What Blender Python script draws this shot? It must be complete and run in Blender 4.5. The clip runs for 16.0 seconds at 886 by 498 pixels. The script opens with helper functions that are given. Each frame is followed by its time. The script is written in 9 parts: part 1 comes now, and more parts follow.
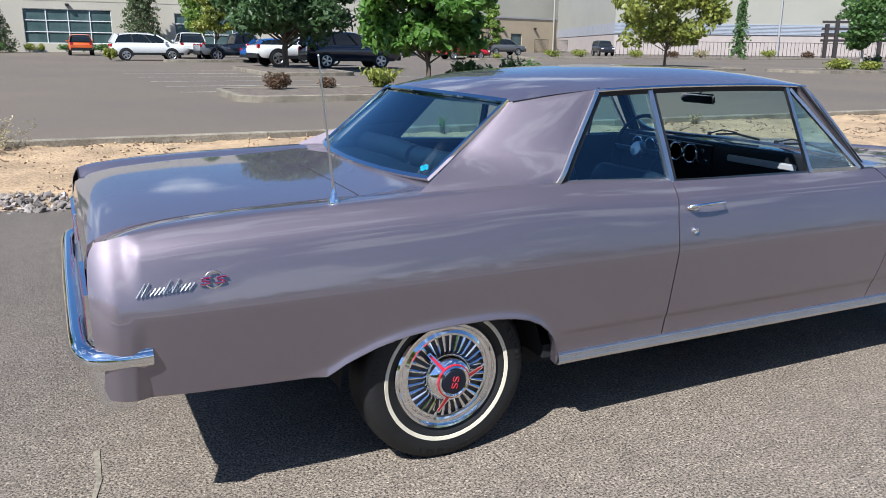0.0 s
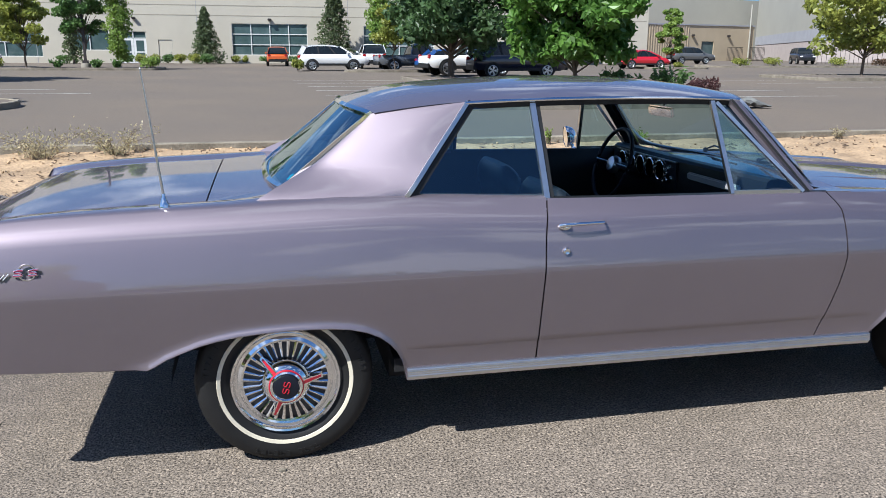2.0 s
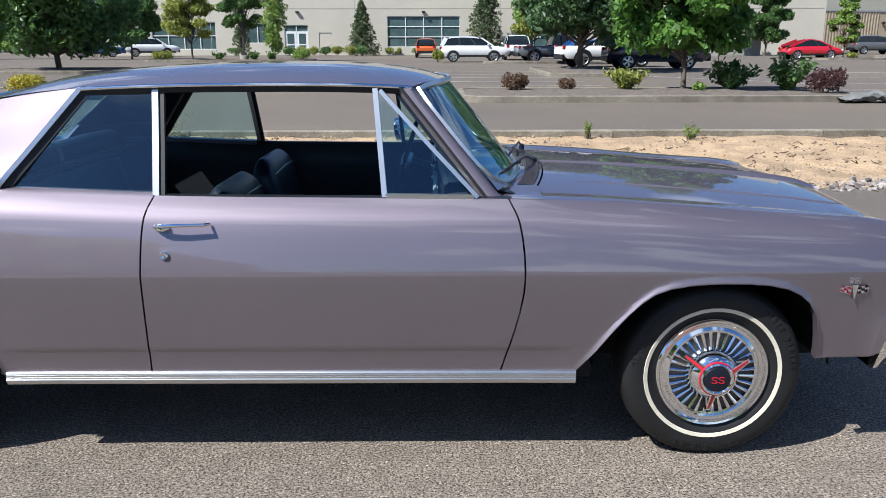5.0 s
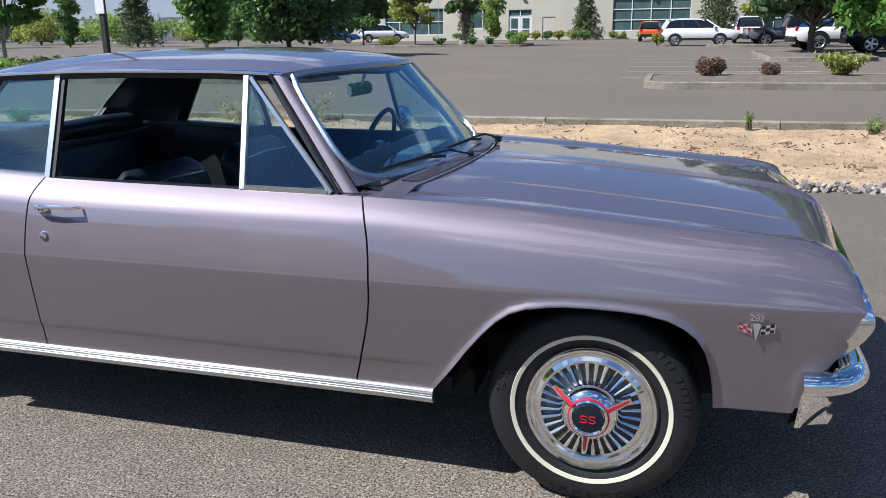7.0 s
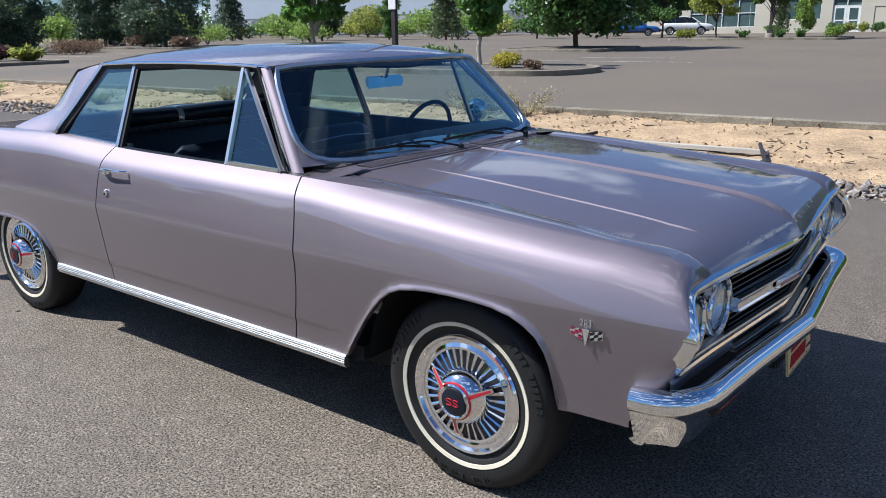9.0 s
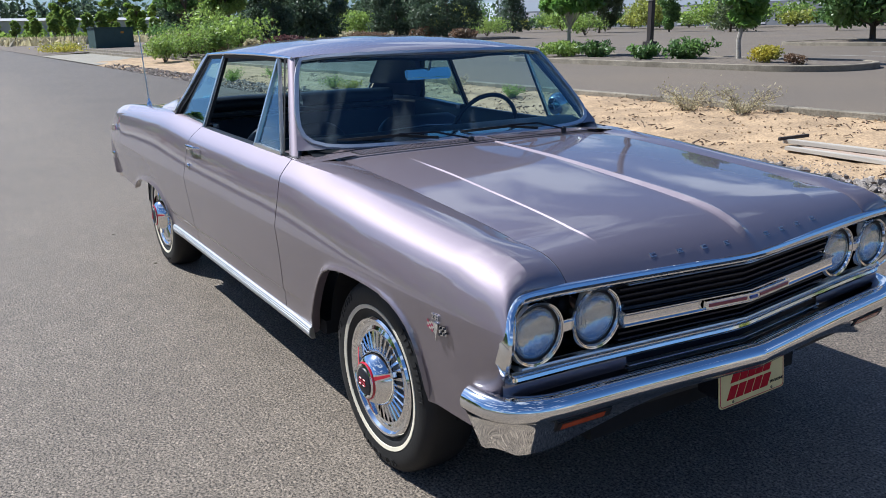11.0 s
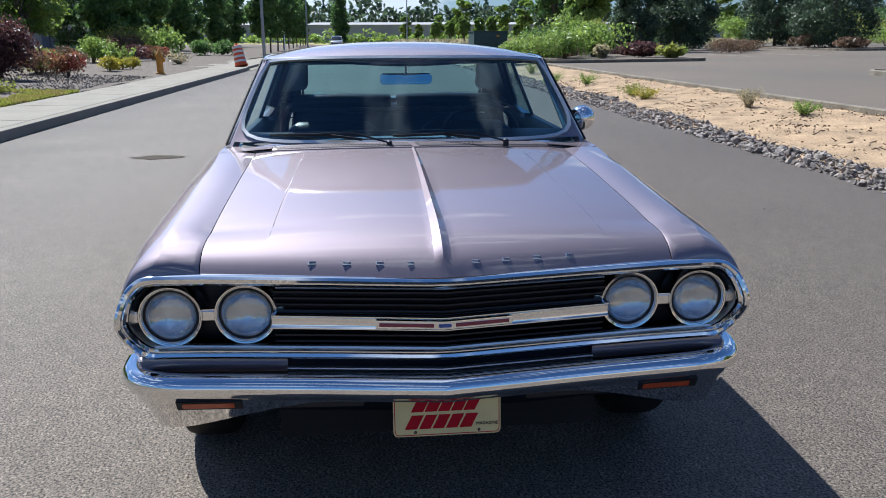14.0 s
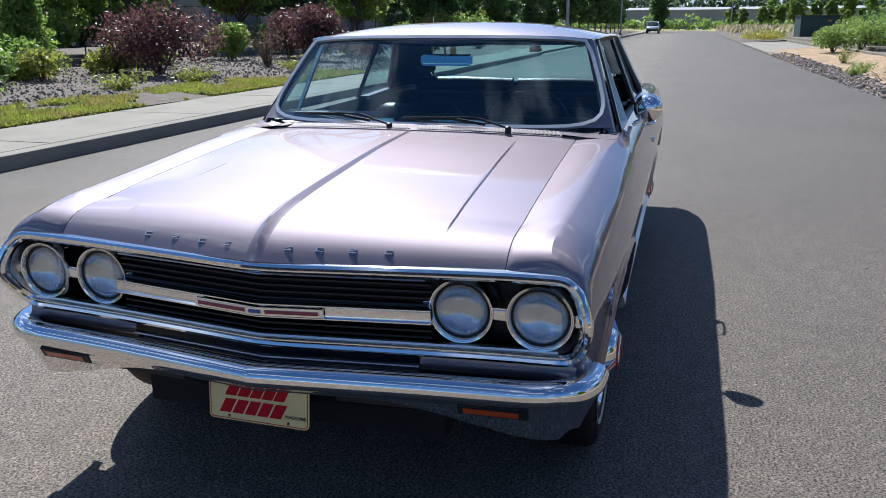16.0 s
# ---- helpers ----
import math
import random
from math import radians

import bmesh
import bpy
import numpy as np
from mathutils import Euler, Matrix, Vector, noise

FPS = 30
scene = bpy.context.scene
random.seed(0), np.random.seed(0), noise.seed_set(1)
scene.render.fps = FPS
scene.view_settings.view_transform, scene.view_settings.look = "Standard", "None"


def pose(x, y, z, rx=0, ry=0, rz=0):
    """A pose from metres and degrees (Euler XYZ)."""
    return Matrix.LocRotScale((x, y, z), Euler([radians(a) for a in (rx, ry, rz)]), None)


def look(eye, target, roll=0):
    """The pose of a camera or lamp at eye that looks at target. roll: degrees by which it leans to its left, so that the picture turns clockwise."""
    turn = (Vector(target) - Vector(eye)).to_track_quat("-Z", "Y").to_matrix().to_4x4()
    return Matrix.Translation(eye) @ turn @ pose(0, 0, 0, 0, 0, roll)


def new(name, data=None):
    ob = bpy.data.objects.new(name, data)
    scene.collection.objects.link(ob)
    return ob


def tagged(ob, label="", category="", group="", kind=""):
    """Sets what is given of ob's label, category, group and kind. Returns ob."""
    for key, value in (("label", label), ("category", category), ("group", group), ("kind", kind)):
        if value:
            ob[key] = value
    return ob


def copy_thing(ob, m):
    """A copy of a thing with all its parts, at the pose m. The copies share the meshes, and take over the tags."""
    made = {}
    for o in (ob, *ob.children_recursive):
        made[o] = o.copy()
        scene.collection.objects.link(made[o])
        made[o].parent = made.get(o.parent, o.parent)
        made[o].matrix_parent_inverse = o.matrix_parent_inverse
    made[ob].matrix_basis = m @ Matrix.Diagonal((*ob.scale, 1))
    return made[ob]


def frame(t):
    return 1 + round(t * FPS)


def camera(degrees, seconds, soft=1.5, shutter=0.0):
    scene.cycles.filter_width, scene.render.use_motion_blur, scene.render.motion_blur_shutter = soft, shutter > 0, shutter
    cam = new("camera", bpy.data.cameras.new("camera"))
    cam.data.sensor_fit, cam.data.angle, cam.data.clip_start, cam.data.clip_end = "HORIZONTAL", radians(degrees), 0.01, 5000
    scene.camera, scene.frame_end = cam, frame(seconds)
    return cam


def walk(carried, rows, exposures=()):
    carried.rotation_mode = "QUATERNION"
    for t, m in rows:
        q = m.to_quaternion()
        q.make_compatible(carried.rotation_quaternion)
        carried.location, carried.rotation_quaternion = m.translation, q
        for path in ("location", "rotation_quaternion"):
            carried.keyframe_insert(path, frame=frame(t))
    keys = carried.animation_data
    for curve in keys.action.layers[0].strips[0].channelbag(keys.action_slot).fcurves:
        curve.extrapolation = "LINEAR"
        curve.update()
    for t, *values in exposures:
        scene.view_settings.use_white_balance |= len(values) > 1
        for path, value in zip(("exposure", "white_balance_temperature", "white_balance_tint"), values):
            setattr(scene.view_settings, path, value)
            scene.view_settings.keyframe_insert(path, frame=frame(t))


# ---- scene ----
cam = camera(58.7, 16.0, soft=0.9)
EXPOSURE = 0.70
# seconds, eye, target, roll
PATH = [
    (0.0, (-2.629, -3.193, 1.453), (-1.780, -1.451, 0.960), 0.6),
    (0.5, (-2.344, -3.298, 1.469), (-1.618, -1.499, 0.982), 0.5),
    (1.0, (-2.061, -3.476, 1.474), (-1.447, -1.634, 0.995), 0.4),
    (1.5, (-1.788, -3.575, 1.467), (-1.277, -1.700, 0.994), 0.3),
    (2.0, (-1.482, -3.587, 1.470), (-1.062, -1.690, 0.996), 0.2),
    (2.5, (-1.163, -3.625, 1.462), (-0.821, -1.714, 0.981), 0.2),
    (3.0, (-0.845, -3.663, 1.469), (-0.566, -1.744, 0.982), 0.3),
    (3.5, (-0.516, -3.603, 1.454), (-0.294, -1.678, 0.961), 0.1),
    (4.0, (-0.180, -3.565, 1.454), (-0.012, -1.634, 0.961), 0.0),
    (4.5, (0.183, -3.537, 1.456), (0.282, -1.601, 0.962), -0.0),
    (4.7, (0.303, -3.507, 1.449), (0.373, -1.570, 0.955), -0.0),
    (6.8, (1.549, -3.111, 1.415), (1.069, -1.238, 0.902), -0.8),
    (7.0, (1.642, -3.080, 1.427), (1.107, -1.226, 0.901), -0.7),
    (7.5, (1.972, -3.008, 1.423), (1.268, -1.214, 0.886), -0.8),
    (8.0, (2.253, -2.914, 1.422), (1.384, -1.196, 0.879), -0.8),
    (8.5, (2.495, -2.801, 1.435), (1.478, -1.166, 0.894), -0.6),
    (9.0, (2.809, -2.696, 1.428), (1.629, -1.172, 0.895), -0.9),
    (9.5, (3.081, -2.566, 1.425), (1.752, -1.166, 0.901), -0.9),
    (10.0, (3.263, -2.351, 1.408), (1.809, -1.078, 0.892), -0.7),
    (10.2, (3.333, -2.265, 1.420), (1.838, -1.044, 0.895), -0.9),
    (12.3, (4.004, -1.336, 1.409), (2.209, -0.621, 0.892), -0.3),
    (12.5, (4.073, -1.217, 1.415), (2.256, -0.557, 0.902), -0.3),
    (13.0, (4.147, -0.916, 1.403), (2.284, -0.396, 0.894), -0.2),
    (13.5, (4.177, -0.579, 1.414), (2.278, -0.219, 0.901), -0.3),
    (14.0, (4.250, -0.208, 1.404), (2.328, -0.016, 0.886), -0.2),
    (14.5, (4.233, 0.107, 1.392), (2.303, 0.118, 0.869), -0.2),
    (15.0, (4.134, 0.421, 1.392), (2.213, 0.249, 0.864), -0.3),
    (15.5, (4.067, 0.749, 1.364), (2.174, 0.385, 0.830), -0.2),
    (16.0, (3.967, 1.051, 1.369), (2.124, 0.497, 0.822), -0.3),
]
walk(cam, [(t, look(eye, target, roll)) for t, eye, target, roll in PATH], [(0, EXPOSURE + 0.18, 5600, 9), (4.7, EXPOSURE + 0.18, 5600, 9), (8.5, EXPOSURE + 0.09, 5600, 9), (12.5, EXPOSURE + 0.06, 5600, 9), (16, EXPOSURE, 5600, 9)])

# world, sun
SUN_TO = Vector((-0.56, -0.335, 0.745)).normalized()
world = bpy.data.worlds.new("sky")
scene.world = world
world.use_nodes = True
wn = world.node_tree.nodes
wl = world.node_tree.links
wn.clear()
w_out = wn.new("ShaderNodeOutputWorld")
w_bg = wn.new("ShaderNodeBackground")
w_sky = wn.new("ShaderNodeTexSky")
w_sky.sky_type = "NISHITA"
w_sky.sun_disc = False
w_sky.sun_elevation = math.asin(SUN_TO.z)
w_sky.sun_rotation = math.atan2(SUN_TO.x, SUN_TO.y)
w_sky.air_density = 1.0
w_sky.dust_density = 0.9
w_sky.ozone_density = 6.0
w_co = wn.new("ShaderNodeTexCoord")
w_map = wn.new("ShaderNodeMapping")
w_map.inputs["Scale"].default_value = (1.6, 1.6, 5.0)
w_noise = wn.new("ShaderNodeTexNoise")
w_noise.inputs["Scale"].default_value = 1.7
w_noise.inputs["Detail"].default_value = 7.0
w_noise.inputs["Roughness"].default_value = 0.58
w_ramp = wn.new("ShaderNodeValToRGB")
w_ramp.color_ramp.elements[0].position = 0.545
w_ramp.color_ramp.elements[1].position = 0.625
w_ramp.color_ramp.elements[1].color = (0.75, 0.75, 0.75, 1)
w_mix = wn.new("ShaderNodeMix")
w_mix.data_type = "RGBA"
w_mix.inputs["B"].default_value = (11.5, 12.0, 12.8, 1)
w_bg.inputs["Strength"].default_value = 0.050
wl.new(w_co.outputs["Generated"], w_map.inputs["Vector"])
wl.new(w_map.outputs["Vector"], w_noise.inputs["Vector"])
wl.new(w_noise.outputs["Fac"], w_ramp.inputs["Fac"])
wl.new(w_ramp.outputs["Color"], w_mix.inputs["Factor"])
w_blue = wn.new("ShaderNodeVectorMath")
w_blue.operation = "MULTIPLY"
w_blue.inputs[1].default_value = (0.82, 0.97, 1.14)
wl.new(w_sky.outputs["Color"], w_blue.inputs[0])
wl.new(w_blue.outputs[0], w_mix.inputs["A"])
wl.new(w_mix.outputs["Result"], w_bg.inputs["Color"])
wl.new(w_bg.outputs["Background"], w_out.inputs["Surface"])
sun = new("sun", bpy.data.lights.new("sun", "SUN"))
sun.data.energy = 5.0
sun.data.angle = radians(0.53)
sun.data.color = (1.0, 0.93, 0.81)
sun.matrix_world = look(SUN_TO * 60, (0, 0, 0))

# ---------------------------------------------------------------- materials
def mat(name, base, rough=0.6, metal=0.0, var=0.0, scale=8.0, second=None, fine=0.0, fine_scale=120.0, bump=0.0, bump_scale=60.0,
        coat=0.0, spec=0.5, per_object=0.0, per_island=0.0, stretch=(1, 1, 1), trans=0.0, ior=1.45, sheen=0.0, rough_var=0.0):
    """A procedural surface: broad stains, fine grain, relief, and a shift from piece to piece."""
    m = bpy.data.materials.new(name)
    m.use_nodes = True
    nt = m.node_tree
    n, l = nt.nodes, nt.links
    b = n["Principled BSDF"]
    b.inputs["Roughness"].default_value = rough
    b.inputs["Metallic"].default_value = metal
    b.inputs["Coat Weight"].default_value = coat
    b.inputs["Coat Roughness"].default_value = 0.025
    b.inputs["Coat IOR"].default_value = 1.6
    b.inputs["Specular IOR Level"].default_value = spec
    b.inputs["Transmission Weight"].default_value = trans
    b.inputs["IOR"].default_value = ior
    co = n.new("ShaderNodeTexCoord")
    mp = n.new("ShaderNodeMapping")
    mp.inputs["Scale"].default_value = stretch
    l.new(co.outputs["Object"], mp.inputs["Vector"])
    col = n.new("ShaderNodeRGB")
    col.outputs[0].default_value = (*base, 1)
    cur = col.outputs[0]
    if var or second:
        t = n.new("ShaderNodeTexNoise")
        t.inputs["Scale"].default_value = scale
        t.inputs["Detail"].default_value = 6
        t.inputs["Roughness"].default_value = 0.62
        l.new(mp.outputs[0], t.inputs["Vector"])
        r = n.new("ShaderNodeMapRange")
        r.inputs["From Min"].default_value, r.inputs["From Max"].default_value = 0.35, 0.65
        l.new(t.outputs["Fac"], r.inputs["Value"])
        mx = n.new("ShaderNodeMix")
        mx.data_type = "RGBA"
        s = second or tuple(max(0, c * (1 - var)) for c in base)
        mx.inputs["B"].default_value = (*s, 1)
        l.new(r.outputs[0], mx.inputs["Factor"])
        l.new(cur, mx.inputs["A"])
        cur = mx.outputs["Result"]
        if rough_var:
            rr = n.new("ShaderNodeMapRange")
            rr.inputs["To Min"].default_value, rr.inputs["To Max"].default_value = rough - rough_var, rough + rough_var
            l.new(r.outputs[0], rr.inputs["Value"])
            l.new(rr.outputs[0], b.inputs["Roughness"])
    if fine:
        t = n.new("ShaderNodeTexNoise")
        t.inputs["Scale"].default_value = fine_scale
        t.inputs["Detail"].default_value = 2
        l.new(mp.outputs[0], t.inputs["Vector"])
        r = n.new("ShaderNodeMapRange")
        r.inputs["From Min"].default_value, r.inputs["From Max"].default_value = 0.3, 0.7
        r.inputs["To Min"].default_value, r.inputs["To Max"].default_value = 1 - fine, 1 + fine
        l.new(t.outputs["Fac"], r.inputs["Value"])
        mx = n.new("ShaderNodeVectorMath")
        mx.operation = "SCALE"
        l.new(cur, mx.inputs[0])
        l.new(r.outputs[0], mx.inputs["Scale"])
        cur = mx.outputs[0]
    for amount, kind, out in ((per_object, "ShaderNodeObjectInfo", "Random"), (per_island, "ShaderNodeNewGeometry", "Random Per Island")):
        if amount:
            o = n.new(kind)
            r = n.new("ShaderNodeMapRange")
            r.inputs["To Min"].default_value, r.inputs["To Max"].default_value = 1 - amount, 1 + amount
            l.new(o.outputs[out], r.inputs["Value"])
            mx = n.new("ShaderNodeVectorMath")
            mx.operation = "SCALE"
            l.new(cur, mx.inputs[0])
            l.new(r.outputs[0], mx.inputs["Scale"])
            cur = mx.outputs[0]
    l.new(cur, b.inputs["Base Color"])
    if bump:
        t = n.new("ShaderNodeTexNoise")
        t.inputs["Scale"].default_value = bump_scale
        t.inputs["Detail"].default_value = 4
        l.new(mp.outputs[0], t.inputs["Vector"])
        bp = n.new("ShaderNodeBump")
        bp.inputs["Strength"].default_value = bump
        bp.inputs["Distance"].default_value = 0.01
        l.new(t.outputs["Fac"], bp.inputs["Height"])
        l.new(bp.outputs[0], b.inputs["Normal"])
    return m


def glass(name, tint, rough=0.0, base=0.085):
    """A thin pane: tinted see-through with a mirror's sheen by angle."""
    m = bpy.data.materials.new(name)
    m.use_nodes = True
    n, l = m.node_tree.nodes, m.node_tree.links
    n.remove(n["Principled BSDF"])
    out = n["Material Output"]
    t = n.new("ShaderNodeBsdfTransparent")
    t.inputs["Color"].default_value = (*tint, 1)
    g = n.new("ShaderNodeBsdfGlossy")
    g.inputs["Roughness"].default_value = rough
    g.inputs["Color"].default_value = (0.80, 0.94, 1.0, 1)
    f = n.new("ShaderNodeLayerWeight")
    f.inputs["Blend"].default_value = 0.5
    p = n.new("ShaderNodeMath")
    p.operation = "POWER"
    p.inputs[1].default_value = 4.0
    q = n.new("ShaderNodeMapRange")
    q.inputs["To Min"].default_value, q.inputs["To Max"].default_value = base, 1.0
    mx = n.new("ShaderNodeMixShader")
    l.new(f.outputs["Facing"], p.inputs[0])
    l.new(p.outputs[0], q.inputs["Value"])
    l.new(q.outputs[0], mx.inputs["Fac"])
    l.new(t.outputs[0], mx.inputs[1])
    l.new(g.outputs[0], mx.inputs[2])
    l.new(mx.outputs[0], out.inputs["Surface"])
    return m


PAINT = mat("mauve_metallic_paint", (0.214, 0.179, 0.203), rough=0.61, metal=0.90, coat=1.0, fine=0.05, fine_scale=900.0, var=0.04, scale=2.0)
PAINT.node_tree.nodes["Principled BSDF"].inputs["Coat IOR"].default_value = 1.95
PAINT.node_tree.nodes["Principled BSDF"].inputs["Coat Roughness"].default_value = 0.04
CHROME = mat("chrome", (0.85, 0.855, 0.86), rough=0.06, metal=1.0, var=0.06, scale=6.0, rough_var=0.03)
BRIGHT = mat("brushed_bright_trim", (0.70, 0.70, 0.69), rough=0.3, metal=1.0, var=0.08, scale=10.0)
BLACK = mat("black_rubber", (0.012, 0.012, 0.013), rough=0.55, var=0.3, scale=20)
TYRE = mat("tyre_rubber", (0.010, 0.0098, 0.0098), rough=0.62, var=0.35, scale=14, bump=0.12, bump_scale=180)
WHITEWALL = mat("whitewall_rubber", (0.66, 0.60, 0.47), rough=0.55, var=0.12, scale=18)
SEATBLACK = mat("black_vinyl", (0.012, 0.020, 0.032), rough=0.34, var=0.25, scale=9, bump=0.15, bump_scale=220)
DASH = mat("dark_dash_vinyl", (0.014, 0.016, 0.02), rough=0.38, var=0.2, scale=8, bump=0.1, bump_scale=260)
REDPAINT = mat("red_enamel", (0.45, 0.012, 0.03), rough=0.3, coat=0.6, var=0.1, scale=30)
PLATERED = mat("red_printed_ink", (0.42, 0.008, 0.02), rough=0.6, spec=0.15, var=0.1, scale=30)
BLUEPAINT = mat("blue_enamel", (0.03, 0.09, 0.35), rough=0.3, coat=0.6, var=0.1, scale=30)
AMBER = mat("amber_lens", (0.42, 0.07, 0.02), rough=0.2, coat=0.6, var=0.15, scale=40)
TAILRED = mat("red_lens", (0.35, 0.01, 0.015), rough=0.15, coat=0.8, var=0.1, scale=40)
UNDER = mat("sooty_underbody", (0.010, 0.010, 0.011), rough=0.85, var=0.3, scale=6)
RECESS = mat("grey_cover_recess", (0.085, 0.085, 0.09), rough=0.45, metal=0.7, var=0.2, scale=20)
BLACKPAINT = mat("satin_black_paint", (0.006, 0.008, 0.016), rough=0.45, var=0.2, scale=12)
GLASS_CAR = glass("tinted_car_glass", (0.58, 0.76, 0.79), base=0.075)
GLASS_Q = glass("blue_tinted_glass", (0.62, 0.84, 0.86), base=0.12)
EMBLEM = mat("dark_red_enamel", (0.22, 0.010, 0.045), rough=0.3, coat=0.6, var=0.15, scale=30)
SILVERTRIM = mat("silvered_trim", (0.55, 0.56, 0.58), rough=0.32, metal=0.35, var=0.1, scale=8)
CARGLASS = mat("dark_vehicle_glass", (0.012, 0.016, 0.018), rough=0.06, spec=0.6, var=0.2, scale=3)
LENS = glass("headlamp_lens", (0.93, 0.95, 0.97), 0.02, base=0.10)
REFLECTOR = mat("lamp_reflector", (0.60, 0.62, 0.65), rough=0.13, metal=1.0, var=0.2, scale=25, bump=0.35, bump_scale=60, stretch=(1, 1, 0.22))
PLATE = mat("yellow_plate", (0.72, 0.60, 0.28), rough=0.5, var=0.1, scale=12)
CYAN = mat("cyan_decal", (0.02, 0.42, 0.62), rough=0.5, var=0.1, scale=12)



def chippings(name, base, other, stone_scale, contrast, bump):
    """Asphalt: stones of many greys in a dark worn binder, with broad stains."""
    m = mat(name, base, rough=0.80, second=other, scale=0.4, fine=0.10, fine_scale=9)
    n, l = m.node_tree.nodes, m.node_tree.links
    b = n["Principled BSDF"]
    co = n.new("ShaderNodeTexCoord")
    cur = b.inputs["Base Color"].links[0].from_socket
    b.inputs["Diffuse Roughness"].default_value = 0.25
    b.inputs["Specular IOR Level"].default_value = 0.26
    b.inputs["Roughness"].default_value = 0.64
    for scale, con in ((stone_scale, contrast), (stone_scale * 2.3, contrast * 0.6)):
        v = n.new("ShaderNodeTexVoronoi")
        v.inputs["Scale"].default_value = scale
        l.new(co.outputs["Object"], v.inputs["Vector"])
        sp = n.new("ShaderNodeSeparateColor")
        l.new(v.outputs["Color"], sp.inputs[0])
        r = n.new("ShaderNodeValToRGB")
        e = r.color_ramp.elements
        e[0].position, e[0].color = 0.0, (1 - con, 1 - con, 1 - con, 1)
        e[1].position, e[1].color = 1.0, (1 + 2.0 * con, 1 + 1.95 * con, 1 + 1.85 * con, 1)
        k = e.new(0.55)
        k.color = (1 - 0.1 * con, 1 - 0.1 * con, 1 - 0.1 * con, 1)
        k = e.new(0.86)
        k.color = (1 + 0.4 * con, 1 + 0.4 * con, 1 + 0.38 * con, 1)
        l.new(sp.outputs[0], r.inputs["Fac"])
        s = n.new("ShaderNodeVectorMath")
        s.operation = "MULTIPLY"
        l.new(cur, s.inputs[0])
        l.new(r.outputs["Color"], s.inputs[1])
        cur = s.outputs[0]
    # palest in a band around y = -1.5, darker towards both edges, with a wavering border
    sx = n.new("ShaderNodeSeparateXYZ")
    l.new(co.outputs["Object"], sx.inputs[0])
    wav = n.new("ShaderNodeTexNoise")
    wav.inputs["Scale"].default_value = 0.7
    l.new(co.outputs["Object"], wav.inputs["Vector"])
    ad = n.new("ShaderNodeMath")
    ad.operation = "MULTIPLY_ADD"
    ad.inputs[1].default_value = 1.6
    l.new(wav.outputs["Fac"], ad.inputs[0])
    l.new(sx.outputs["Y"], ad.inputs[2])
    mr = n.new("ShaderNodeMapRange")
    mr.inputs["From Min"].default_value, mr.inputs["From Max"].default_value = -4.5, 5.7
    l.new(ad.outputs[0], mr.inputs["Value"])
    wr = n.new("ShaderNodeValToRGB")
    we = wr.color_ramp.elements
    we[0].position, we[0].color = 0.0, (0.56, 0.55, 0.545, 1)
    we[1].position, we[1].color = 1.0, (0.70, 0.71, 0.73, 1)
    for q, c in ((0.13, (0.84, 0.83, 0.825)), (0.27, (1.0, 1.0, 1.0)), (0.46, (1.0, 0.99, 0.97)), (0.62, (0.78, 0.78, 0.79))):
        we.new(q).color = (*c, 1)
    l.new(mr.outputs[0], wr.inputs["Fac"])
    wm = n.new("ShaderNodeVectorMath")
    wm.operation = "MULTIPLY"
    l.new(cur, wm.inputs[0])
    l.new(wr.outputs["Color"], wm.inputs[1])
    bp = n.new("ShaderNodeBump")
    bp.inputs["Strength"].default_value = bump
    bp.inputs["Distance"].default_value = 0.007
    grit = n.new("ShaderNodeTexNoise")
    grit.inputs["Scale"].default_value = stone_scale * 0.92
    grit.inputs["Detail"].default_value = 3
    grit.inputs["Roughness"].default_value = 0.62
    l.new(co.outputs["Object"], grit.inputs["Vector"])
    l.new(grit.outputs["Fac"], bp.inputs["Height"])
    l.new(bp.outputs[0], b.inputs["Normal"])
    # bare stone on the crowns, dark binder in the pits between
    pit = n.new("ShaderNodeValToRGB")
    pe = pit.color_ramp.elements
    pe[0].position, pe[0].color = 0.38, (0.20, 0.20, 0.21, 1)
    pe[1].position, pe[1].color = 0.66, (1.42, 1.41, 1.39, 1)
    pe.new(0.465).color = (0.74, 0.74, 0.74, 1)
    pe.new(0.535).color = (1.06, 1.06, 1.05, 1)
    l.new(grit.outputs["Fac"], pit.inputs["Fac"])
    pm = n.new("ShaderNodeVectorMath")
    pm.operation = "MULTIPLY"
    l.new(wm.outputs[0], pm.inputs[0])
    l.new(pit.outputs["Color"], pm.inputs[1])
    l.new(pm.outputs[0], b.inputs["Base Color"])
    return m


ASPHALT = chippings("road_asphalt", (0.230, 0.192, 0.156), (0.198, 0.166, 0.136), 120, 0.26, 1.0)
LOT = mat("lot_asphalt", (0.138, 0.110, 0.082), rough=0.88, second=(0.108, 0.090, 0.074), scale=0.12, fine=0.35, fine_scale=60, bump=0.3, bump_scale=80)
CONCRETE = mat("pale_concrete", (0.255, 0.232, 0.19), rough=0.88, second=(0.205, 0.186, 0.152), scale=1.2, fine=0.12, fine_scale=70, bump=0.25, bump_scale=60)
OLDKERB = mat("weathered_kerb_concrete", (0.25, 0.218, 0.168), rough=0.9, second=(0.14, 0.12, 0.09), scale=2.4, fine=0.25, fine_scale=45, bump=0.5, bump_scale=35, per_object=0.06)
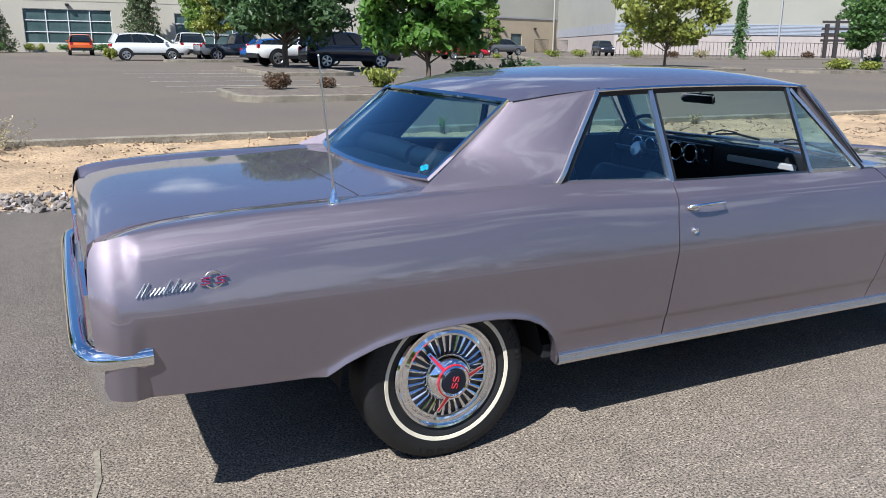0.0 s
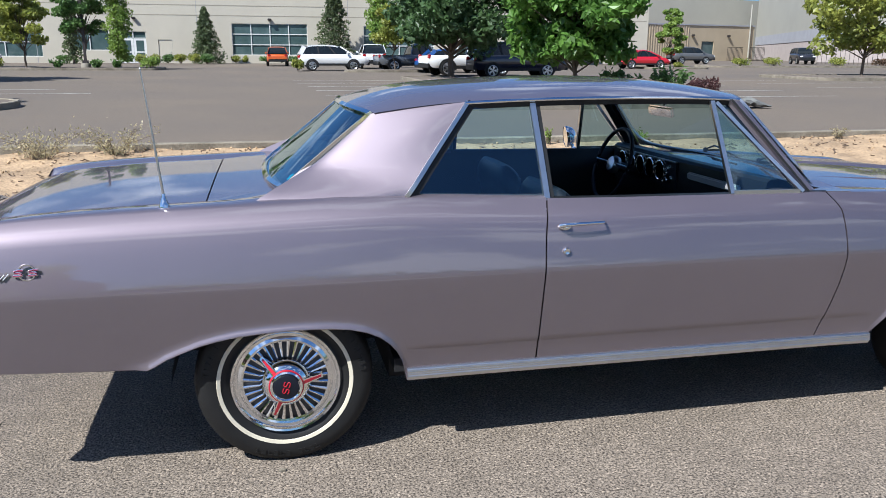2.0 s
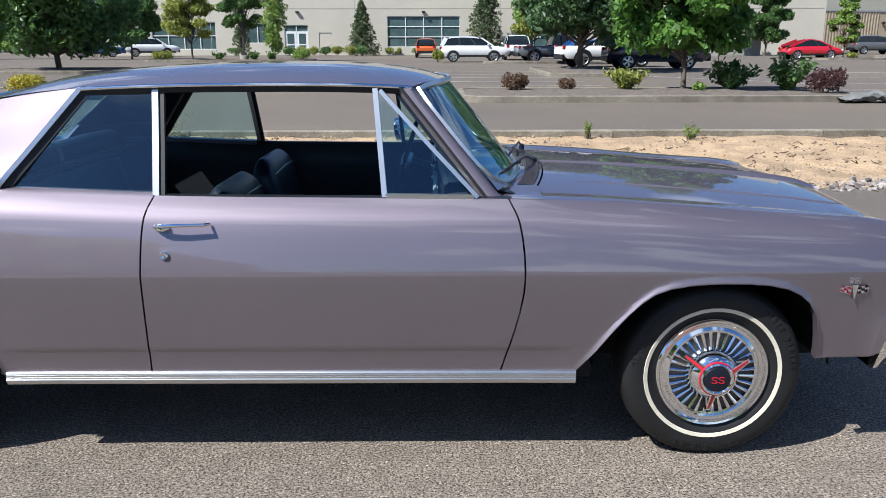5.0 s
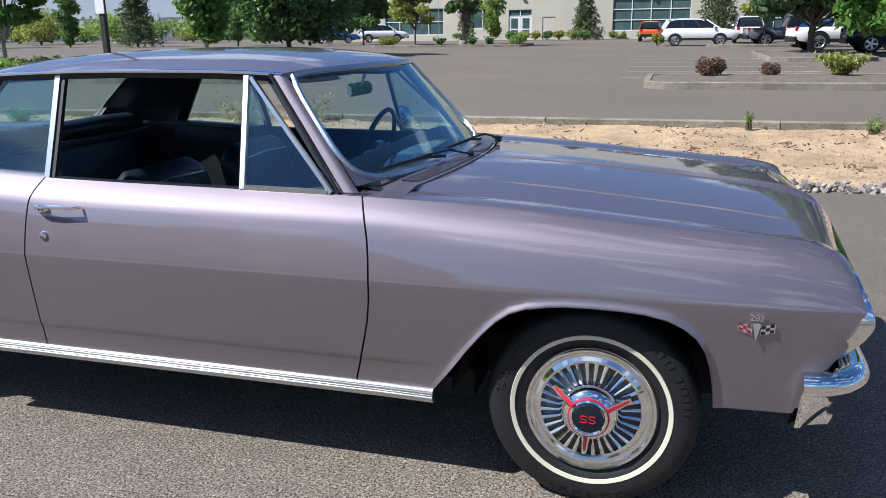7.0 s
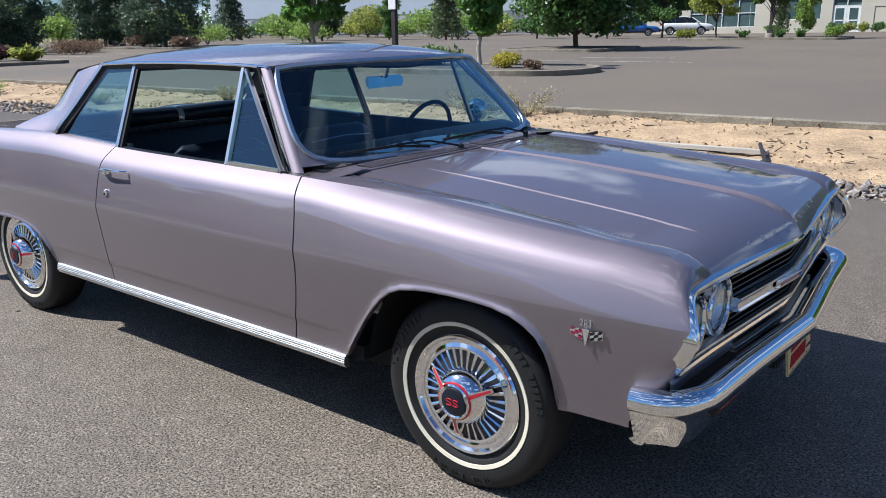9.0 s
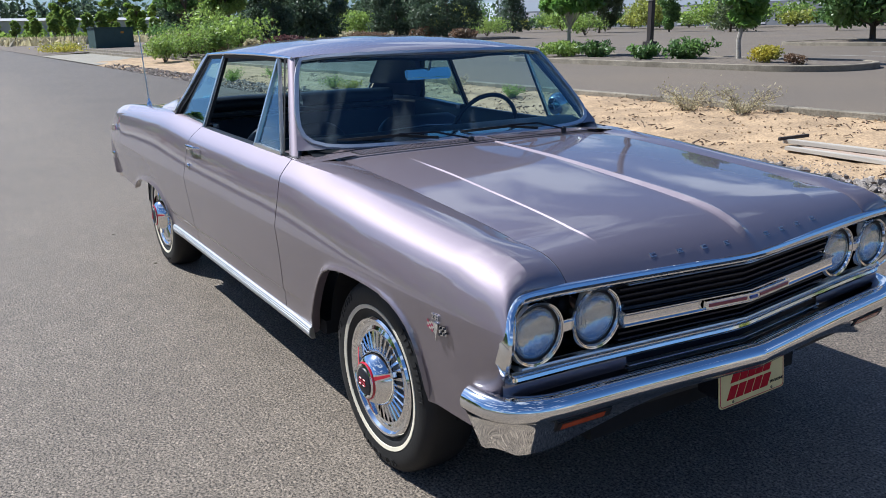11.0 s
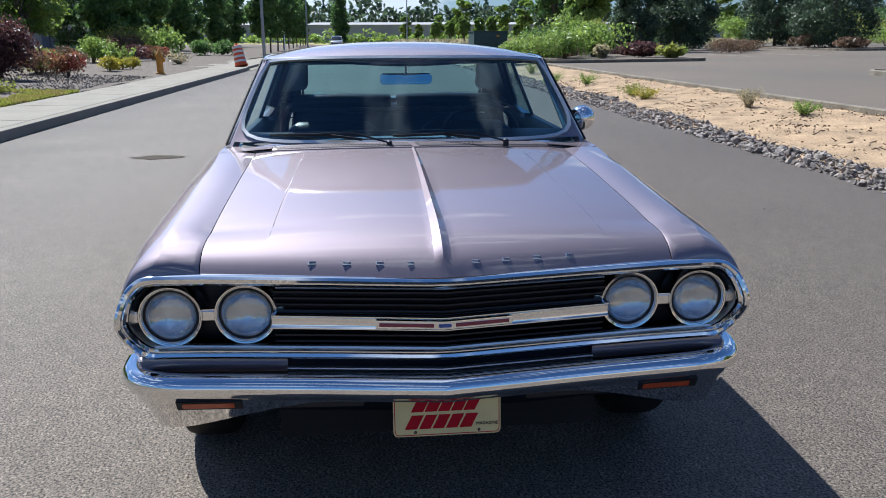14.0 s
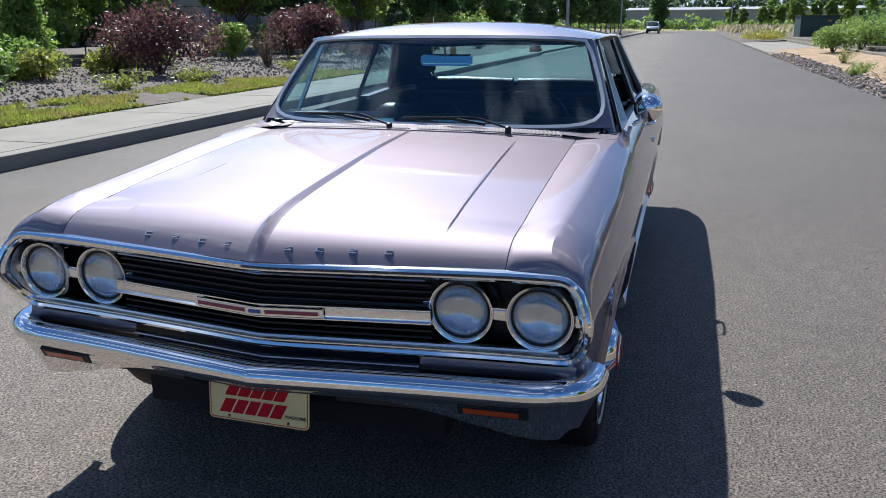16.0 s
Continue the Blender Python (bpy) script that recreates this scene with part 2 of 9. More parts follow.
SAND = mat("tan_sandy_soil", (0.42, 0.295, 0.175), rough=0.95, second=(0.25, 0.175, 0.105), scale=2.2, fine=0.3, fine_scale=40, bump=0.8, bump_scale=22)
MULCH = mat("dark_mulch", (0.082, 0.068, 0.058), rough=0.95, second=(0.165, 0.132, 0.102), scale=5.0, fine=0.4, fine_scale=30, bump=0.8, bump_scale=25)
ROCK = mat("grey_rock", (0.225, 0.198, 0.178), rough=0.9, second=(0.12, 0.102, 0.090), scale=7, fine=0.25, fine_scale=60, bump=0.5, bump_scale=30, per_object=0.4, per_island=0.5)
BARK = mat("bark", (0.15, 0.115, 0.085), rough=0.9, var=0.45, scale=9, bump=0.7, bump_scale=30, stretch=(1, 1, 0.25))
PALEBARK = mat("pale_bark", (0.42, 0.38, 0.33), rough=0.85, var=0.4, scale=8, bump=0.5, bump_scale=25)
PAINTLINE = mat("white_line_paint", (0.55, 0.54, 0.51), rough=0.8, var=0.35, scale=3.0)
GRASS = mat("dry_grass", (0.36, 0.29, 0.10), rough=0.95, second=(0.22, 0.21, 0.07), scale=0.15, fine=0.3, fine_scale=12, bump=0.5, bump_scale=9)
WALL_BEIGE = mat("beige_painted_wall", (0.50, 0.46, 0.375), rough=0.85, second=(0.46, 0.42, 0.345), scale=0.3, fine=0.04, fine_scale=40, bump=0.1, bump_scale=30)
WALL_TAN = mat("tan_metal_wall", (0.42, 0.34, 0.235), rough=0.7, var=0.1, scale=0.4)
WALL_PALE = mat("pale_grey_wall", (0.34, 0.325, 0.275), rough=0.8, var=0.07, scale=0.2)
WALL_GREY = mat("grey_block_wall", (0.33, 0.33, 0.35), rough=0.85, var=0.12, scale=0.5)
WALL_BLUE = mat("bluish_white_wall", (0.34, 0.38, 0.44), rough=0.75, var=0.06, scale=0.2)
WALL_DARK = mat("dark_grey_wall", (0.14, 0.15, 0.17), rough=0.8, var=0.15, scale=0.5)
FRAME_W = mat("white_window_frame", (0.70, 0.70, 0.68), rough=0.5, var=0.08, scale=5)
PANE = mat("green_tinted_pane", (0.05, 0.085, 0.085), rough=0.08, spec=0.7, second=(0.09, 0.13, 0.13), scale=0.7)
DARKMETAL = mat("dark_metal", (0.05, 0.042, 0.04), rough=0.55, metal=0.3, var=0.2, scale=4)
GALV = mat("galvanised_pole", (0.38, 0.39, 0.40), rough=0.5, metal=0.6, var=0.15, scale=5)
SIGNWHITE = mat("white_sign", (0.75, 0.75, 0.74), rough=0.6, var=0.06, scale=4)
HYDRANT_Y = mat("yellow_hydrant_paint", (0.62, 0.29, 0.04), rough=0.5, var=0.2, scale=10)
ORANGE = mat("orange_plastic", (0.75, 0.13, 0.04), rough=0.55, var=0.15, scale=6)
WHITETAPE = mat("white_reflective_band", (0.75, 0.74, 0.72), rough=0.5, var=0.1, scale=6)
UTILGREEN = mat("dark_green_cabinet", (0.055, 0.10, 0.095), rough=0.55, var=0.15, scale=2)
BOARD = mat("weathered_white_board", (0.44, 0.40, 0.345), rough=0.8, var=0.25, scale=6, stretch=(0.2, 3, 3))
TWIG = mat("twig_brown", (0.16, 0.11, 0.075), rough=0.9, var=0.3, scale=8, per_island=0.4)
HARDBOARD = mat("tan_hardboard", (0.40, 0.30, 0.235), rough=0.85, var=0.2, scale=5)
CLOD = mat("sandy_clod", (0.40, 0.283, 0.17), rough=0.95, var=0.2, scale=8, per_island=0.35)
WALL_FAR = mat("blue_grey_far_wall", (0.30, 0.32, 0.35), rough=0.8, var=0.1, scale=0.2)
GRAVEL = mat("bed_gravel_grey", (0.21, 0.19, 0.165), rough=0.9, var=0.3, scale=8, per_island=0.45)
OIL = mat("oil_stain", (0.115, 0.100, 0.085), rough=1.0, var=0.3, scale=12, spec=0.0)
TARP = mat("grey_sack", (0.16, 0.16, 0.15), rough=0.8, var=0.3, scale=6)


def leaf(name, base, other, rough=0.42):
    m = mat(name, base, rough=rough, second=other, scale=1.3, per_island=0.35, spec=0.6)
    n, l = m.node_tree.nodes, m.node_tree.links
    b = n["Principled BSDF"]
    t = n.new("ShaderNodeBsdfTranslucent")
    l.new(b.inputs["Base Color"].links[0].from_socket, t.inputs["Color"])
    mx = n.new("ShaderNodeMixShader")
    mx.inputs["Fac"].default_value = 0.5
    l.new(b.outputs[0], mx.inputs[1])
    l.new(t.outputs[0], mx.inputs[2])
    l.new(mx.outputs[0], n["Material Output"].inputs["Surface"])
    return m


LEAF_MAPLE = leaf("maple_leaf", (0.165, 0.300, 0.055), (0.095, 0.200, 0.040))
LEAF_DARK = leaf("dark_leaf", (0.070, 0.125, 0.045), (0.095, 0.165, 0.060))
LEAF_MID = leaf("mid_green_leaf", (0.140, 0.235, 0.065), (0.090, 0.170, 0.050))
LEAF_LIGHT = leaf("light_green_leaf", (0.300, 0.395, 0.085), (0.170, 0.270, 0.060))
LEAF_CONE = leaf("conifer_needle", (0.150, 0.185, 0.085), (0.090, 0.125, 0.060))
LEAF_PINE = leaf("pine_needle", (0.100, 0.145, 0.085), (0.065, 0.100, 0.062))
LEAF_YELLOW = leaf("yellow_green_leaf", (0.360, 0.370, 0.075), (0.205, 0.250, 0.055))
LEAF_GOLD = leaf("golden_leaf", (0.520, 0.430, 0.050), (0.280, 0.290, 0.050))
LEAF_PURPLE = leaf("purple_leaf", (0.090, 0.042, 0.046), (0.150, 0.075, 0.065))
LEAF_RUST = leaf("rusty_leaf", (0.190, 0.115, 0.070), (0.130, 0.090, 0.058))
LEAF_RED = leaf("red_flower", (0.300, 0.060, 0.055), (0.130, 0.135, 0.050))
LEAF_VERGE = leaf("verge_blade", (0.30, 0.36, 0.05), (0.34, 0.27, 0.10))
LEAF_DRY = leaf("dry_stalk", (0.522, 0.450, 0.290), (0.319, 0.290, 0.160))


# ---------------------------------------------------------------- builders
def mesh_of(name, verts, faces, material=None, smooth=35):
    me = bpy.data.meshes.new(name)
    me.from_pydata([tuple(v) for v in verts], [], [tuple(f) for f in faces])
    me.validate()
    if smooth:
        me.polygons.foreach_set("use_smooth", [True] * len(me.polygons))
        me.set_sharp_from_angle(angle=radians(smooth))
    if material:
        me.materials.append(material)
    me.update()
    return me


class Build:
    """Gathers the faces of one mesh."""

    def __init__(self):
        self.v, self.f = [], []

    def add(self, verts, faces):
        k = len(self.v)
        self.v += [Vector(p) for p in verts]
        self.f += [tuple(i + k for i in f) for f in faces]
        return self

    def grid(self, rows, flip=False, closed=False):
        n = len(rows[0])
        fs = []
        for i in range(len(rows) - 1):
            for j in range(n if closed else n - 1):
                a, b, c, d = i * n + j, i * n + (j + 1) % n, (i + 1) * n + (j + 1) % n, (i + 1) * n + j
                fs.append((a, d, c, b) if flip else (a, b, c, d))
        return self.add([p for r in rows for p in r], fs)

    def box(self, lo, hi, bevel=0.0, m=None):
        x0, y0, z0 = lo
        x1, y1, z1 = hi
        if not bevel:
            vs = [(x, y, z) for z in (z0, z1) for y in (y0, y1) for x in (x0, x1)]
            fs = [(0, 2, 3, 1), (4, 5, 7, 6), (0, 1, 5, 4), (2, 6, 7, 3), (0, 4, 6, 2), (1, 3, 7, 5)]
        else:
            bm = bmesh.new()
            bmesh.ops.create_cube(bm, size=1)
            for v in bm.verts:
                v.co = Vector(((x0 + x1) / 2 + v.co.x * (x1 - x0), (y0 + y1) / 2 + v.co.y * (y1 - y0), (z0 + z1) / 2 + v.co.z * (z1 - z0)))
            bmesh.ops.bevel(bm, geom=list(bm.edges), offset=bevel, segments=2, affect="EDGES", clamp_overlap=True)
            bm.verts.index_update()
            vs = [v.co.copy() for v in bm.verts]
            fs = [[v.index for v in f.verts] for f in bm.faces]
            bm.free()
        if m is not None:
            vs = [m @ Vector(v) for v in vs]
        return self.add(vs, fs)

    def sweep(self, path, profile, up=(0, 0, 1), closed=False, caps=True, closed_profile=True):
        """Carries a profile of (side, up) pairs along a path."""
        path = [Vector(p) for p in path]
        n = len(path)
        rows = []
        for i, p in enumerate(path):
            a = path[(i - 1) % n] if closed or i else p
            b = path[(i + 1) % n] if closed or i < n - 1 else p
            t = (b - a).normalized()
            s = t.cross(Vector(up)).normalized()
            u = s.cross(t).normalized()
            rows.append([p + s * q[0] + u * q[1] for q in profile])
        if closed:
            rows.append(rows[0])
        self.grid(rows, closed=closed_profile)
        if caps and not closed and closed_profile:
            k = len(profile)
            self.add(rows[0], [tuple(range(k))])
            self.add(rows[-1], [tuple(reversed(range(k)))])
        return self

    def tube(self, path, r, sides=8, closed=False, up=(0, 0, 1), r1=None):
        path = [Vector(p) for p in path]
        n = len(path)
        rows = []
        for i, p in enumerate(path):
            a = path[(i - 1) % n] if closed or i else p
            b = path[(i + 1) % n] if closed or i < n - 1 else p
            t = (b - a).normalized()
            w = Vector(up) if abs(t.dot(Vector(up))) < 0.95 else Vector((1, 0, 0))
            s = t.cross(w).normalized()
            u = s.cross(t)
            rr = r if r1 is None else r + (r1 - r) * i / max(1, n - 1)
            rows.append([p + (s * math.cos(k * math.tau / sides) + u * math.sin(k * math.tau / sides)) * rr for k in range(sides)])
        if closed:
            rows.append(rows[0])
        self.grid(rows, closed=True)
        if not closed:
            self.add(rows[0], [tuple(range(sides))])
            self.add(rows[-1], [tuple(reversed(range(sides)))])
        return self

    def lathe(self, profile, m=None, seg=48, close=False):
        """Turns a profile of (radius, height) pairs about z, then lays it by m."""
        m = m or Matrix()
        rows = [[m @ Vector((r * math.cos(k * math.tau / seg), r * math.sin(k * math.tau / seg), z)) for k in range(seg)] for r, z in profile]
        if close:
            rows.append(rows[0])
        return self.grid(rows, closed=True)

    def disc(self, r, z, m=None, seg=32):
        m = m or Matrix()
        return self.add([m @ Vector((r * math.cos(k * math.tau / seg), r * math.sin(k * math.tau / seg), z)) for k in range(seg)], [tuple(range(seg))])

    def mesh(self, name, material, smooth=35):
        return mesh_of(name, self.v, self.f, material, smooth)


def part(name, build, material, parent, label="", smooth=35):
    """ONE mesh object under a thing or under a part."""
    me = build if isinstance(build, bpy.types.Mesh) else build.mesh(name, material, smooth)
    ob = new(name, me)
    ob.parent = parent
    if label:
        ob["label"] = label
    return ob


def thing(name, label, category, group="", at=None, kind=""):
    ob = new(name)
    ob.empty_display_size = 0.1
    if at is not None:
        ob.matrix_basis = at
    return tagged(ob, label, category, group, kind)


def setting(name, build, material, label, smooth=30, category=""):
    ob = new(name, build if isinstance(build, bpy.types.Mesh) else build.mesh(name, material, smooth))
    return tagged(ob, label, category or name.split("_")[0], kind="structure")


def ip(x, table):
    return float(np.interp(x, [a for a, _ in table], [b for _, b in table]))


def smooth_ip(x, table):
    """A smooth curve through a table of pairs (Catmull-Rom in x)."""
    xs = [a for a, _ in table]
    ys = [b for _, b in table]
    if x <= xs[0]:
        return ys[0]
    if x >= xs[-1]:
        return ys[-1]
    i = max(k for k in range(len(xs) - 1) if xs[k] <= x)
    h = xs[i + 1] - xs[i]
    t = (x - xs[i]) / h

    def slope(k):
        if k == 0:
            return (ys[1] - ys[0]) / (xs[1] - xs[0])
        if k == len(xs) - 1:
            return (ys[-1] - ys[-2]) / (xs[-1] - xs[-2])
        return (ys[k + 1] - ys[k - 1]) / (xs[k + 1] - xs[k - 1])

    a, b = slope(i) * h, slope(i + 1) * h
    return (2 * t**3 - 3 * t**2 + 1) * ys[i] + (t**3 - 2 * t**2 + t) * a + (-2 * t**3 + 3 * t**2) * ys[i + 1] + (t**3 - t**2) * b


def span(a, b, n):
    return [a + (b - a) * i / (n - 1) for i in range(n)]


# ---------------------------------------------------------------- ground, road, lot
def lot_z(y):
    return 0.20 + 0.0078 * (y - 7.95)


def patch(name, x0, x1, y0, y1, nx, ny, zf, material, label, rough=0.0, scale=1.0, smooth=60):
    rows = []
    for x in np.linspace(x0, x1, nx):
        r = []
        for y in np.linspace(y0, y1, ny):
            z = zf(x, y)
            if rough:
                z += rough * (noise.noise((x * scale, y * scale, 0)) + 0.5 * noise.noise((x * scale * 3.1, y * scale * 3.1, 4)))
            r.append((x, y, z))
        rows.append(r)
    return setting(name, Build().grid(rows, flip=True), material, label, smooth)


GZ = [(-900, 0.3), (-60, 0.25), (-12, 0.12), (-7.2, 0.02), (-5.2, -0.08), (4.3, -0.08), (5.2, -0.05), (7.6, 0.08), (8.4, 0.12), (160, 1.30), (900, 3.0)]
B = Build()
xs = [-900, -300, -160, -60, 0, 60, 160, 900]
B.grid([[(x, y, z) for y, z in GZ] for x in xs], flip=True)
setting("ground", B, GRASS, "dry grass and soil reaching the horizon", 60)
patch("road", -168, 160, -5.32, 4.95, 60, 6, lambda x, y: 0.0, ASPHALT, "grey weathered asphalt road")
B = Build().grid([[(x, y, lot_z(y)) for y in (7.9, 30, 60, 100, 150)] for x in (-150, -60, 0, 60, 170)], flip=True)
setting("parking_lot", B, LOT, "grey-brown asphalt parking lot with faded stall lines", 60, "parking lot")


def bank_z(x, y):
    z = ip(y, [(4.55, -0.03), (4.75, 0.005), (5.2, 0.07), (5.8, 0.11), (6.6, 0.155), (7.45, 0.215), (7.85, 0.235)])
    return z + 0.012 * math.sin(x * 1.7) * max(0, min(1, y - 4.9))


rows = []
for x in np.linspace(-40, 30, 640):
    r = []
    for y in np.linspace(4.55 + 0.10 * noise.noise((x * 0.7, 0, 0)) + 0.05 * noise.noise((x * 3, 5, 0)), 7.85, 34):
        k = max(0.0, min(1.0, (y - 4.7) / 0.4))
        r.append((x, y, bank_z(x, y) + k * (0.030 * noise.noise((x * 1.4, y * 1.4, 0)) + 0.026 * noise.noise((x * 4, y * 5, 3)) + 0.016 * noise.noise((x * 11, y * 13, 7)) - 0.03 * max(0.0, 1 - abs(y - 7.72) / 0.12))))
    rows.append(r)
setting("sand_strip", Build().grid(rows, flip=True), SAND, "tan sandy soil bank beside the road", 70, "soil")
B = Build().grid([[(x, y, bank_z(0, y) * 0.9 + 0.02) for y in (4.75, 5.5, 7.85)] for x in (-150, -58.2)] , flip=True)
setting("sand_strip_far", B, MULCH, "dark soil bank beside the road", 60, "soil")

patch("driveway_lot", -58, -37, 4.7, 9.2, 6, 5, lambda x, y: ip(y, [(4.7, 0.012), (5.4, 0.06), (9.2, 0.12)]) + 0.03, CONCRETE, "concrete driveway into the lot")
# left kerb, walk and bed
B = Build()
B.sweep([(-33, -5.30, 0), (120, -5.30, 0)], [(0.0, -0.1), (0.0, 0.125), (0.012, 0.146), (0.03, 0.152), (0.18, 0.154), (0.18, -0.1)])
setting("kerb_left", B, CONCRETE, "pale concrete kerb", 40, "kerb")
B = Build()
B.sweep([(-150, -5.30, 0), (-47, -5.30, 0)], [(0.0, -0.1), (0.0, 0.125), (0.012, 0.146), (0.03, 0.152), (0.18, 0.154), (0.18, -0.1)])
setting("kerb_left_far", B, CONCRETE, "pale concrete kerb", 40, "kerb")
walk_slab = Build().box((0, -0.78, -0.12), (2.985, 0.78, 0.0), bevel=0.008).mesh("slab", CONCRETE)
side = setting("sidewalk", Build().box((-150, -7.04, -0.1), (120, -5.485, 0.135)), CONCRETE, "pale concrete sidewalk", 40)
for k in range(16):
    ob = part("slab", walk_slab, None, side)
    ob.matrix_basis = Matrix.Translation((-33 + 3 * k, -6.262, 0.1565 - 0.0005 * (k % 3)))
patch("driveway_apron", -46.9, -33.1, -9.0, -5.2, 4, 5, lambda x, y: ip(y, [(-9, 0.17), (-7, 0.163), (-5.2, 0.01)]), CONCRETE, "concrete driveway apron")
patch("bed_left", -150, 110, -60, -7.03, 240, 60, lambda x, y: ip(-y, [(7.03, 0.15), (8, 0.18), (10, 0.26), (14, 0.30), (60, 0.35)]), MULCH, "gravelly mulch planting bed", 0.06, 0.5)

# lot kerb in sections
lk = setting("kerb_lot", Build().box((-120, 7.80, -0.05), (120, 7.92, 0.255)), OLDKERB, "weathered concrete kerb of the parking lot", 40, "kerb")
sec = Build().sweep([(0, 0, 0), (1, 0, 0), (2, 0, 0), (2.985, 0, 0)], [(-0.08, 0.0), (-0.078, -0.20), (0.082, -0.20), (0.078, 0.085), (0.065, 0.098), (-0.065, 0.098), (-0.078, 0.085)]).mesh("kerb_stone", OLDKERB)
for k in range(22):
    ob = part("kerb_stone", sec, None, lk)
    ob.matrix_basis = Matrix.Translation((-36 + 3 * k, 7.86 + 0.006 * noise.noise((k * 1.3, 0, 0)), 0.206 + 0.006 * noise.noise((k * 2.1, 3, 0))))


def island(x0, x1, y0, y1, label, r=0.6):
    pts = []
    for cx, cy, a0 in ((x1 - r, y1 - r, 0), (x0 + r, y1 - r, 90), (x0 + r, y0 + r, 180), (x1 - r, y0 + r, 270)):
        pts += [(cx + r * math.cos(radians(a0 + a)), cy + r * math.sin(radians(a0 + a))) for a in (0, 22, 45, 68, 90)]
    path = [(x, y, lot_z(y)) for x, y in pts]
    kb = setting("island_kerb", Build().sweep(path, [(-0.075, -0.1), (0.075, -0.1), (0.075, 0.135), (0.06, 0.15), (-0.06, 0.15), (-0.075, 0.135)], closed=True), OLDKERB, label, 40, "kerb")
    inner = [(x0 + (x1 - x0) * 0.5 + (x - (x0 + x1) / 2) * (1 - 0.1 / (x1 - x0)), (y0 + y1) / 2 + (y - (y0 + y1) / 2) * (1 - 0.1 / (y1 - y0))) for x, y in pts]
    c = Vector(((x0 + x1) / 2, (y0 + y1) / 2, lot_z((y0 + y1) / 2) + 0.16))
    n = len(inner)
    b = Build()
    b.add([(x, y, lot_z(y) + 0.125) for x, y in inner] + [((x + c.x) / 2, (y + c.y) / 2, lot_z((y + c.y) / 2) + 0.16) for x, y in inner] + [c],
          [(i, (i + 1) % n, n + (i + 1) % n, n + i) for i in range(n)] + [(n + i, n + (i + 1) % n, 2 * n) for i in range(n)])
    setting("island_soil", b, MULCH, "mulch in a parking island", 60, "soil")


island(1.1, 10.3, 14.5, 17.9, "weathered kerb round a planted island")
island(-19.9, -7.3, 15.2, 18.6, "weathered kerb round a planted island", 1.5)
island(4.9, 8.4, 27.6, 35.0, "weathered kerb round a tree island")
island(-19.6, -14.2, 31.0, 36.0, "weathered kerb round a tree island")
island(-19.5, -8.2, 52.0, 55.5, "weathered kerb round a planted island")
island(-75, -33.5, 8.8, 16.5, "weathered kerb round a planted island")
island(-80, -50, 34.0, 40.0, "weathered kerb round a planted island")
island(3.5, 8.6, 46.8, 48.2, "weathered kerb round a tree island")
island(25.5, 33.5, 31.0, 37.0, "weathered kerb round a tree island")
island(34, 60, 27.0, 30.5, "weathered kerb round a planted island")
island(38, 90, 61.5, 66, "weathered kerb round a planted island")
island(28.5, 33.5, 55.2, 59.0, "weathered kerb round a tree island")

lines = [(0.3, 5.6, 18.5), (0.3, 5.6, 21.3), (0.2, 5.6, 24.2), (0.1, 5.5, 27.3), (-0.2, 5.2, 30.3), (-0.3, 5.2, 33.2), (-12.4, -6.8, 23.2), (-12.4, -8.5, 26.0), (10.9, 16.5, 18.9), (11.5, 17.0, 22.5), (11.5, 17, 26.3), (20, 26, 24.5), (20, 26, 28.5), (17, 23, 31.5),
         (-30.0, -25.0, 24), (-30, -25, 28), (-46, -40, 22), (-46, -40, 26)]
for x0, x1, y in lines:
    b = Build().add([(x0, y - 0.05, lot_z(y - 0.05) + 0.005), (x1, y - 0.05, lot_z(y - 0.05) + 0.005), (x1, y + 0.05, lot_z(y + 0.05) + 0.005), (x0, y + 0.05, lot_z(y + 0.05) + 0.005)], [(0, 1, 2, 3)])
    setting("stall_line", b, PAINTLINE, "faded white stall line on the asphalt", 0, "line")
b = Build().add([(8.6, 28.4, lot_z(28.4) + 0.005), (12.6, 22.6, lot_z(22.6) + 0.005), (12.72, 22.6, lot_z(22.6) + 0.005), (8.72, 28.4, lot_z(28.4) + 0.005)], [(0, 1, 2, 3)])
setting("stall_line", b, PAINTLINE, "faded white stall line on the asphalt", 0, "line")


# ---------------------------------------------------------------- the coupe
# Its own axes are the world's: front towards +x, driver's side towards +y, ground z = 0.
AXLE_F, AXLE_R = 1.4605, -1.4605
CREASE = 0.70
SHOULDER = [(-2.60, 0.905), (-2.5, 0.925), (-2.3, 0.942), (-2.0, 0.955), (-1.5, 0.968), (-1.0, 0.975), (-0.47, 0.955), (0.3, 0.945), (0.77, 0.94),
            (1.2, 0.92), (1.53, 0.893), (1.83, 0.872), (2.05, 0.858), (2.13, 0.845), (2.2, 0.83)]
WIDE = [(-2.62, 0.905), (-2.3, 0.924), (-1.8, 0.927), (-1.0, 0.930), (0.5, 0.930), (1.3, 0.928), (1.8, 0.915), (2.05, 0.90), (2.2, 0.885)]
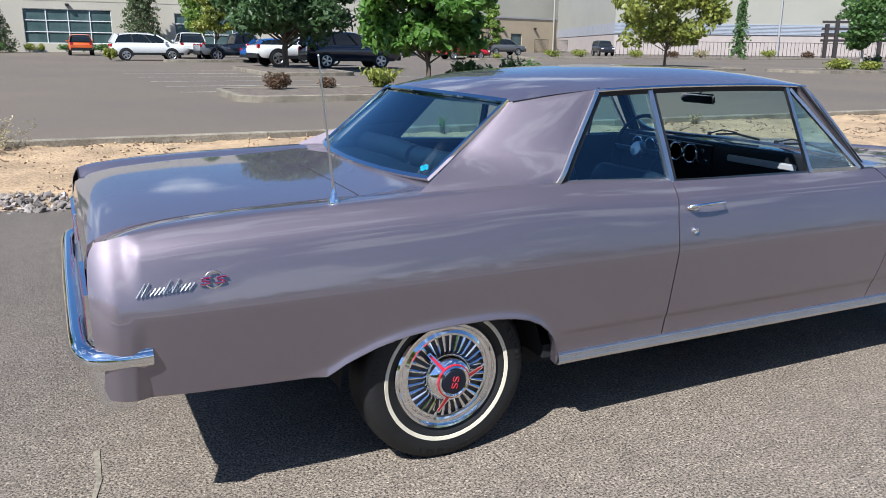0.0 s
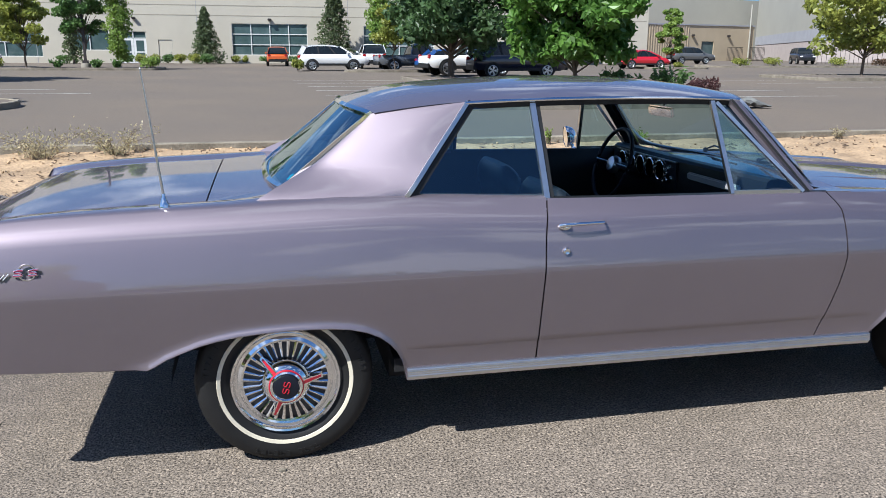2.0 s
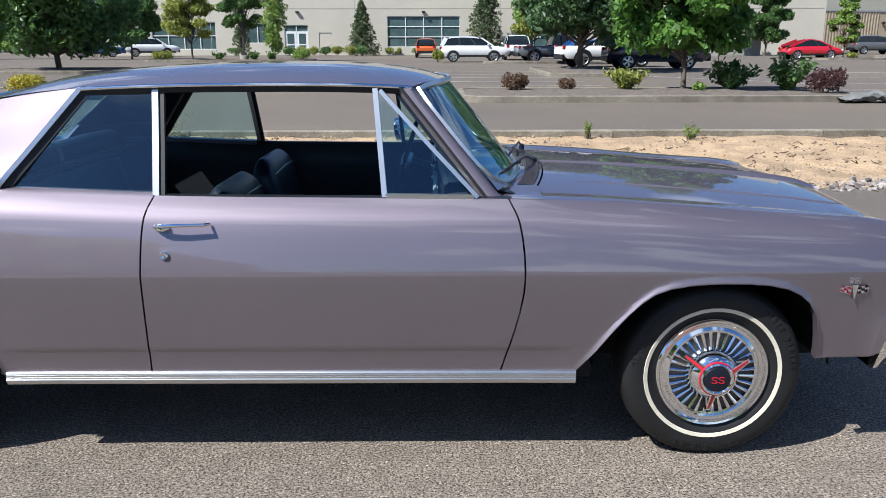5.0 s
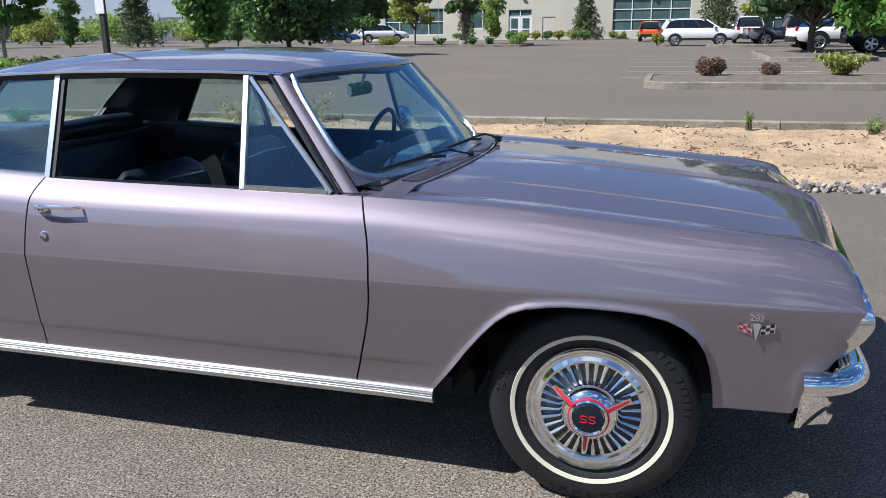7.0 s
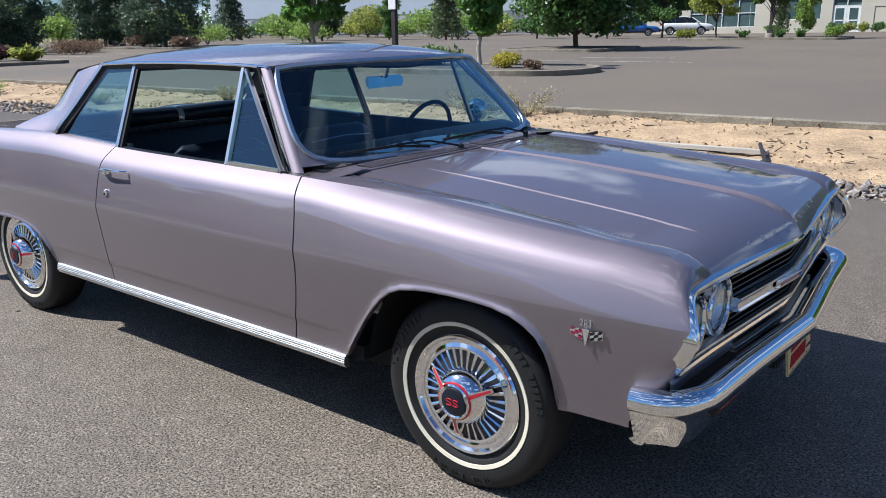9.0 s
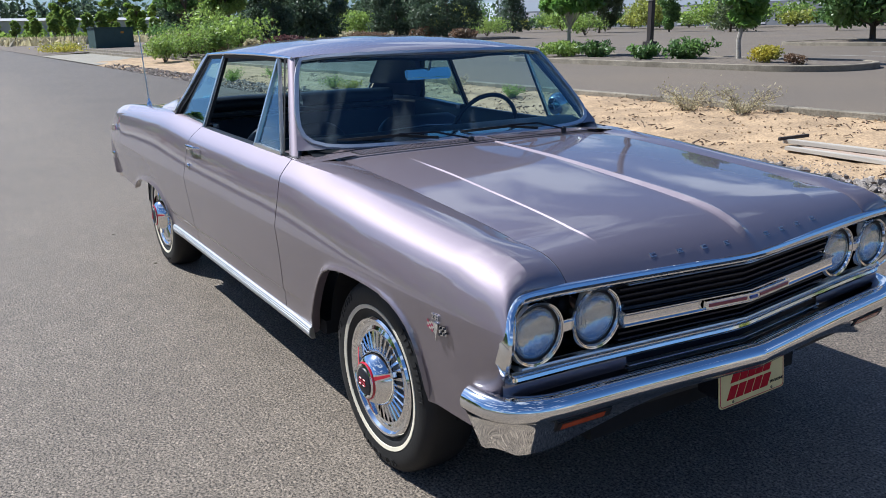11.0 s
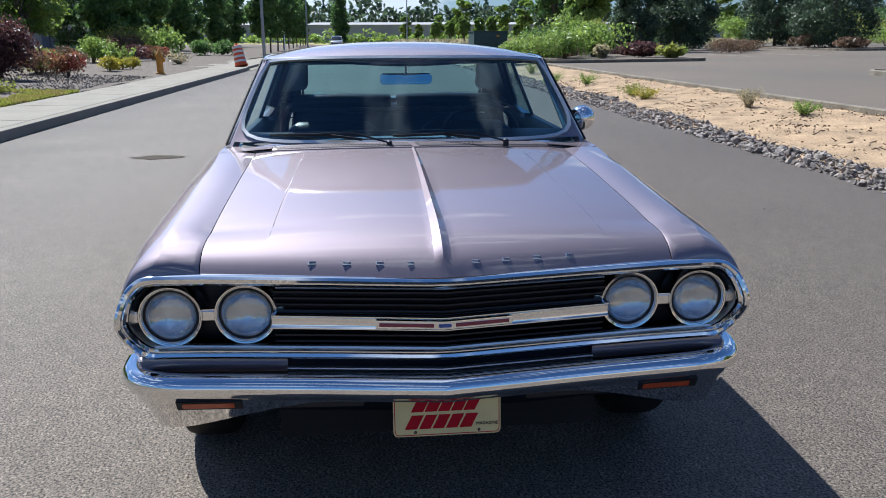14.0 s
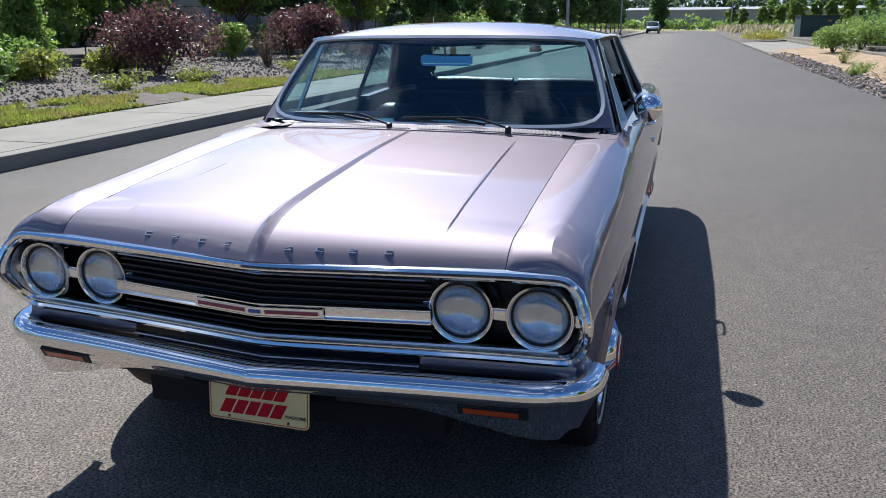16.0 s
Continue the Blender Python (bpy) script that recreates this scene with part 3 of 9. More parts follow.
SILL = [(-2.60, 0.46), (-2.49, 0.445), (-1.925, 0.42), (-1.90, 0.432), (-1.86, 0.455), (-1.81, 0.475), (-1.75, 0.497), (-1.69, 0.512), (-1.62, 0.524),
        (-1.54, 0.531), (-1.45, 0.535), (-1.37, 0.535), (-1.30, 0.532), (-1.23, 0.524), (-1.17, 0.508), (-1.12, 0.484), (-1.085, 0.455), (-1.06, 0.425),
        (-1.04, 0.385), (-1.028, 0.345), (-1.02, 0.30), (0.975, 0.30), (0.985, 0.315), (1.03, 0.395), (1.09, 0.495), (1.135, 0.555), (1.18, 0.602),
        (1.22, 0.632), (1.27, 0.652), (1.33, 0.662), (1.38, 0.667), (1.46, 0.669), (1.54, 0.667), (1.61, 0.661), (1.67, 0.648), (1.715, 0.626),
        (1.75, 0.598), (1.775, 0.56), (1.79, 0.515), (1.80, 0.465), (1.806, 0.42), (1.81, 0.38), (2.05, 0.38), (2.2, 0.40)]
GAP_F = [(0.30, 0.695), (0.35, 0.71), (0.58, 0.770), (0.72, 0.78), (0.87, 0.762), (0.95, 0.725), (1.0, 0.70)]
GAP_R = [(0.30, -0.520), (0.37, -0.518), (0.81, -0.503), (0.91, -0.490), (0.97, -0.470), (1.0, -0.46)]
TAIL = [(0.40, -2.55), (0.5, -2.585), (0.65, -2.60), (0.80, -2.60), (0.87, -2.59), (0.92, -2.56), (0.95, -2.53)]


def shoulder(x):
    return smooth_ip(x, SHOULDER)


def ease(v):
    v = max(0.0, min(1.0, v))
    return v * v * (3 - 2 * v)


def side_y(x, z):
    """Half-width of the body's flank."""
    yc = smooth_ip(x, WIDE)
    zs = shoulder(x)
    k = (CREASE - z) / 0.40
    low = yc - 0.046 * k - 0.008 * max(0.0, k) ** 2
    u = (z - CREASE) / (zs - CREASE)
    up = yc - 0.044 * u - 0.016 * max(0.0, u) ** 2
    # a softly rounded crease between the two
    y = (low + up - math.sqrt((low - up) ** 2 + 0.0022**2)) / 2
    u = max(0.0, min(1.0, u))
    rear = max(0.0, min(1.0, (-0.6 - x) / 0.5))
    fore = ease((x - 0.75) / 0.4)
    knee = 0.72 - 0.12 * fore
    roll = max(0.0, (u - knee) / (1 - knee))
    y -= (0.050 + 0.022 * fore) * roll ** (1.45 + 0.75 * fore) * (1 - rear) + (0.012 * roll + 0.040 * roll**2.2) * rear
    # a shallow step along the foot of door and fender
    if -1.05 < x < 0.99:
        y -= 0.005 * ease((0.434 - z) / 0.016) * ease((x + 1.05) / 0.1) * ease((0.99 - x) / 0.1)
    # the rolled shoulder turns down in a proud band before the tail
    if x < -2.40:
        v = max(0.0, (z - 0.60) / (zs - 0.60))
        band = yc + 0.004 - 0.112 * v**2.6 - 0.05 * max(0.0, 0.60 - z)
        y += (band - y) * ease((-2.455 - x) / 0.05)
        y -= 0.040 * max(0.0, min(1.0, (-2.525 - x) / 0.075)) ** 2
    return y


def flank(x0, x1, gap0=None, gap1=None, tops=None, flip=1, nose=None):
    """A flank panel between two shut lines; tops: further rows inward over the top, as (inner y, z) by x."""
    base = set(np.linspace(x0, x1, max(3, int((x1 - x0) / 0.05))))
    base |= {a for a, _ in SILL if x0 < a < x1}
    if x0 < -2.3:
        base |= set(np.linspace(-2.60, -2.38, 34))
    xs = sorted(base)
    keep = [xs[0]]
    for x in xs[1:]:
        if x - keep[-1] > 0.004:
            keep.append(x)
    keep[-1] = x1
    xs = keep
    B = Build()

    def warp(x, z):
        w0 = max(0.0, 1 - (x - x0) / 0.35) if gap0 else 0
        w1 = max(0.0, 1 - (x1 - x) / 0.35) if gap1 else 0
        d = 0
        if gap0:
            d += w0 * (smooth_ip(z, gap0) - smooth_ip(CREASE, gap0))
        if gap1:
            d += w1 * (smooth_ip(z, gap1) - smooth_ip(CREASE, gap1))
        return x + d

    def col(x):
        zb = ip(x, SILL)
        zs = shoulder(x)
        pts = []
        low = []
        arch = max(0.0, min(1.0, (zb - 0.33) / 0.08)) if -1.93 < x < 1.812 else 0.0
        for k in (0, 0.03, 0.07, 0.12, 0.2, 0.29, 0.31, 0.33, 0.36, 0.48, 0.66, 0.84, 0.94, 0.975, 1.0):
            z = zb + (CREASE - zb) * k
            X = warp(x, z)
            d = (z - zb) / 0.016
            low.append(Vector((X, side_y(X, z) + arch * 0.013 * math.exp(-d * d) * (1 if zb < 0.66 else 0.8), z)))
        lip = Vector((low[0].x, low[0].y - 0.035, low[0].z + 0.004))
        lip0 = low[0] + Vector((0, -0.004, -0.003))
        up = []
        for k in (0, 0.03, 0.07, 0.15, 0.3, 0.5, 0.68, 0.76, 0.82, 0.87, 0.90, 0.93, 0.955, 0.98, 1.0):
            z = CREASE + (zs - CREASE) * k
            X = warp(x, z)
            up.append(Vector((X, side_y(X, z), z)))
        if tops:
            up += tops(x, up[-1])
        return [lip, lip0] + low, up

    cols = [col(x) for x in xs]
    extra = [[], []]
    if nose:
        # the fender runs on forward, then rolls round into the chrome surround
        for half in (0, 1):
            last = cols[-1][half]
            n = len(last)
            for k in (0.2, 0.4, 0.55, 0.68, 0.78, 0.86, 0.92, 0.965, 1.0):
                r = []
                for i, p in enumerate(last):
                    z = p.z
                    inw = 0.0
                    if half == 0:
                        e = nose(z)
                        kx = e.x - 0.008
                        K = Vector((kx, side_y(kx, max(z, 0.38)) - (0.035 if i == 0 else 0), z))
                    else:
                        u = min(1.0, i / 14)
                        e = nose(0.70 + 0.083 * u**0.8) if i <= 14 else Vector((0, 0, 0))
                        if i > 14:
                            inw = min(1.0, (i - 14) / (n - 16))
                            y = 0.80 + (FENDER_IN - 0.80) * inw
                            e = Vector((face_x(y) - 0.004, y, 0.783))
                        kx = e.x - 0.006
                        zk = 0.70 + (0.842 - 0.70) * u
                        K = Vector((kx, side_y(kx, zk), zk)) if i <= 14 else Vector((kx, p.y, 0.842))
                    j = 1 - k
                    q = p * j**3 + (p.lerp(K, 0.72)) * (3 * j * j * k) + K * (3 * j * k * k) + e * k**3
                    if inw > 0:
                        x = p.x + (2.143 - p.x) * (1 - (1 - k) ** 1.3)
                        q = q.lerp(Vector((x, FENDER_IN, hood_z(x, 0.66))), inw**0.8)
                    if half and i == n - 1:
                        q.z -= 0.02
                    r.append(q)
                extra[half].append(r)
    ends = []
    for c, s in ((cols[0], 1), (cols[-1], -1)):
        ends.append(tuple([p + Vector((0.002 * s, -0.03, 0)) for p in q] for q in c))
    for k in (0, 1):
        rows = [ends[0][k]] + [c[k] for c in cols] + (extra[k] if nose else [ends[1][k]])
        rows = [[Vector((p.x, -p.y * flip, p.z)) for p in r] for r in rows]
        B.grid(rows, flip=flip < 0)
    return B


car = thing("coupe", "mauve metallic two-door hardtop coupe parked on the road", "car")

FENDER_IN = 0.665
def hood_z(x, y):
    k = (abs(y) / FENDER_IN) ** 2.2
    xx = x + 0.07 * (abs(y) / FENDER_IN) ** 1.1
    zc = smooth_ip(min(xx, 2.215), [(0.8, 0.963), (0.9, 0.958), (1.3, 0.940), (1.6, 0.917), (1.9, 0.890), (2.05, 0.868), (2.13, 0.842), (2.18, 0.812), (2.215, 0.775)])
    f = max(0.0, min(1.0, (xx - 2.0) / 0.2))
    z = zc - 0.023 * k * (1 - f) + 0.010 * k * f
    # centre wind-split
    if x < 2.19:
        w = 0.008 + 0.013 * (x - 0.95)
        z += (0.0045 + 0.007 * (x - 0.95)) * max(0.0, 1 - abs(y) / w) * min(1.0, (2.19 - x) / 0.03)
    # two creases beside it
    yc = 0.47 + 0.03 * (x - 1.5)
    if 0.98 < x < 2.06:
        f = min(1, (x - 0.98) / 0.2) * min(1, (2.06 - x) / 0.05)
        d = abs(y) - yc
        z -= f * (0.0036 * max(0.0, min(1.0, (d + 0.0025) / 0.005)))
    return z


DECK_Z = [(-2.60, 0.855), (-2.56, 0.885), (-2.5, 0.907), (-2.4, 0.925), (-2.2, 0.942), (-2.0, 0.951), (-1.71, 0.960), (-1.55, 0.970), (-1.45, 0.982), (-1.38, 0.99)]
DECK_IN = 0.64


def fender_top(x, p):
    zg = hood_z(min(max(x, 0.83), 2.13), 0.66)
    out = []
    for k in (0.15, 0.35, 0.6, 0.8, 1.0):
        y = p.y + (FENDER_IN - p.y) * k
        z = p.z + (zg - p.z) * k + 0.005 * math.sin(math.pi * min(1, k * 1.05))
        out.append(Vector((min(p.x, 2.125 + 0.02 * k), y, z)))
    out.append(Vector((out[-1].x, FENDER_IN, zg - 0.02)))
    return out


def quarter_top(x, p):
    inner = DECK_IN if x < -1.5 else DECK_IN + (0.76 - DECK_IN) * min(1, (x + 1.5) / 0.25)
    zg = smooth_ip(x, DECK_Z) - 0.004 if x < -1.40 else p.z + 0.004
    out = []
    for k in (0.2, 0.45, 0.7, 1.0):
        out.append(Vector((p.x, p.y + (inner - p.y) * k, p.z + (zg - p.z) * k + 0.007 * math.sin(math.pi * k))))
    out.append(Vector((p.x, inner, zg - 0.02)))
    return out


def face_x(y):
    """How far the nose stands out, by width."""
    return 2.212 - 0.055 * min(1.0, abs(y) / 0.66) - 0.01 * max(0, (abs(y) - 0.66) / 0.2)


def prow(y, z):
    """The lamp surround's outer corner juts forward to a point."""
    return 0.044 * ease((abs(y) - 0.78) / 0.10) * ease(1 - abs(z - 0.668) / 0.15)


def lean(z):
    """The face is undercut below the lamps."""
    return -0.22 * max(0.0, 0.66 - z)


def nose_edge(z):
    """Where the fender meets the lamp surround, by height."""
    y = smooth_ip(z, [(0.38, 0.800), (0.50, 0.826), (0.54, 0.838), (0.58, 0.862), (0.62, 0.878), (0.66, 0.885), (0.70, 0.878), (0.742, 0.862), (0.768, 0.838), (0.783, 0.800)])
    return Vector((face_x(y) + prow(y, z) + lean(z) - 0.004, y, z))


for s in (1, -1):
    side = "passenger" if s > 0 else "driver"
    gf = [(z, x + 0.003) for z, x in GAP_F]
    gd = [(z, x - 0.003) for z, x in GAP_F]
    gr = [(z, x + 0.003) for z, x in GAP_R]
    gq = [(z, x - 0.003) for z, x in GAP_R]
    FB = flank(0.783, 1.95, gf, None, fender_top, s, nose_edge)
    fender = part("front_fender", FB, PAINT, car, "mauve front fender with a round wheel opening", 22)
    door = part("door", flank(-0.500, 0.777, gr, gd, None, s), PAINT, car, "mauve door with chrome handle")
    quarter = part("quarter_panel", flank(-2.598, -0.506, TAIL, gq, quarter_top, s), PAINT, car, "mauve rear quarter with low wheel opening")
    # sill cap under the side windows
    B = Build()
    rows = []
    for x in span(-1.02, 0.74, 30):
        zs = shoulder(x)
        y = side_y(x, zs)
        rows.append([Vector((x, -(y + d) * s, zs + h)) for d, h in ((0.0, -0.001), (-0.018, 0.004), (-0.035, 0.002), (-0.05, -0.02), (-0.06, -0.12), (-0.06, -0.45))])
    B.grid(rows, flip=s < 0)
    part("door_inner_panel", B, DASH, door)
    # bright rocker moulding
    B = Build()
    B.sweep([(x, -(side_y(x, 0.32) + 0.004) * s, 0.322 - 0.004 * (x + 1) / 2) for x in span(-1.018, 0.97, 12)],
            [(-0.012 * s, -0.026), (0.004 * s, -0.024), (0.012 * s, -0.010), (0.0135 * s, -0.007), (0.0125 * s, -0.004), (0.0115 * s, -0.003), (0.0125 * s, 0.0), (0.0125 * s, 0.003), (0.0105 * s, 0.004), (0.0115 * s, 0.008), (0.011 * s, 0.011), (0.0085 * s, 0.012), (0.0095 * s, 0.016), (0.008 * s, 0.019), (0.002 * s, 0.023), (-0.006 * s, 0.023)])
    part("rocker_moulding", B, BRIGHT, car, "ribbed bright rocker moulding")
    # wheel wells
    for ax, r in ((AXLE_F, 0.425), (AXLE_R, 0.40)):
        B = Build()
        rows = []
        for y in (0.835, 0.50):
            rows.append([Vector((ax + r * math.cos(a), -y * s, 0.31 + r * math.sin(a))) for a in span(0.06, math.pi - 0.06, 24)])
        B.grid(rows, flip=s < 0)
        B.add([Vector((ax + r * math.cos(a), -0.5 * s, 0.31 + r * math.sin(a))) for a in span(0.06, math.pi - 0.06, 24)], [tuple(range(24))])
        part("wheel_well", B, UNDER, car)

# floor pan and frame, closing the body from below
for nm, lo, hi in (("trunk_floor", (-2.52, -0.80, 0.43), (-1.86, 0.80, 0.5)), ("floor_pan", (-1.06, -0.70, 0.24), (1.06, 0.70, 0.34)), ("sill_floor", (-1.06, -0.845, 0.318), (1.02, -0.69, 0.37)), ("sill_floor", (-1.06, 0.69, 0.318), (1.02, 0.845, 0.37)), ("frame_rail", (-1.0, -0.48, 0.24), (2.06, 0.48, 0.40)),
                   ("front_apron", (1.84, -0.78, 0.395), (2.08, 0.80, 0.52)), ("engine_bay", (1.0, -0.50, 0.40), (2.04, 0.50, 0.74)), ("axle_tunnel", (-2.52, -0.50, 0.40), (-1.0, 0.50, 0.60))):
    part(nm, Build().box(lo, hi), UNDER, car, "", 0)



# hood
B = Build()
ys = sorted(set([q for q in span(-0.6625, 0.6625, 45) if abs(q) > 0.06 and not 0.435 < abs(q) < 0.51] + [k * q for k in (-1, 1) for q in (0.009, 0.018, 0.0195, 0.045, 0.4485, 0.4585, 0.4660, 0.4675, 0.470, 0.4725, 0.474, 0.4815, 0.4915)] + [0.0]))
rows = []
vs = span(0, 1, 46)
for v in vs:
    r = []
    for q in ys:
        # the columns follow the creases, which spread a little towards the front
        u = 0.95 + 1.2 * (1 - (1 - v) ** 1.35)
        y = q
        if 0.44 < abs(q) < 0.50:
            y = math.copysign(abs(q) + 0.03 * (u - 1.5), q)
        elif abs(q) < 0.03:
            y = q * (0.008 + 0.013 * (u - 0.95)) / 0.018
        back = 0.935 - 0.100 * (abs(y) / 0.66) ** 2
        lip = 2.215 - 0.07 * (abs(y) / 0.66) ** 1.1
        x = back + (lip - back) * (1 - (1 - v) ** 1.35)
        r.append(Vector((x, y, hood_z(x, y))))
    rows.append(r)
rows.append([p + Vector((-0.012, 0, -0.012)) for p in rows[-1]])
rows.insert(0, [p + Vector((0, 0, -0.025)) for p in rows[0]])
B.grid(rows)
for e in (0, -1):
    B.grid([[r[e] for r in rows], [r[e] + Vector((0, 0, -0.025)) for r in rows]], flip=e == 0)
hood = part("hood", B, PAINT, car, "mauve hood with a raised centre crease", 17)
for k, y in enumerate((-0.36, -0.265, -0.175, -0.09, 0.0, 0.09, 0.175, 0.265, 0.36)):
    x = 2.185 - 0.07 * (abs(y) / 0.66) ** 1.1
    z = hood_z(x, y) - 0.0012 - (0.006 if y == 0 else 0)
    dz = (hood_z(x + 0.006, y) - hood_z(x - 0.006, y)) / 0.012
    m = Matrix.Translation((x, y, z)) @ Matrix.Rotation(-math.atan(dz), 4, "Y") @ Matrix.Diagonal((0.75, 1.1, 0.55, 1))
    B = Build()
    w = 0.0075 if k == 3 else 0.0095
    B.box((-0.008, -w, 0), (-0.005, w, 0.0045), m=m).box((0.005, -w, 0), (0.008, w, 0.0045), m=m)
    if k % 2 == 0:
        B.box((-0.005, -w, 0), (0.005, -w + 0.004, 0.0045), m=m)
    else:
        B.box((-0.0015, -w, 0), (0.0015, w - 0.004, 0.0045), m=m)
    part("hood_letter_bar", B, BRIGHT, hood)

# cowl with its slots
B = Build()
rows = []
for x0, sweep, z in ((0.60, 0.06, 0.973), (0.72, 0.085, 0.973), (0.855, 0.1, 0.970), (0.929, 0.1, 0.9610), (0.929, 0.1, 0.93)):
    rows.append([Vector((x0 - sweep * (abs(y) / 0.66) ** 2, y, z - 0.023 * (abs(y) / 0.665) ** 2.2)) for y in span(-0.79, 0.79, 44)])
B.grid(rows)
cowl = part("cowl_panel", B, PAINT, car, "mauve cowl panel with air slots")
for k in range(74):
    y = -0.58 + k * 1.16 / 73
    if abs(y) < 0.012:
        continue
    x = 0.893 - 0.1 * (abs(y) / 0.66) ** 2
    z = 0.9655 - 0.023 * (abs(y) / 0.665) ** 2.2
    part("cowl_slot", Build().box((-0.036, -0.0045, -0.006), (0.028, 0.0045, 0.0016), m=Matrix.Translation((x, y, z)) @ Matrix.Rotation(radians(7), 4, "Y") @ Matrix.Rotation(radians(18), 4, "Z")), BLACK, cowl)
    part("cowl_rib", Build().box((-0.034, -0.0035, -0.004), (0.026, 0.0035, 0.0042), bevel=0.0012, m=Matrix.Translation((x, y + 0.0079, z)) @ Matrix.Rotation(radians(7), 4, "Y") @ Matrix.Rotation(radians(18), 4, "Z")), PAINT, cowl)

for s in (1, -1):
    # painted corner between hood, fender and windscreen pillar
    rows = []
    for x in span(0.655, 0.852, 9):
        out_y = side_y(x, shoulder(x)) - 0.003
        r = []
        for k in span(0, 1, 9):
            y = 0.60 + (out_y - 0.60) * k
            zi = 0.9655 - 0.023 * (min(y, 0.70) / 0.665) ** 2.2
            r.append(Vector((x, -y * s, zi + (shoulder(x) - 0.003 - zi) * ease((y - 0.66) / (out_y - 0.66)) + 0.004)))
        r.append(r[-1] + Vector((0, 0, -0.03)))
        rows.append(r)
    part("cowl_corner", Build().grid(rows, flip=s < 0), PAINT, car)

# trunk lid, deck, tail panel
def deck_z(x, y):
    return smooth_ip(x, DECK_Z) - 0.004 * (abs(y) / 0.64) ** 2 + 0.004 * (1 - (abs(y) / 0.64) ** 2)


B = Build()
rows = [[Vector((x, y, deck_z(x, y))) for y in span(-0.635, 0.635, 25)] for x in span(-2.585, -1.715, 34)]
rows.insert(0, [Vector((-2.6, p.y, 0.80)) for p in rows[0]])
rows.insert(0, [Vector((-2.595, p.y, 0.62)) for p in rows[0]])
rows.append([p + Vector((0, 0, -0.02)) for p in rows[-1]])
B.grid(rows, flip=False)
for e in (0, -1):
    B.grid([[r[e] for r in rows], [r[e] + Vector((0, 0, -0.02)) for r in rows]], flip=e == 0)
part("trunk_lid", B, PAINT, car, "mauve trunk lid")
B = Build()
rows = []
for v in span(0, 1, 10):
    r = []
    for y in span(-0.76, 0.76, 31):
        a = -1.709
        b = -1.47 + 0.06 * (abs(y) / 0.62) ** 2
        x = a + (b - a) * v
        r.append(Vector((x, y, deck_z(x, min(abs(y), 0.64)) + (0.010 * max(0, (abs(y) - 0.6) / 0.16) * v))))
    rows.append(r)
rows.insert(0, [p + Vector((0, 0, -0.02)) for p in rows[0]])
B.grid(rows)
part("deck_panel", B, PAINT, car)
B = Build()
B.box((-2.593, -0.80, 0.48), (-2.55, 0.80, 0.84), bevel=0.012)
part("tail_panel", B, PAINT, car)
for s in (1, -1):
    B = Build().box((-2.612, -s * 0.62 - 0.19, 0.64), (-2.585, -s * 0.62 + 0.19, 0.75), bevel=0.01)
    lamp = part("tail_lamp", B, TAILRED, car, "red tail lamp")
    part("tail_lamp_rim", Build().sweep([(-2.605, -s * 0.62 + a, 0.695 + b) for a, b in ((-0.2, -0.06), (0.2, -0.06), (0.2, 0.06), (-0.2, 0.06))],
                                        [(-0.006, -0.006), (0.006, -0.006), (0.006, 0.006), (-0.006, 0.006)], up=(1, 0, 0), closed=True), CHROME, lamp)

# ---- greenhouse
ROOF_C = [(-1.16, 1.270), (-1.08, 1.302), (-0.95, 1.337), (-0.8, 1.358), (-0.5, 1.378), (-0.2, 1.385), (0.1, 1.381), (0.3, 1.366), (0.42, 1.348), (0.5, 1.328), (0.55, 1.305)]
ROOF_E = [(-1.16, 1.25), (-1.08, 1.266), (-0.9, 1.292), (-0.74, 1.306), (-0.4, 1.318), (0.0, 1.320), (0.25, 1.316), (0.40, 1.308), (0.55, 1.295)]
ROOF_W = [(-1.16, 0.60), (-1.0, 0.635), (-0.74, 0.668), (-0.3, 0.672), (0.2, 0.668), (0.40, 0.655), (0.55, 0.64)]


def roof_pt(x, k):
    """k: -1 at one edge to 1 at the other."""
    zc, ze = smooth_ip(x, ROOF_C), smooth_ip(x, ROOF_E)
    return Vector((x, k * smooth_ip(x, ROOF_W), zc - (zc - ze) * abs(k) ** 2.6))


B = Build()
rows = []
for v in span(0, 1, 44):
    r = []
    for k in span(-1, 1, 33):
        back = -1.155 + 0.065 * k * k
        front = 0.545 - 0.145 * k * k
        r.append(roof_pt(back + (front - back) * v, k))
    rows.append(r)
inner = [[p * 1 - Vector((0, 0.012 * (1 if p.y > 0 else -1), 0.03)) for p in r] for r in rows]
B.grid(rows)
B.grid([rows[-1], [p + Vector((-0.01, 0, -0.02)) for p in rows[-1]]])
B.grid([[p + Vector((0.01, 0, -0.015)) for p in rows[0]], rows[0]])
roof = part("roof", B, PAINT, car, "mauve hardtop roof")
part("headliner", Build().grid(inner, flip=True), SEATBLACK, car, "black headliner")

GLASS_TOP_R, GLASS_LOW_R = (-1.10, 0.605, 1.262), (-1.425, 0.625, 0.988)


def on_side(x, z):
    """The plane of the side windows."""
    return 0.818 - (z - 0.95) * 0.415


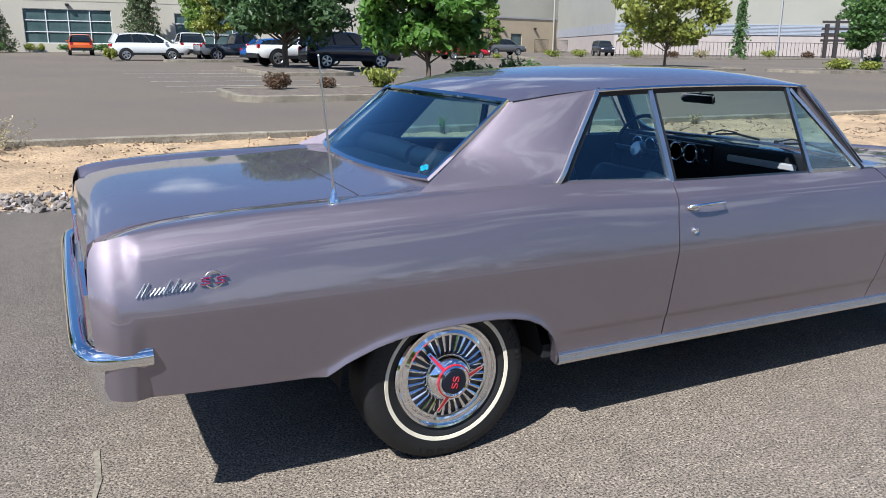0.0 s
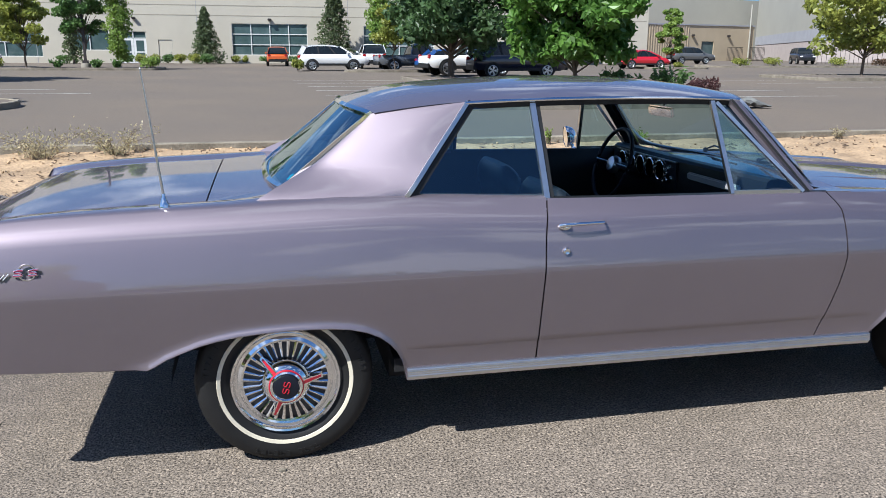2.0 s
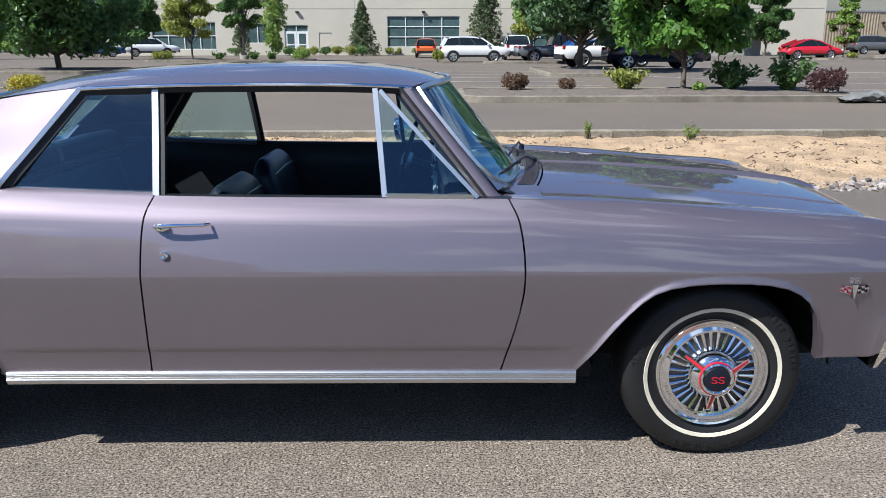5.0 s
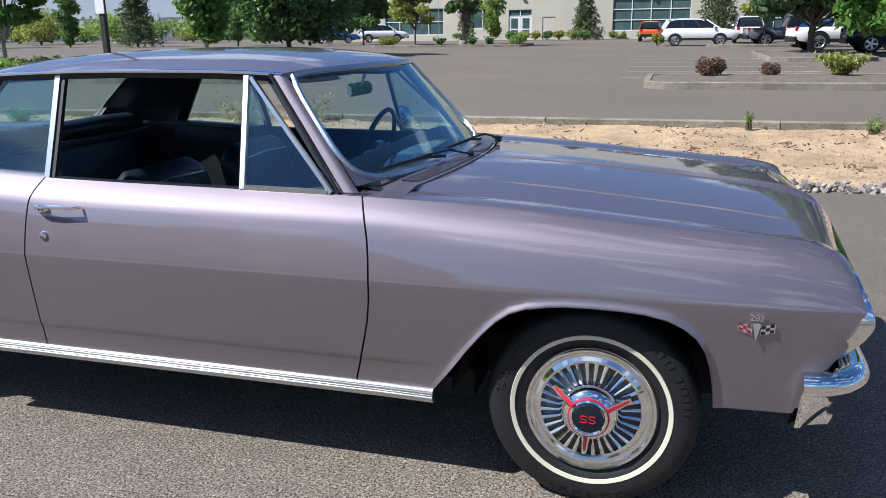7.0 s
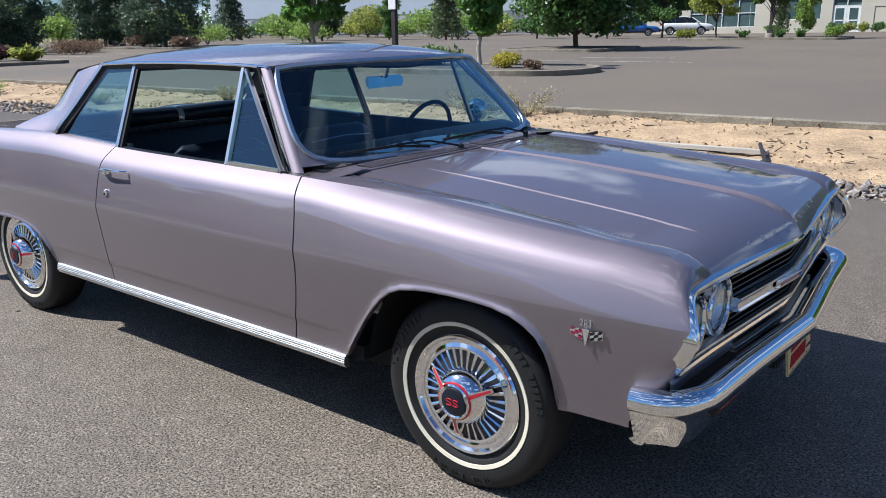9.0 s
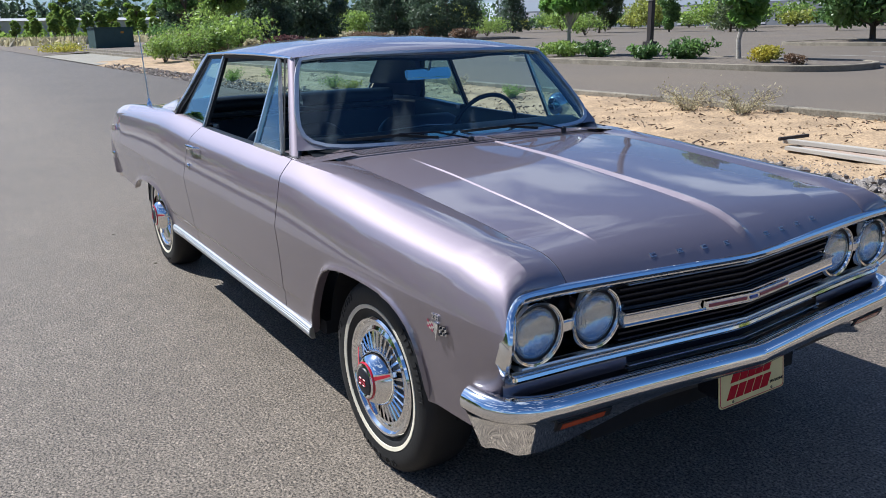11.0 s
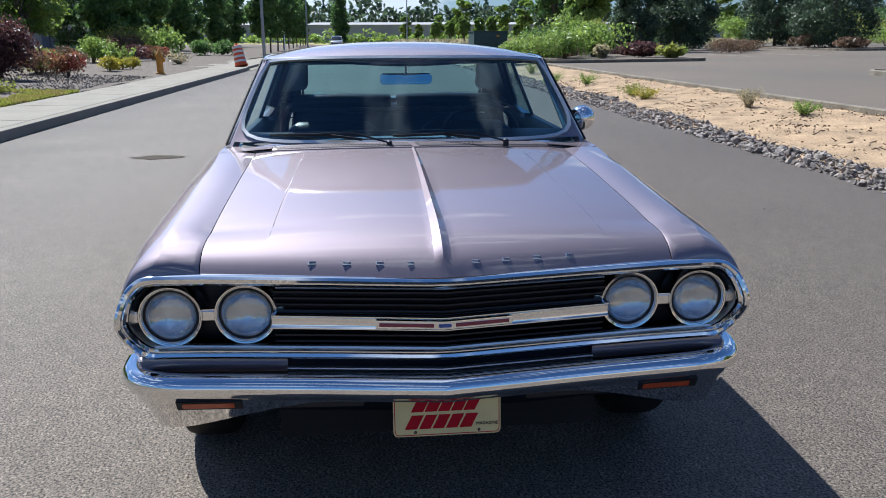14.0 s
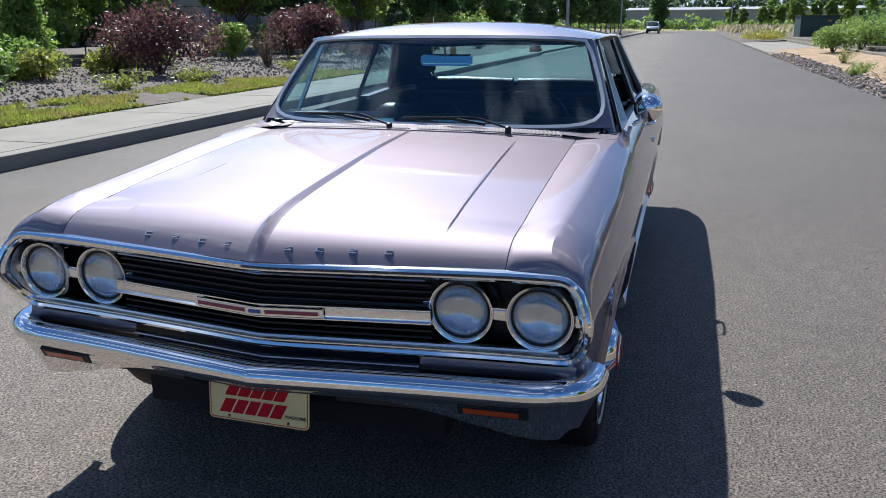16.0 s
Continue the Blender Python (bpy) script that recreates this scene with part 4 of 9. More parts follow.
for s in (1, -1):
    # sail panel
    B = Build()
    rows = []
    for t in [0, 0.008, 0.02, 0.05] + [k / 12 for k in range(1, 9)] + [0.71, 0.77, 0.82, 0.87, 0.92, 0.955, 0.98, 1.0]:
        r = []
        for q in span(0, 1, 16):
            xt = -0.748 + (-1.093 + 0.748) * q
            top = roof_pt(xt, 1.0)
            xb = -1.008 + (-1.56 + 1.008) * q
            yb = 0.812 - 0.048 * (1 - (1 - min(1.0, q / 0.6)) ** 2) - 0.015 * q * q
            bot = Vector((xb, yb, shoulder(xb) + 0.001 - 0.012 * q))
            p = top.lerp(bot, t)
            # edges lie on the side glass plane in front and meet the rear glass behind
            rear = Vector((-1.10 + (-1.425 + 1.10) * t, 0.605 + 0.02 * t, 1.262 + (0.988 - 1.262) * t))
            w = q ** 1.15
            u = max(0.0, min(1.0, (t - 0.60) / 0.33))
            p = p + Vector((0, 0.018 * (1 - (1 - min(1, q / 0.3)) ** 2) * max(0.0, math.sin(math.pi * min(1, t * 1.2))) ** 0.62, 0))
            foot = side_y(xb, shoulder(xb)) - 0.012 - 0.035 * q**3
            p.y += (foot - p.y) * max(0, (t - 0.58) / 0.42) ** 2.6
            p = p.lerp(rear, w * (1 - u * u * (3 - 2 * u)))
            r.append(Vector((p.x, -p.y * s, p.z)))
        rows.append(r)
    front_edge = [r[0] for r in rows]
    B.grid(rows, flip=s > 0)
    B.grid([front_edge, [p + Vector((0.0, 0.05 * s, 0)) for p in front_edge]], flip=s < 0)
    # the foot behind the sail, closing it to the deck
    tail_edge = [r[-1] for r in rows[11:]]
    corner = Vector((-1.428, -0.628 * s, 0.984))
    n_e = len(tail_edge)
    B.grid([tail_edge, [corner.lerp(tail_edge[-1], (i / (n_e - 1)) ** 0.8) - Vector((0, 0, 0.012)) for i in range(n_e)]], flip=s > 0)
    part("sail_panel", B, PAINT, roof)
    inn = [[Vector((p.x, p.y + 0.05 * s, p.z)) for p in r[0:15]] for r in rows[:-7]]
    part("sail_panel_lining", Build().grid(inn, flip=s < 0), SEATBLACK, car)
    # drip rail
    path = [roof_pt(x, 1.0) for x in span(-0.755, 0.398, 22)]
    path = [Vector((p.x, -(p.y + 0.006) * s, p.z - 0.004)) for p in path]
    part("drip_rail", Build().tube(path, 0.0068, 8), CHROME, roof, "chrome drip rail")
    # header under it
    hd = [[Vector((p.x, p.y + a * s, p.z + b)) for p in path] for a, b in ((0.004, -0.005), (0.008, -0.024), (0.03, -0.026))]
    part("window_header", Build().grid(hd, flip=s > 0), BLACK, roof)
    # bright edge down the sail panel
    tr = [Vector((p.x + 0.004, p.y - 0.004 * s, p.z)) for p in front_edge]
    part("quarter_trim", Build().sweep(tr, [(-0.008, -0.004), (0.008, -0.004), (0.008, 0.005), (-0.008, 0.005)], up=(0, -s, 0)), BRIGHT, roof, "chrome window trim")
    blk = [Vector((p.x + 0.024, p.y + 0.012 * s, p.z - 0.004)) for p in front_edge]
    part("quarter_seal", Build().sweep(blk, [(-0.016, -0.008), (0.016, -0.008), (0.016, 0.008), (-0.016, 0.008)], up=(0, -s, 0)), BLACK, roof)
    # quarter glass with its chrome front edge
    Q = [(-0.985, 0.975), (-0.715, 1.290), (-0.49, 1.297), (-0.468, 0.955)]
    me = Build().add([(x, -on_side(x, z) * s + 0.012 * s, z) for x, z in Q], [(0, 1, 2, 3) if s < 0 else (3, 2, 1, 0)])
    qg = part("quarter_glass", me, GLASS_Q, car, "blue-tinted quarter window")
    qg.visible_shadow = False
    ln = [Vector((x, -on_side(x, z) * s + 0.008 * s, z)) for x, z in ((-0.466, 0.945), (-0.476, 1.12), (-0.488, 1.30))]
    part("glass_edge", Build().sweep(ln, [(-0.011, -0.008), (0.011, -0.008), (0.011, 0.008), (-0.011, 0.008)], up=(0, -s, 0)), BRIGHT, qg, "chrome glass edge")
    ln = [p + Vector((0.02, 0.006 * s, 0)) for p in ln]
    part("glass_seal", Build().sweep(ln, [(-0.009, -0.008), (0.009, -0.008), (0.009, 0.008), (-0.009, 0.008)], up=(0, -s, 0)), BLACK, qg)
    # vent window
    V = [(0.283, 1.285), (0.315, 0.955), (0.60, 0.952)]
    vg = part("vent_glass", Build().add([(x, -on_side(x, z) * s + 0.008 * s, z) for x, z in V], [(0, 1, 2) if s > 0 else (2, 1, 0)]), GLASS_Q, car, "tinted vent window")
    vg.visible_shadow = False
    fr = [(0.272, 1.30), (0.308, 0.945)]
    part("vent_post", Build().sweep([Vector((x, -on_side(x, z) * s + 0.004 * s, z)) for x, z in fr], [(-0.009, -0.008), (0.009, -0.008), (0.009, 0.008), (-0.009, 0.008)], up=(0, -s, 0)), BRIGHT, vg, "chrome vent window post")
    fr = [(0.31, 0.951), (0.61, 0.947)]
    part("vent_sill", Build().sweep([Vector((x, -on_side(x, z) * s + 0.004 * s, z)) for x, z in fr], [(-0.008, -0.008), (0.008, -0.008), (0.008, 0.008), (-0.008, 0.008)], up=(0, -s, 0)), BRIGHT, vg)
    fr = [(0.29, 1.295), (0.46, 1.115), (0.625, 0.945)]
    part("vent_frame", Build().sweep([Vector((x, -on_side(x, z) * s + 0.002 * s, z)) for x, z in fr], [(-0.007, -0.007), (0.007, -0.007), (0.007, 0.007), (-0.007, 0.007)], up=(0, -s, 0)), BRIGHT, vg)
    # windscreen pillar
    B = Build()
    rows = []
    for t in span(0, 1, 10):
        a = Vector((0.366, 0.667, 1.306)).lerp(Vector((0.672, 0.808, 0.930)), t)
        b = Vector((0.402, 0.648, 1.306)).lerp(Vector((0.708, 0.786, 0.938)), t)
        mid = (a + b) / 2 + Vector((0.008, 0.007, 0.004))
        rows.append([Vector((p.x, -p.y * s, p.z)) for p in (a + Vector((-0.03, -0.02, 0)), a, a.lerp(mid, 0.7), mid.lerp(b, 0.5), b, b + Vector((-0.012, -0.02, -0.012)))])
    B.grid(rows, flip=s < 0)
    part("windscreen_pillar", B, PAINT, roof, "mauve windscreen pillar")
    B = Build()
    rows = [[Vector((p.x - 0.045, p.y + 0.02 * s, p.z)) for p in (r[1], r[3], r[4])] for r in rows]
    part("pillar_lining", Build().grid(rows, flip=s > 0), SEATBLACK, roof)
    B = Build().sweep([Vector((x, -y * s, z)) for x, y, z in ((0.358, 0.674, 1.306), (0.48, 0.735, 1.16), (0.650, 0.820, 0.946))],
                      [(-0.003, -0.004), (0.003, -0.004), (0.003, 0.004), (-0.003, 0.004)])
    part("pillar_moulding", B, BLACK, roof)


def glass_patch(tl, bl, tc, bc, n=20, m=10):
    """A pane bowed from its edges (y = +-) to its centre line, given the corners at +y and the centres."""
    rows = []
    for t in span(0, 1, m):
        r = []
        for k in span(-1, 1, n):
            e = Vector(tl).lerp(Vector(bl), t)
            c = Vector(tc).lerp(Vector(bc), t)
            p = c.lerp(e, abs(k) ** 2.3)
            p.y = k * e.y
            r.append(p)
        rows.append(r)
    return rows


rows = glass_patch((0.402, 0.648, 1.302), (0.690, 0.780, 0.958), (0.535, 0, 1.312), (0.82, 0, 0.962))
ws = part("windscreen", Build().grid(rows), GLASS_CAR, car, "clear tinted windscreen")
ws.visible_shadow = False
edge = rows[0] + [r[-1] for r in rows[1:]] + rows[-1][::-1][1:] + [r[0] for r in rows[::-1][1:-1]]
soft_edge = edge
for _ in range(6):
    soft_edge = [(soft_edge[i - 1] + 2 * p + soft_edge[(i + 1) % len(edge)]) / 4 for i, p in enumerate(soft_edge)]
soft_edge = [q if p.z < 1.2 else p.lerp(q, 0.4) for p, q in zip(edge, soft_edge)]
part("windscreen_moulding", Build().sweep([p + Vector((0.006, 0, 0.006)) for p in soft_edge], [(-0.010, -0.005), (0.010, -0.005), (0.008, 0.006), (-0.008, 0.006)], up=(0.75, 0, 0.66), closed=True), BRIGHT, ws, "bright windscreen surround with rounded corners")
for s in (1, -1):
    # the painted body fills the corner outside the surround
    c = max(range(len(edge)), key=lambda i: -edge[i].z * 2 - s * edge[i].y)
    ids = [(c + d) % len(edge) for d in range(-6, 7)]
    lift = Vector((0.005, 0, 0.006))
    part("windscreen_corner", Build().grid([[edge[i] + lift + Vector((0, -0.004 * s, 0)) for i in ids], [soft_edge[i] + lift for i in ids]], flip=True), PAINT, car)
rows = glass_patch((-1.10, 0.600, 1.258), (-1.432, 0.622, 0.990), (-1.16, 0, 1.268), (-1.50, 0, 0.982))
rg = part("rear_window", Build().grid(rows, flip=True), GLASS_Q, car, "blue-tinted rear window")
rg.visible_shadow = False
edge = rows[0] + [r[-1] for r in rows[1:]] + rows[-1][::-1][1:] + [r[0] for r in rows[::-1][1:-1]]
part("rear_window_moulding", Build().sweep([p + Vector((-0.006, 0, 0.006)) for p in edge], [(-0.009, -0.006), (0.009, -0.006), (0.009, 0.006), (-0.009, 0.006)], up=(-0.6, 0, 0.75), closed=True), CHROME, rg, "chrome rear window surround")
B = Build()
dm = Matrix.Translation((-1.405, -0.515, 1.018)) @ Matrix.Rotation(radians(-40), 4, "Y")
B.box((-0.006, -0.03, 0), (0.006, 0.03, 0.002), m=dm).box((-0.016, -0.014, 0), (0.016, 0.014, 0.002), m=dm)
part("decal", B, CYAN, rg, "cyan emblem sticker")

# ---- front
BEZEL = [(0.0, 0.768), (0.30, 0.776), (0.62, 0.783), (0.76, 0.784), (0.80, 0.783), (0.822, 0.778), (0.838, 0.768), (0.852, 0.755), (0.862, 0.742), (0.871, 0.72), (0.878, 0.70), (0.883, 0.68), (0.885, 0.66),
         (0.883, 0.64), (0.878, 0.62), (0.871, 0.60), (0.862, 0.58), (0.852, 0.562), (0.838, 0.548), (0.820, 0.540), (0.795, 0.537), (0.5, 0.535), (0.25, 0.530), (0.0, 0.524)]
loop = BEZEL + [(-y, z) for y, z in BEZEL[-2:0:-1]]
for _ in range(2):
    # cut the corners of the loop until it runs smoothly
    loop = [(a[0] + (b[0] - a[0]) * k, a[1] + (b[1] - a[1]) * k) for a, b in zip(loop, loop[1:] + loop[:1]) for k in (0.25, 0.75)]
grille = part("grille", Build().box((2.03, -0.47, 0.50), (2.06, 0.47, 0.77)).box((2.03, -0.83, 0.56), (2.05, 0.83, 0.775)), BLACKPAINT, car, "black grille behind thin bars")
part("front_bezel", Build().sweep([(face_x(y) + prow(y, z) + lean(z), y, z) for y, z in loop], [(-0.003, -0.03), (-0.004, 0.0), (-0.001, 0.006), (0.006, 0.009), (0.014, 0.006), (0.017, 0.001), (0.020, 0.001), (0.027, -0.006), (0.028, -0.03)], up=(1, 0, 0), closed=True), CHROME, car, "chrome surround of grille and lamps")
B = Build()
mid_loop = [(y * 0.968, 0.664 + (z - 0.664) * 0.80) for y, z in loop]
inner_loop = [(y * 0.955, 0.664 + (z - 0.664) * 0.74) for y, z in loop]
B.grid([[Vector((face_x(y) + 0.7 * prow(y / 0.968, z) - 0.012 + lean(z), y, z)) for y, z in mid_loop], [Vector((face_x(y) - 0.05, y, z)) for y, z in inner_loop]], closed=True)
part("bezel_return", B, BRIGHT, car)
for i, z in enumerate(np.linspace(0.565, 0.745, 11)):
    if abs(z - 0.645) < 0.02:
        continue
    path = [(face_x(y) - 0.035, y, z - 0.008 * (1 - abs(y) / 0.47)) for y in (-0.47, -0.24, 0, 0.24, 0.47)]
    part("grille_bar", Build().sweep(path, [(-0.012, -0.0025), (0.004, -0.0025), (0.004, 0.0025), (-0.012, 0.0025)]), BLACKPAINT, grille)
path = [(face_x(y) - 0.012, y, 0.650 - 0.012 * (1 - abs(y) / 0.47)) for y in span(-0.475, 0.475, 15)]
bar = part("grille_centre_bar", Build().sweep(path, [(-0.02, -0.021), (0.008, -0.021), (0.012, -0.019), (0.012, -0.016), (0.007, -0.012), (0.004, 0.0), (0.007, 0.012), (0.012, 0.016), (0.012, 0.019), (0.008, 0.021), (-0.02, 0.021)]), CHROME, car, "bright centre bar of the grille")
path = [(face_x(y) + 0.004, y, 0.650 - 0.012 * (1 - abs(y) / 0.47)) for y in span(-0.19, 0.19, 9)]
part("emblem_frame", Build().sweep(path, [(-0.006, -0.011), (0.004, -0.011), (0.006, 0.0), (0.004, 0.011), (-0.006, 0.011)]), CHROME, bar)
for k in (-1, 1):
    path = [(face_x(y) + 0.0085, y, 0.650 - 0.012 * (1 - abs(y) / 0.47)) for y in span(0.03 * k, 0.18 * k, 5)]
    part("emblem_inlay", Build().sweep(path, [(-0.003, -0.005), (0.003, -0.005), (0.003, 0.005), (-0.003, 0.005)]), EMBLEM, bar, "red enamel inlay")
part("emblem_centre", Build().box((2.216, -0.018, 0.633), (2.224, 0.018, 0.643), bevel=0.002), BLUEPAINT, bar, "blue centre of the emblem")
# bars over and under the lamps
for z in (0.577, 0.752):
    path = [(face_x(y) - 0.016, y, z - 0.014 * (1 - abs(y) / 0.8)) for y in (span(-0.8, 0.8, 17) if z < 0.6 else span(-0.46, 0.46, 11))]
    h = 0.005 if z < 0.6 else 0.0022
    part("grille_trim", Build().sweep(path, [(-0.01, -h), (0.006, -h), (0.008, 0.0), (0.006, h), (-0.01, h)]), BRIGHT, car)
for s in (1, -1):
    for y0, y1 in ((0.630, 0.670), (0.836, 0.872), (0.440, 0.464)):
        part("lamp_strut", Build().box((2.125, -y1 * s if s > 0 else y0, 0.648), (2.138, -y0 * s if s > 0 else y1, 0.680), bevel=0.005), CHROME, car)
    for y in (0.548, 0.752):
        m = Matrix.Translation((2.105, -y * s, 0.664)) @ Matrix.Rotation(radians(90), 4, "Y")
        ring = part("headlamp", Build().lathe([(0.0879, -0.03), (0.0888, 0.028), (0.0851, 0.038), (0.0785, 0.036), (0.0729, 0.024), (0.0692, 0.022)], m), CHROME, car, "round headlamp in a chrome ring")
        part("reflector", Build().lathe([(0.0692, 0.020), (0.062, 0.011), (0.05, 0.002), (0.03, -0.005), (0.012, -0.008), (0.001, -0.0085)], m), REFLECTOR, ring)
        part("black_gasket", Build().lathe([(0.0690, 0.0240), (0.0739, 0.0265), (0.0776, 0.0335), (0.0812, 0.0375)], m), BLACK, ring)
        part("lens", Build().lathe([(0.0701, 0.022), (0.0655, 0.030), (0.055, 0.037), (0.03, 0.042), (0.001, 0.044)], m), LENS, ring, "fluted glass lens")
# painted valance and lower opening
B = Build()
rows = [[Vector((face_x(y) - a, y, z - 0.012 * (1 - min(1, abs(y) / 0.8)))) for y in span(-0.85, 0.85, 25)] for a, z in ((0.034, 0.545), (0.04, 0.53), (0.05, 0.505), (0.06, 0.44), (0.09, 0.36), (0.12, 0.33))]
B.grid(rows, flip=True)
part("valance", B, BLACKPAINT, car, "dark lower front panel")
for s in (1, -1):
    B = Build()
    rows = [[Vector((face_x(y) + a, -y * s, z)) for y in span(0.44, 0.845, 8)] for a, z in ((-0.034, 0.545), (-0.030, 0.532), (-0.026, 0.512), (-0.035, 0.49))]
    B.grid(rows, flip=s < 0)
    part("valance_corner", B, PAINT, car, "mauve panel under the lamps")
for z in (0.512, 0.498):
    path = [(face_x(y) - 0.020, y, z - 0.014 * (1 - abs(y) / 0.8)) for y in span(-0.44, 0.44, 13)]
    part("lower_grille_bar", Build().sweep(path, [(-0.012, -0.002), (0.004, -0.002), (0.004, 0.002), (-0.012, 0.002)]), BRIGHT, car)


def bumper(front):
    """A chrome bumper that wraps round the corners."""
    if front:
        base = [(0.0, 2.285), (0.15, 2.273), (0.45, 2.248), (0.62, 2.238), (0.75, 2.230), (0.82, 2.212), (0.873, 2.176), (0.904, 2.125), (0.916, 2.08), (0.920, 2.036)]
        zc = [(0.0, 0.466), (0.45, 0.476), (0.70, 0.482), (0.84, 0.487), (0.93, 0.484)]
    else:
        base = [(0.0, -2.675), (0.4, -2.672), (0.7, -2.668), (0.815, -2.655), (0.886, -2.618), (0.911, -2.565), (0.918, -2.52), (0.918, -2.48), (0.916, -2.445)]
        zc = [(0.0, 0.575), (0.7, 0.578), (0.94, 0.578)]
    # smooth run through the plan's points
    fine = []
    for i in range(len(base) - 1):
        q = [Vector(base[max(0, min(len(base) - 1, i + d))]) for d in (-1, 0, 1, 2)]
        for k in range(8):
            t = k / 8
            fine.append(tuple(0.5 * (2 * q[1] + (q[2] - q[0]) * t + (2 * q[0] - 5 * q[1] + 4 * q[2] - q[3]) * t * t + (3 * q[1] - q[0] - 3 * q[2] + q[3]) * t**3)))
    fine.append(base[-1])
    sgn = 1 if front else -1
    pts = [(-y, x) for y, x in fine[:0:-1]] + fine
    rows = []
    for i, (y, x) in enumerate(pts):
        a = Vector((pts[max(0, i - 1)][1], pts[max(0, i - 1)][0], 0))
        b = Vector((pts[min(len(pts) - 1, i + 1)][1], pts[min(len(pts) - 1, i + 1)][0], 0))
        t = (b - a).normalized()
        out = Vector((t.y, -t.x, 0)) * sgn
        if front and out.x < -0.2 or not front and out.x > 0.2:
            out = -out
        z = smooth_ip(abs(y), zc)
        e = ease((abs(y) - (0.30 if front else 0.50)) / (0.55 if front else 0.36))
        r = max(0, min(1, (abs(y) - 0.8) / 0.12))
        drop = (0.037 + 0.115 * e) if front else (0.06 + 0.105 * r * r * (3 - 2 * r))
        if not front and x > -2.505:
            # the skirt is cut back in a hollow curve under the tip
            drop += (0.036 - drop) * ease((x + 2.505) / 0.05) ** 0.6
        top = [(-0.078, 0.016), (-0.060, 0.027), (-0.042, 0.034), (-0.027, 0.035), (-0.014, 0.030), (-0.005, 0.021), (0.001, 0.009), (0.002, -0.004), (-0.002, -0.016), (-0.009, -0.025), (-0.017, -0.031)]
        low = [(-0.017 - 0.017 * k**1.3, -0.031 - (drop - 0.031) * k) for k in (0.2, 0.4, 0.6, 0.8, 0.93)]
        prof = top + low + [(-0.038, -drop), (-0.046, -drop - 0.003), (-0.064, -drop + 0.004)]
        p = Vector((x, y, z))
        if front:
            # below the bead the skirt slants back under the nose
            tuck = 0.05 * ease((abs(y) - 0.80) / 0.10) * (1 if y < 0 else -1)
            back = (0.45 + 0.10 * ease((abs(y) - 0.7) / 0.15)) * (drop - 0.031) * ease((x - 2.03) / 0.12)
            edge = p + out * -0.017 + Vector((0, 0, -0.031))
            run = [edge + Vector((-back * k**1.05, tuck * k, -(drop - 0.031) * k)) for k in (0.2, 0.4, 0.6, 0.8, 0.93, 1.0)]
            rows.append([p + out * q[0] + Vector((0, 0, q[1])) for q in top] + run + [run[-1] + Vector((-0.012, 0, 0.0)), run[-1] + Vector((-0.02, 0, 0.012))])
            continue
        rows.append([p + out * q[0] + Vector((0, 0, q[1])) for q in prof])
    B = Build()
    B.grid(rows, flip=not front, closed=False)
    k = len(rows[0])
    B.add(rows[0], [tuple(range(k))])
    B.add(rows[-1], [tuple(reversed(range(k)))])
    return B


fb = part("front_bumper", bumper(True), CHROME, car, "chrome front bumper with a pointed centre")
part("rear_bumper", bumper(False), CHROME, car, "chrome rear bumper wrapped round the corner")
for s in (1, -1):
    m = Matrix.Translation((2.2055, -0.650 * s, 0.431)) @ Matrix.Rotation(radians(-3 * s), 4, "Z") @ Matrix.Rotation(radians(24), 4, "Y")
    part("turn_lamp", Build().box((-0.01, -0.078, -0.0125), (0.0100, 0.070, 0.0125), bevel=0.003, m=m), AMBER, fb, "amber turn signal lens")
    part("turn_lamp_slot", Build().box((-0.02, -0.092, -0.018), (0.0085, 0.092, 0.018), bevel=0.003, m=m), BLACK, fb)
    m2 = Matrix.Translation((2.228, -0.40 * s, 0.424)) @ Matrix.Rotation(radians(-3.5 * s), 4, "Z")
    part("bumper_slot", Build().box((-0.03, -0.17, -0.012), (-0.008, 0.17, 0.010), bevel=0.003, m=m2), BLACK, fb)
    for b in ((2.142, -0.829 * s, 0.407),):
        mb = Matrix.Translation(b) @ Matrix.Rotation(radians(40 * s), 4, "Z") @ Matrix.Rotation(radians(90 * s), 4, "X")
        part("bumper_bolt", Build().lathe([(0.009, -0.01), (0.009, 0.003), (0.005, 0.006), (0.001, 0.007)], mb, seg=12), BRIGHT, fb)
# plate
pm = Matrix.Translation((2.238, 0.003, 0.383)) @ Matrix.Rotation(radians(-6), 4, "Y")
def rounded(w, h, r, x):
    """A rounded upright rectangle at depth x, as a ring of points."""
    out = []
    for cy, cz, a0 in ((w - r, h - r, 0), (-w + r, h - r, 90), (-w + r, -h + r, 180), (w - r, -h + r, 270)):
        for k in range(5):
            a = radians(a0 + 22.5 * k)
            out.append(pm @ Vector((x, cy + r * math.cos(a), cz + r * math.sin(a))))
    return out


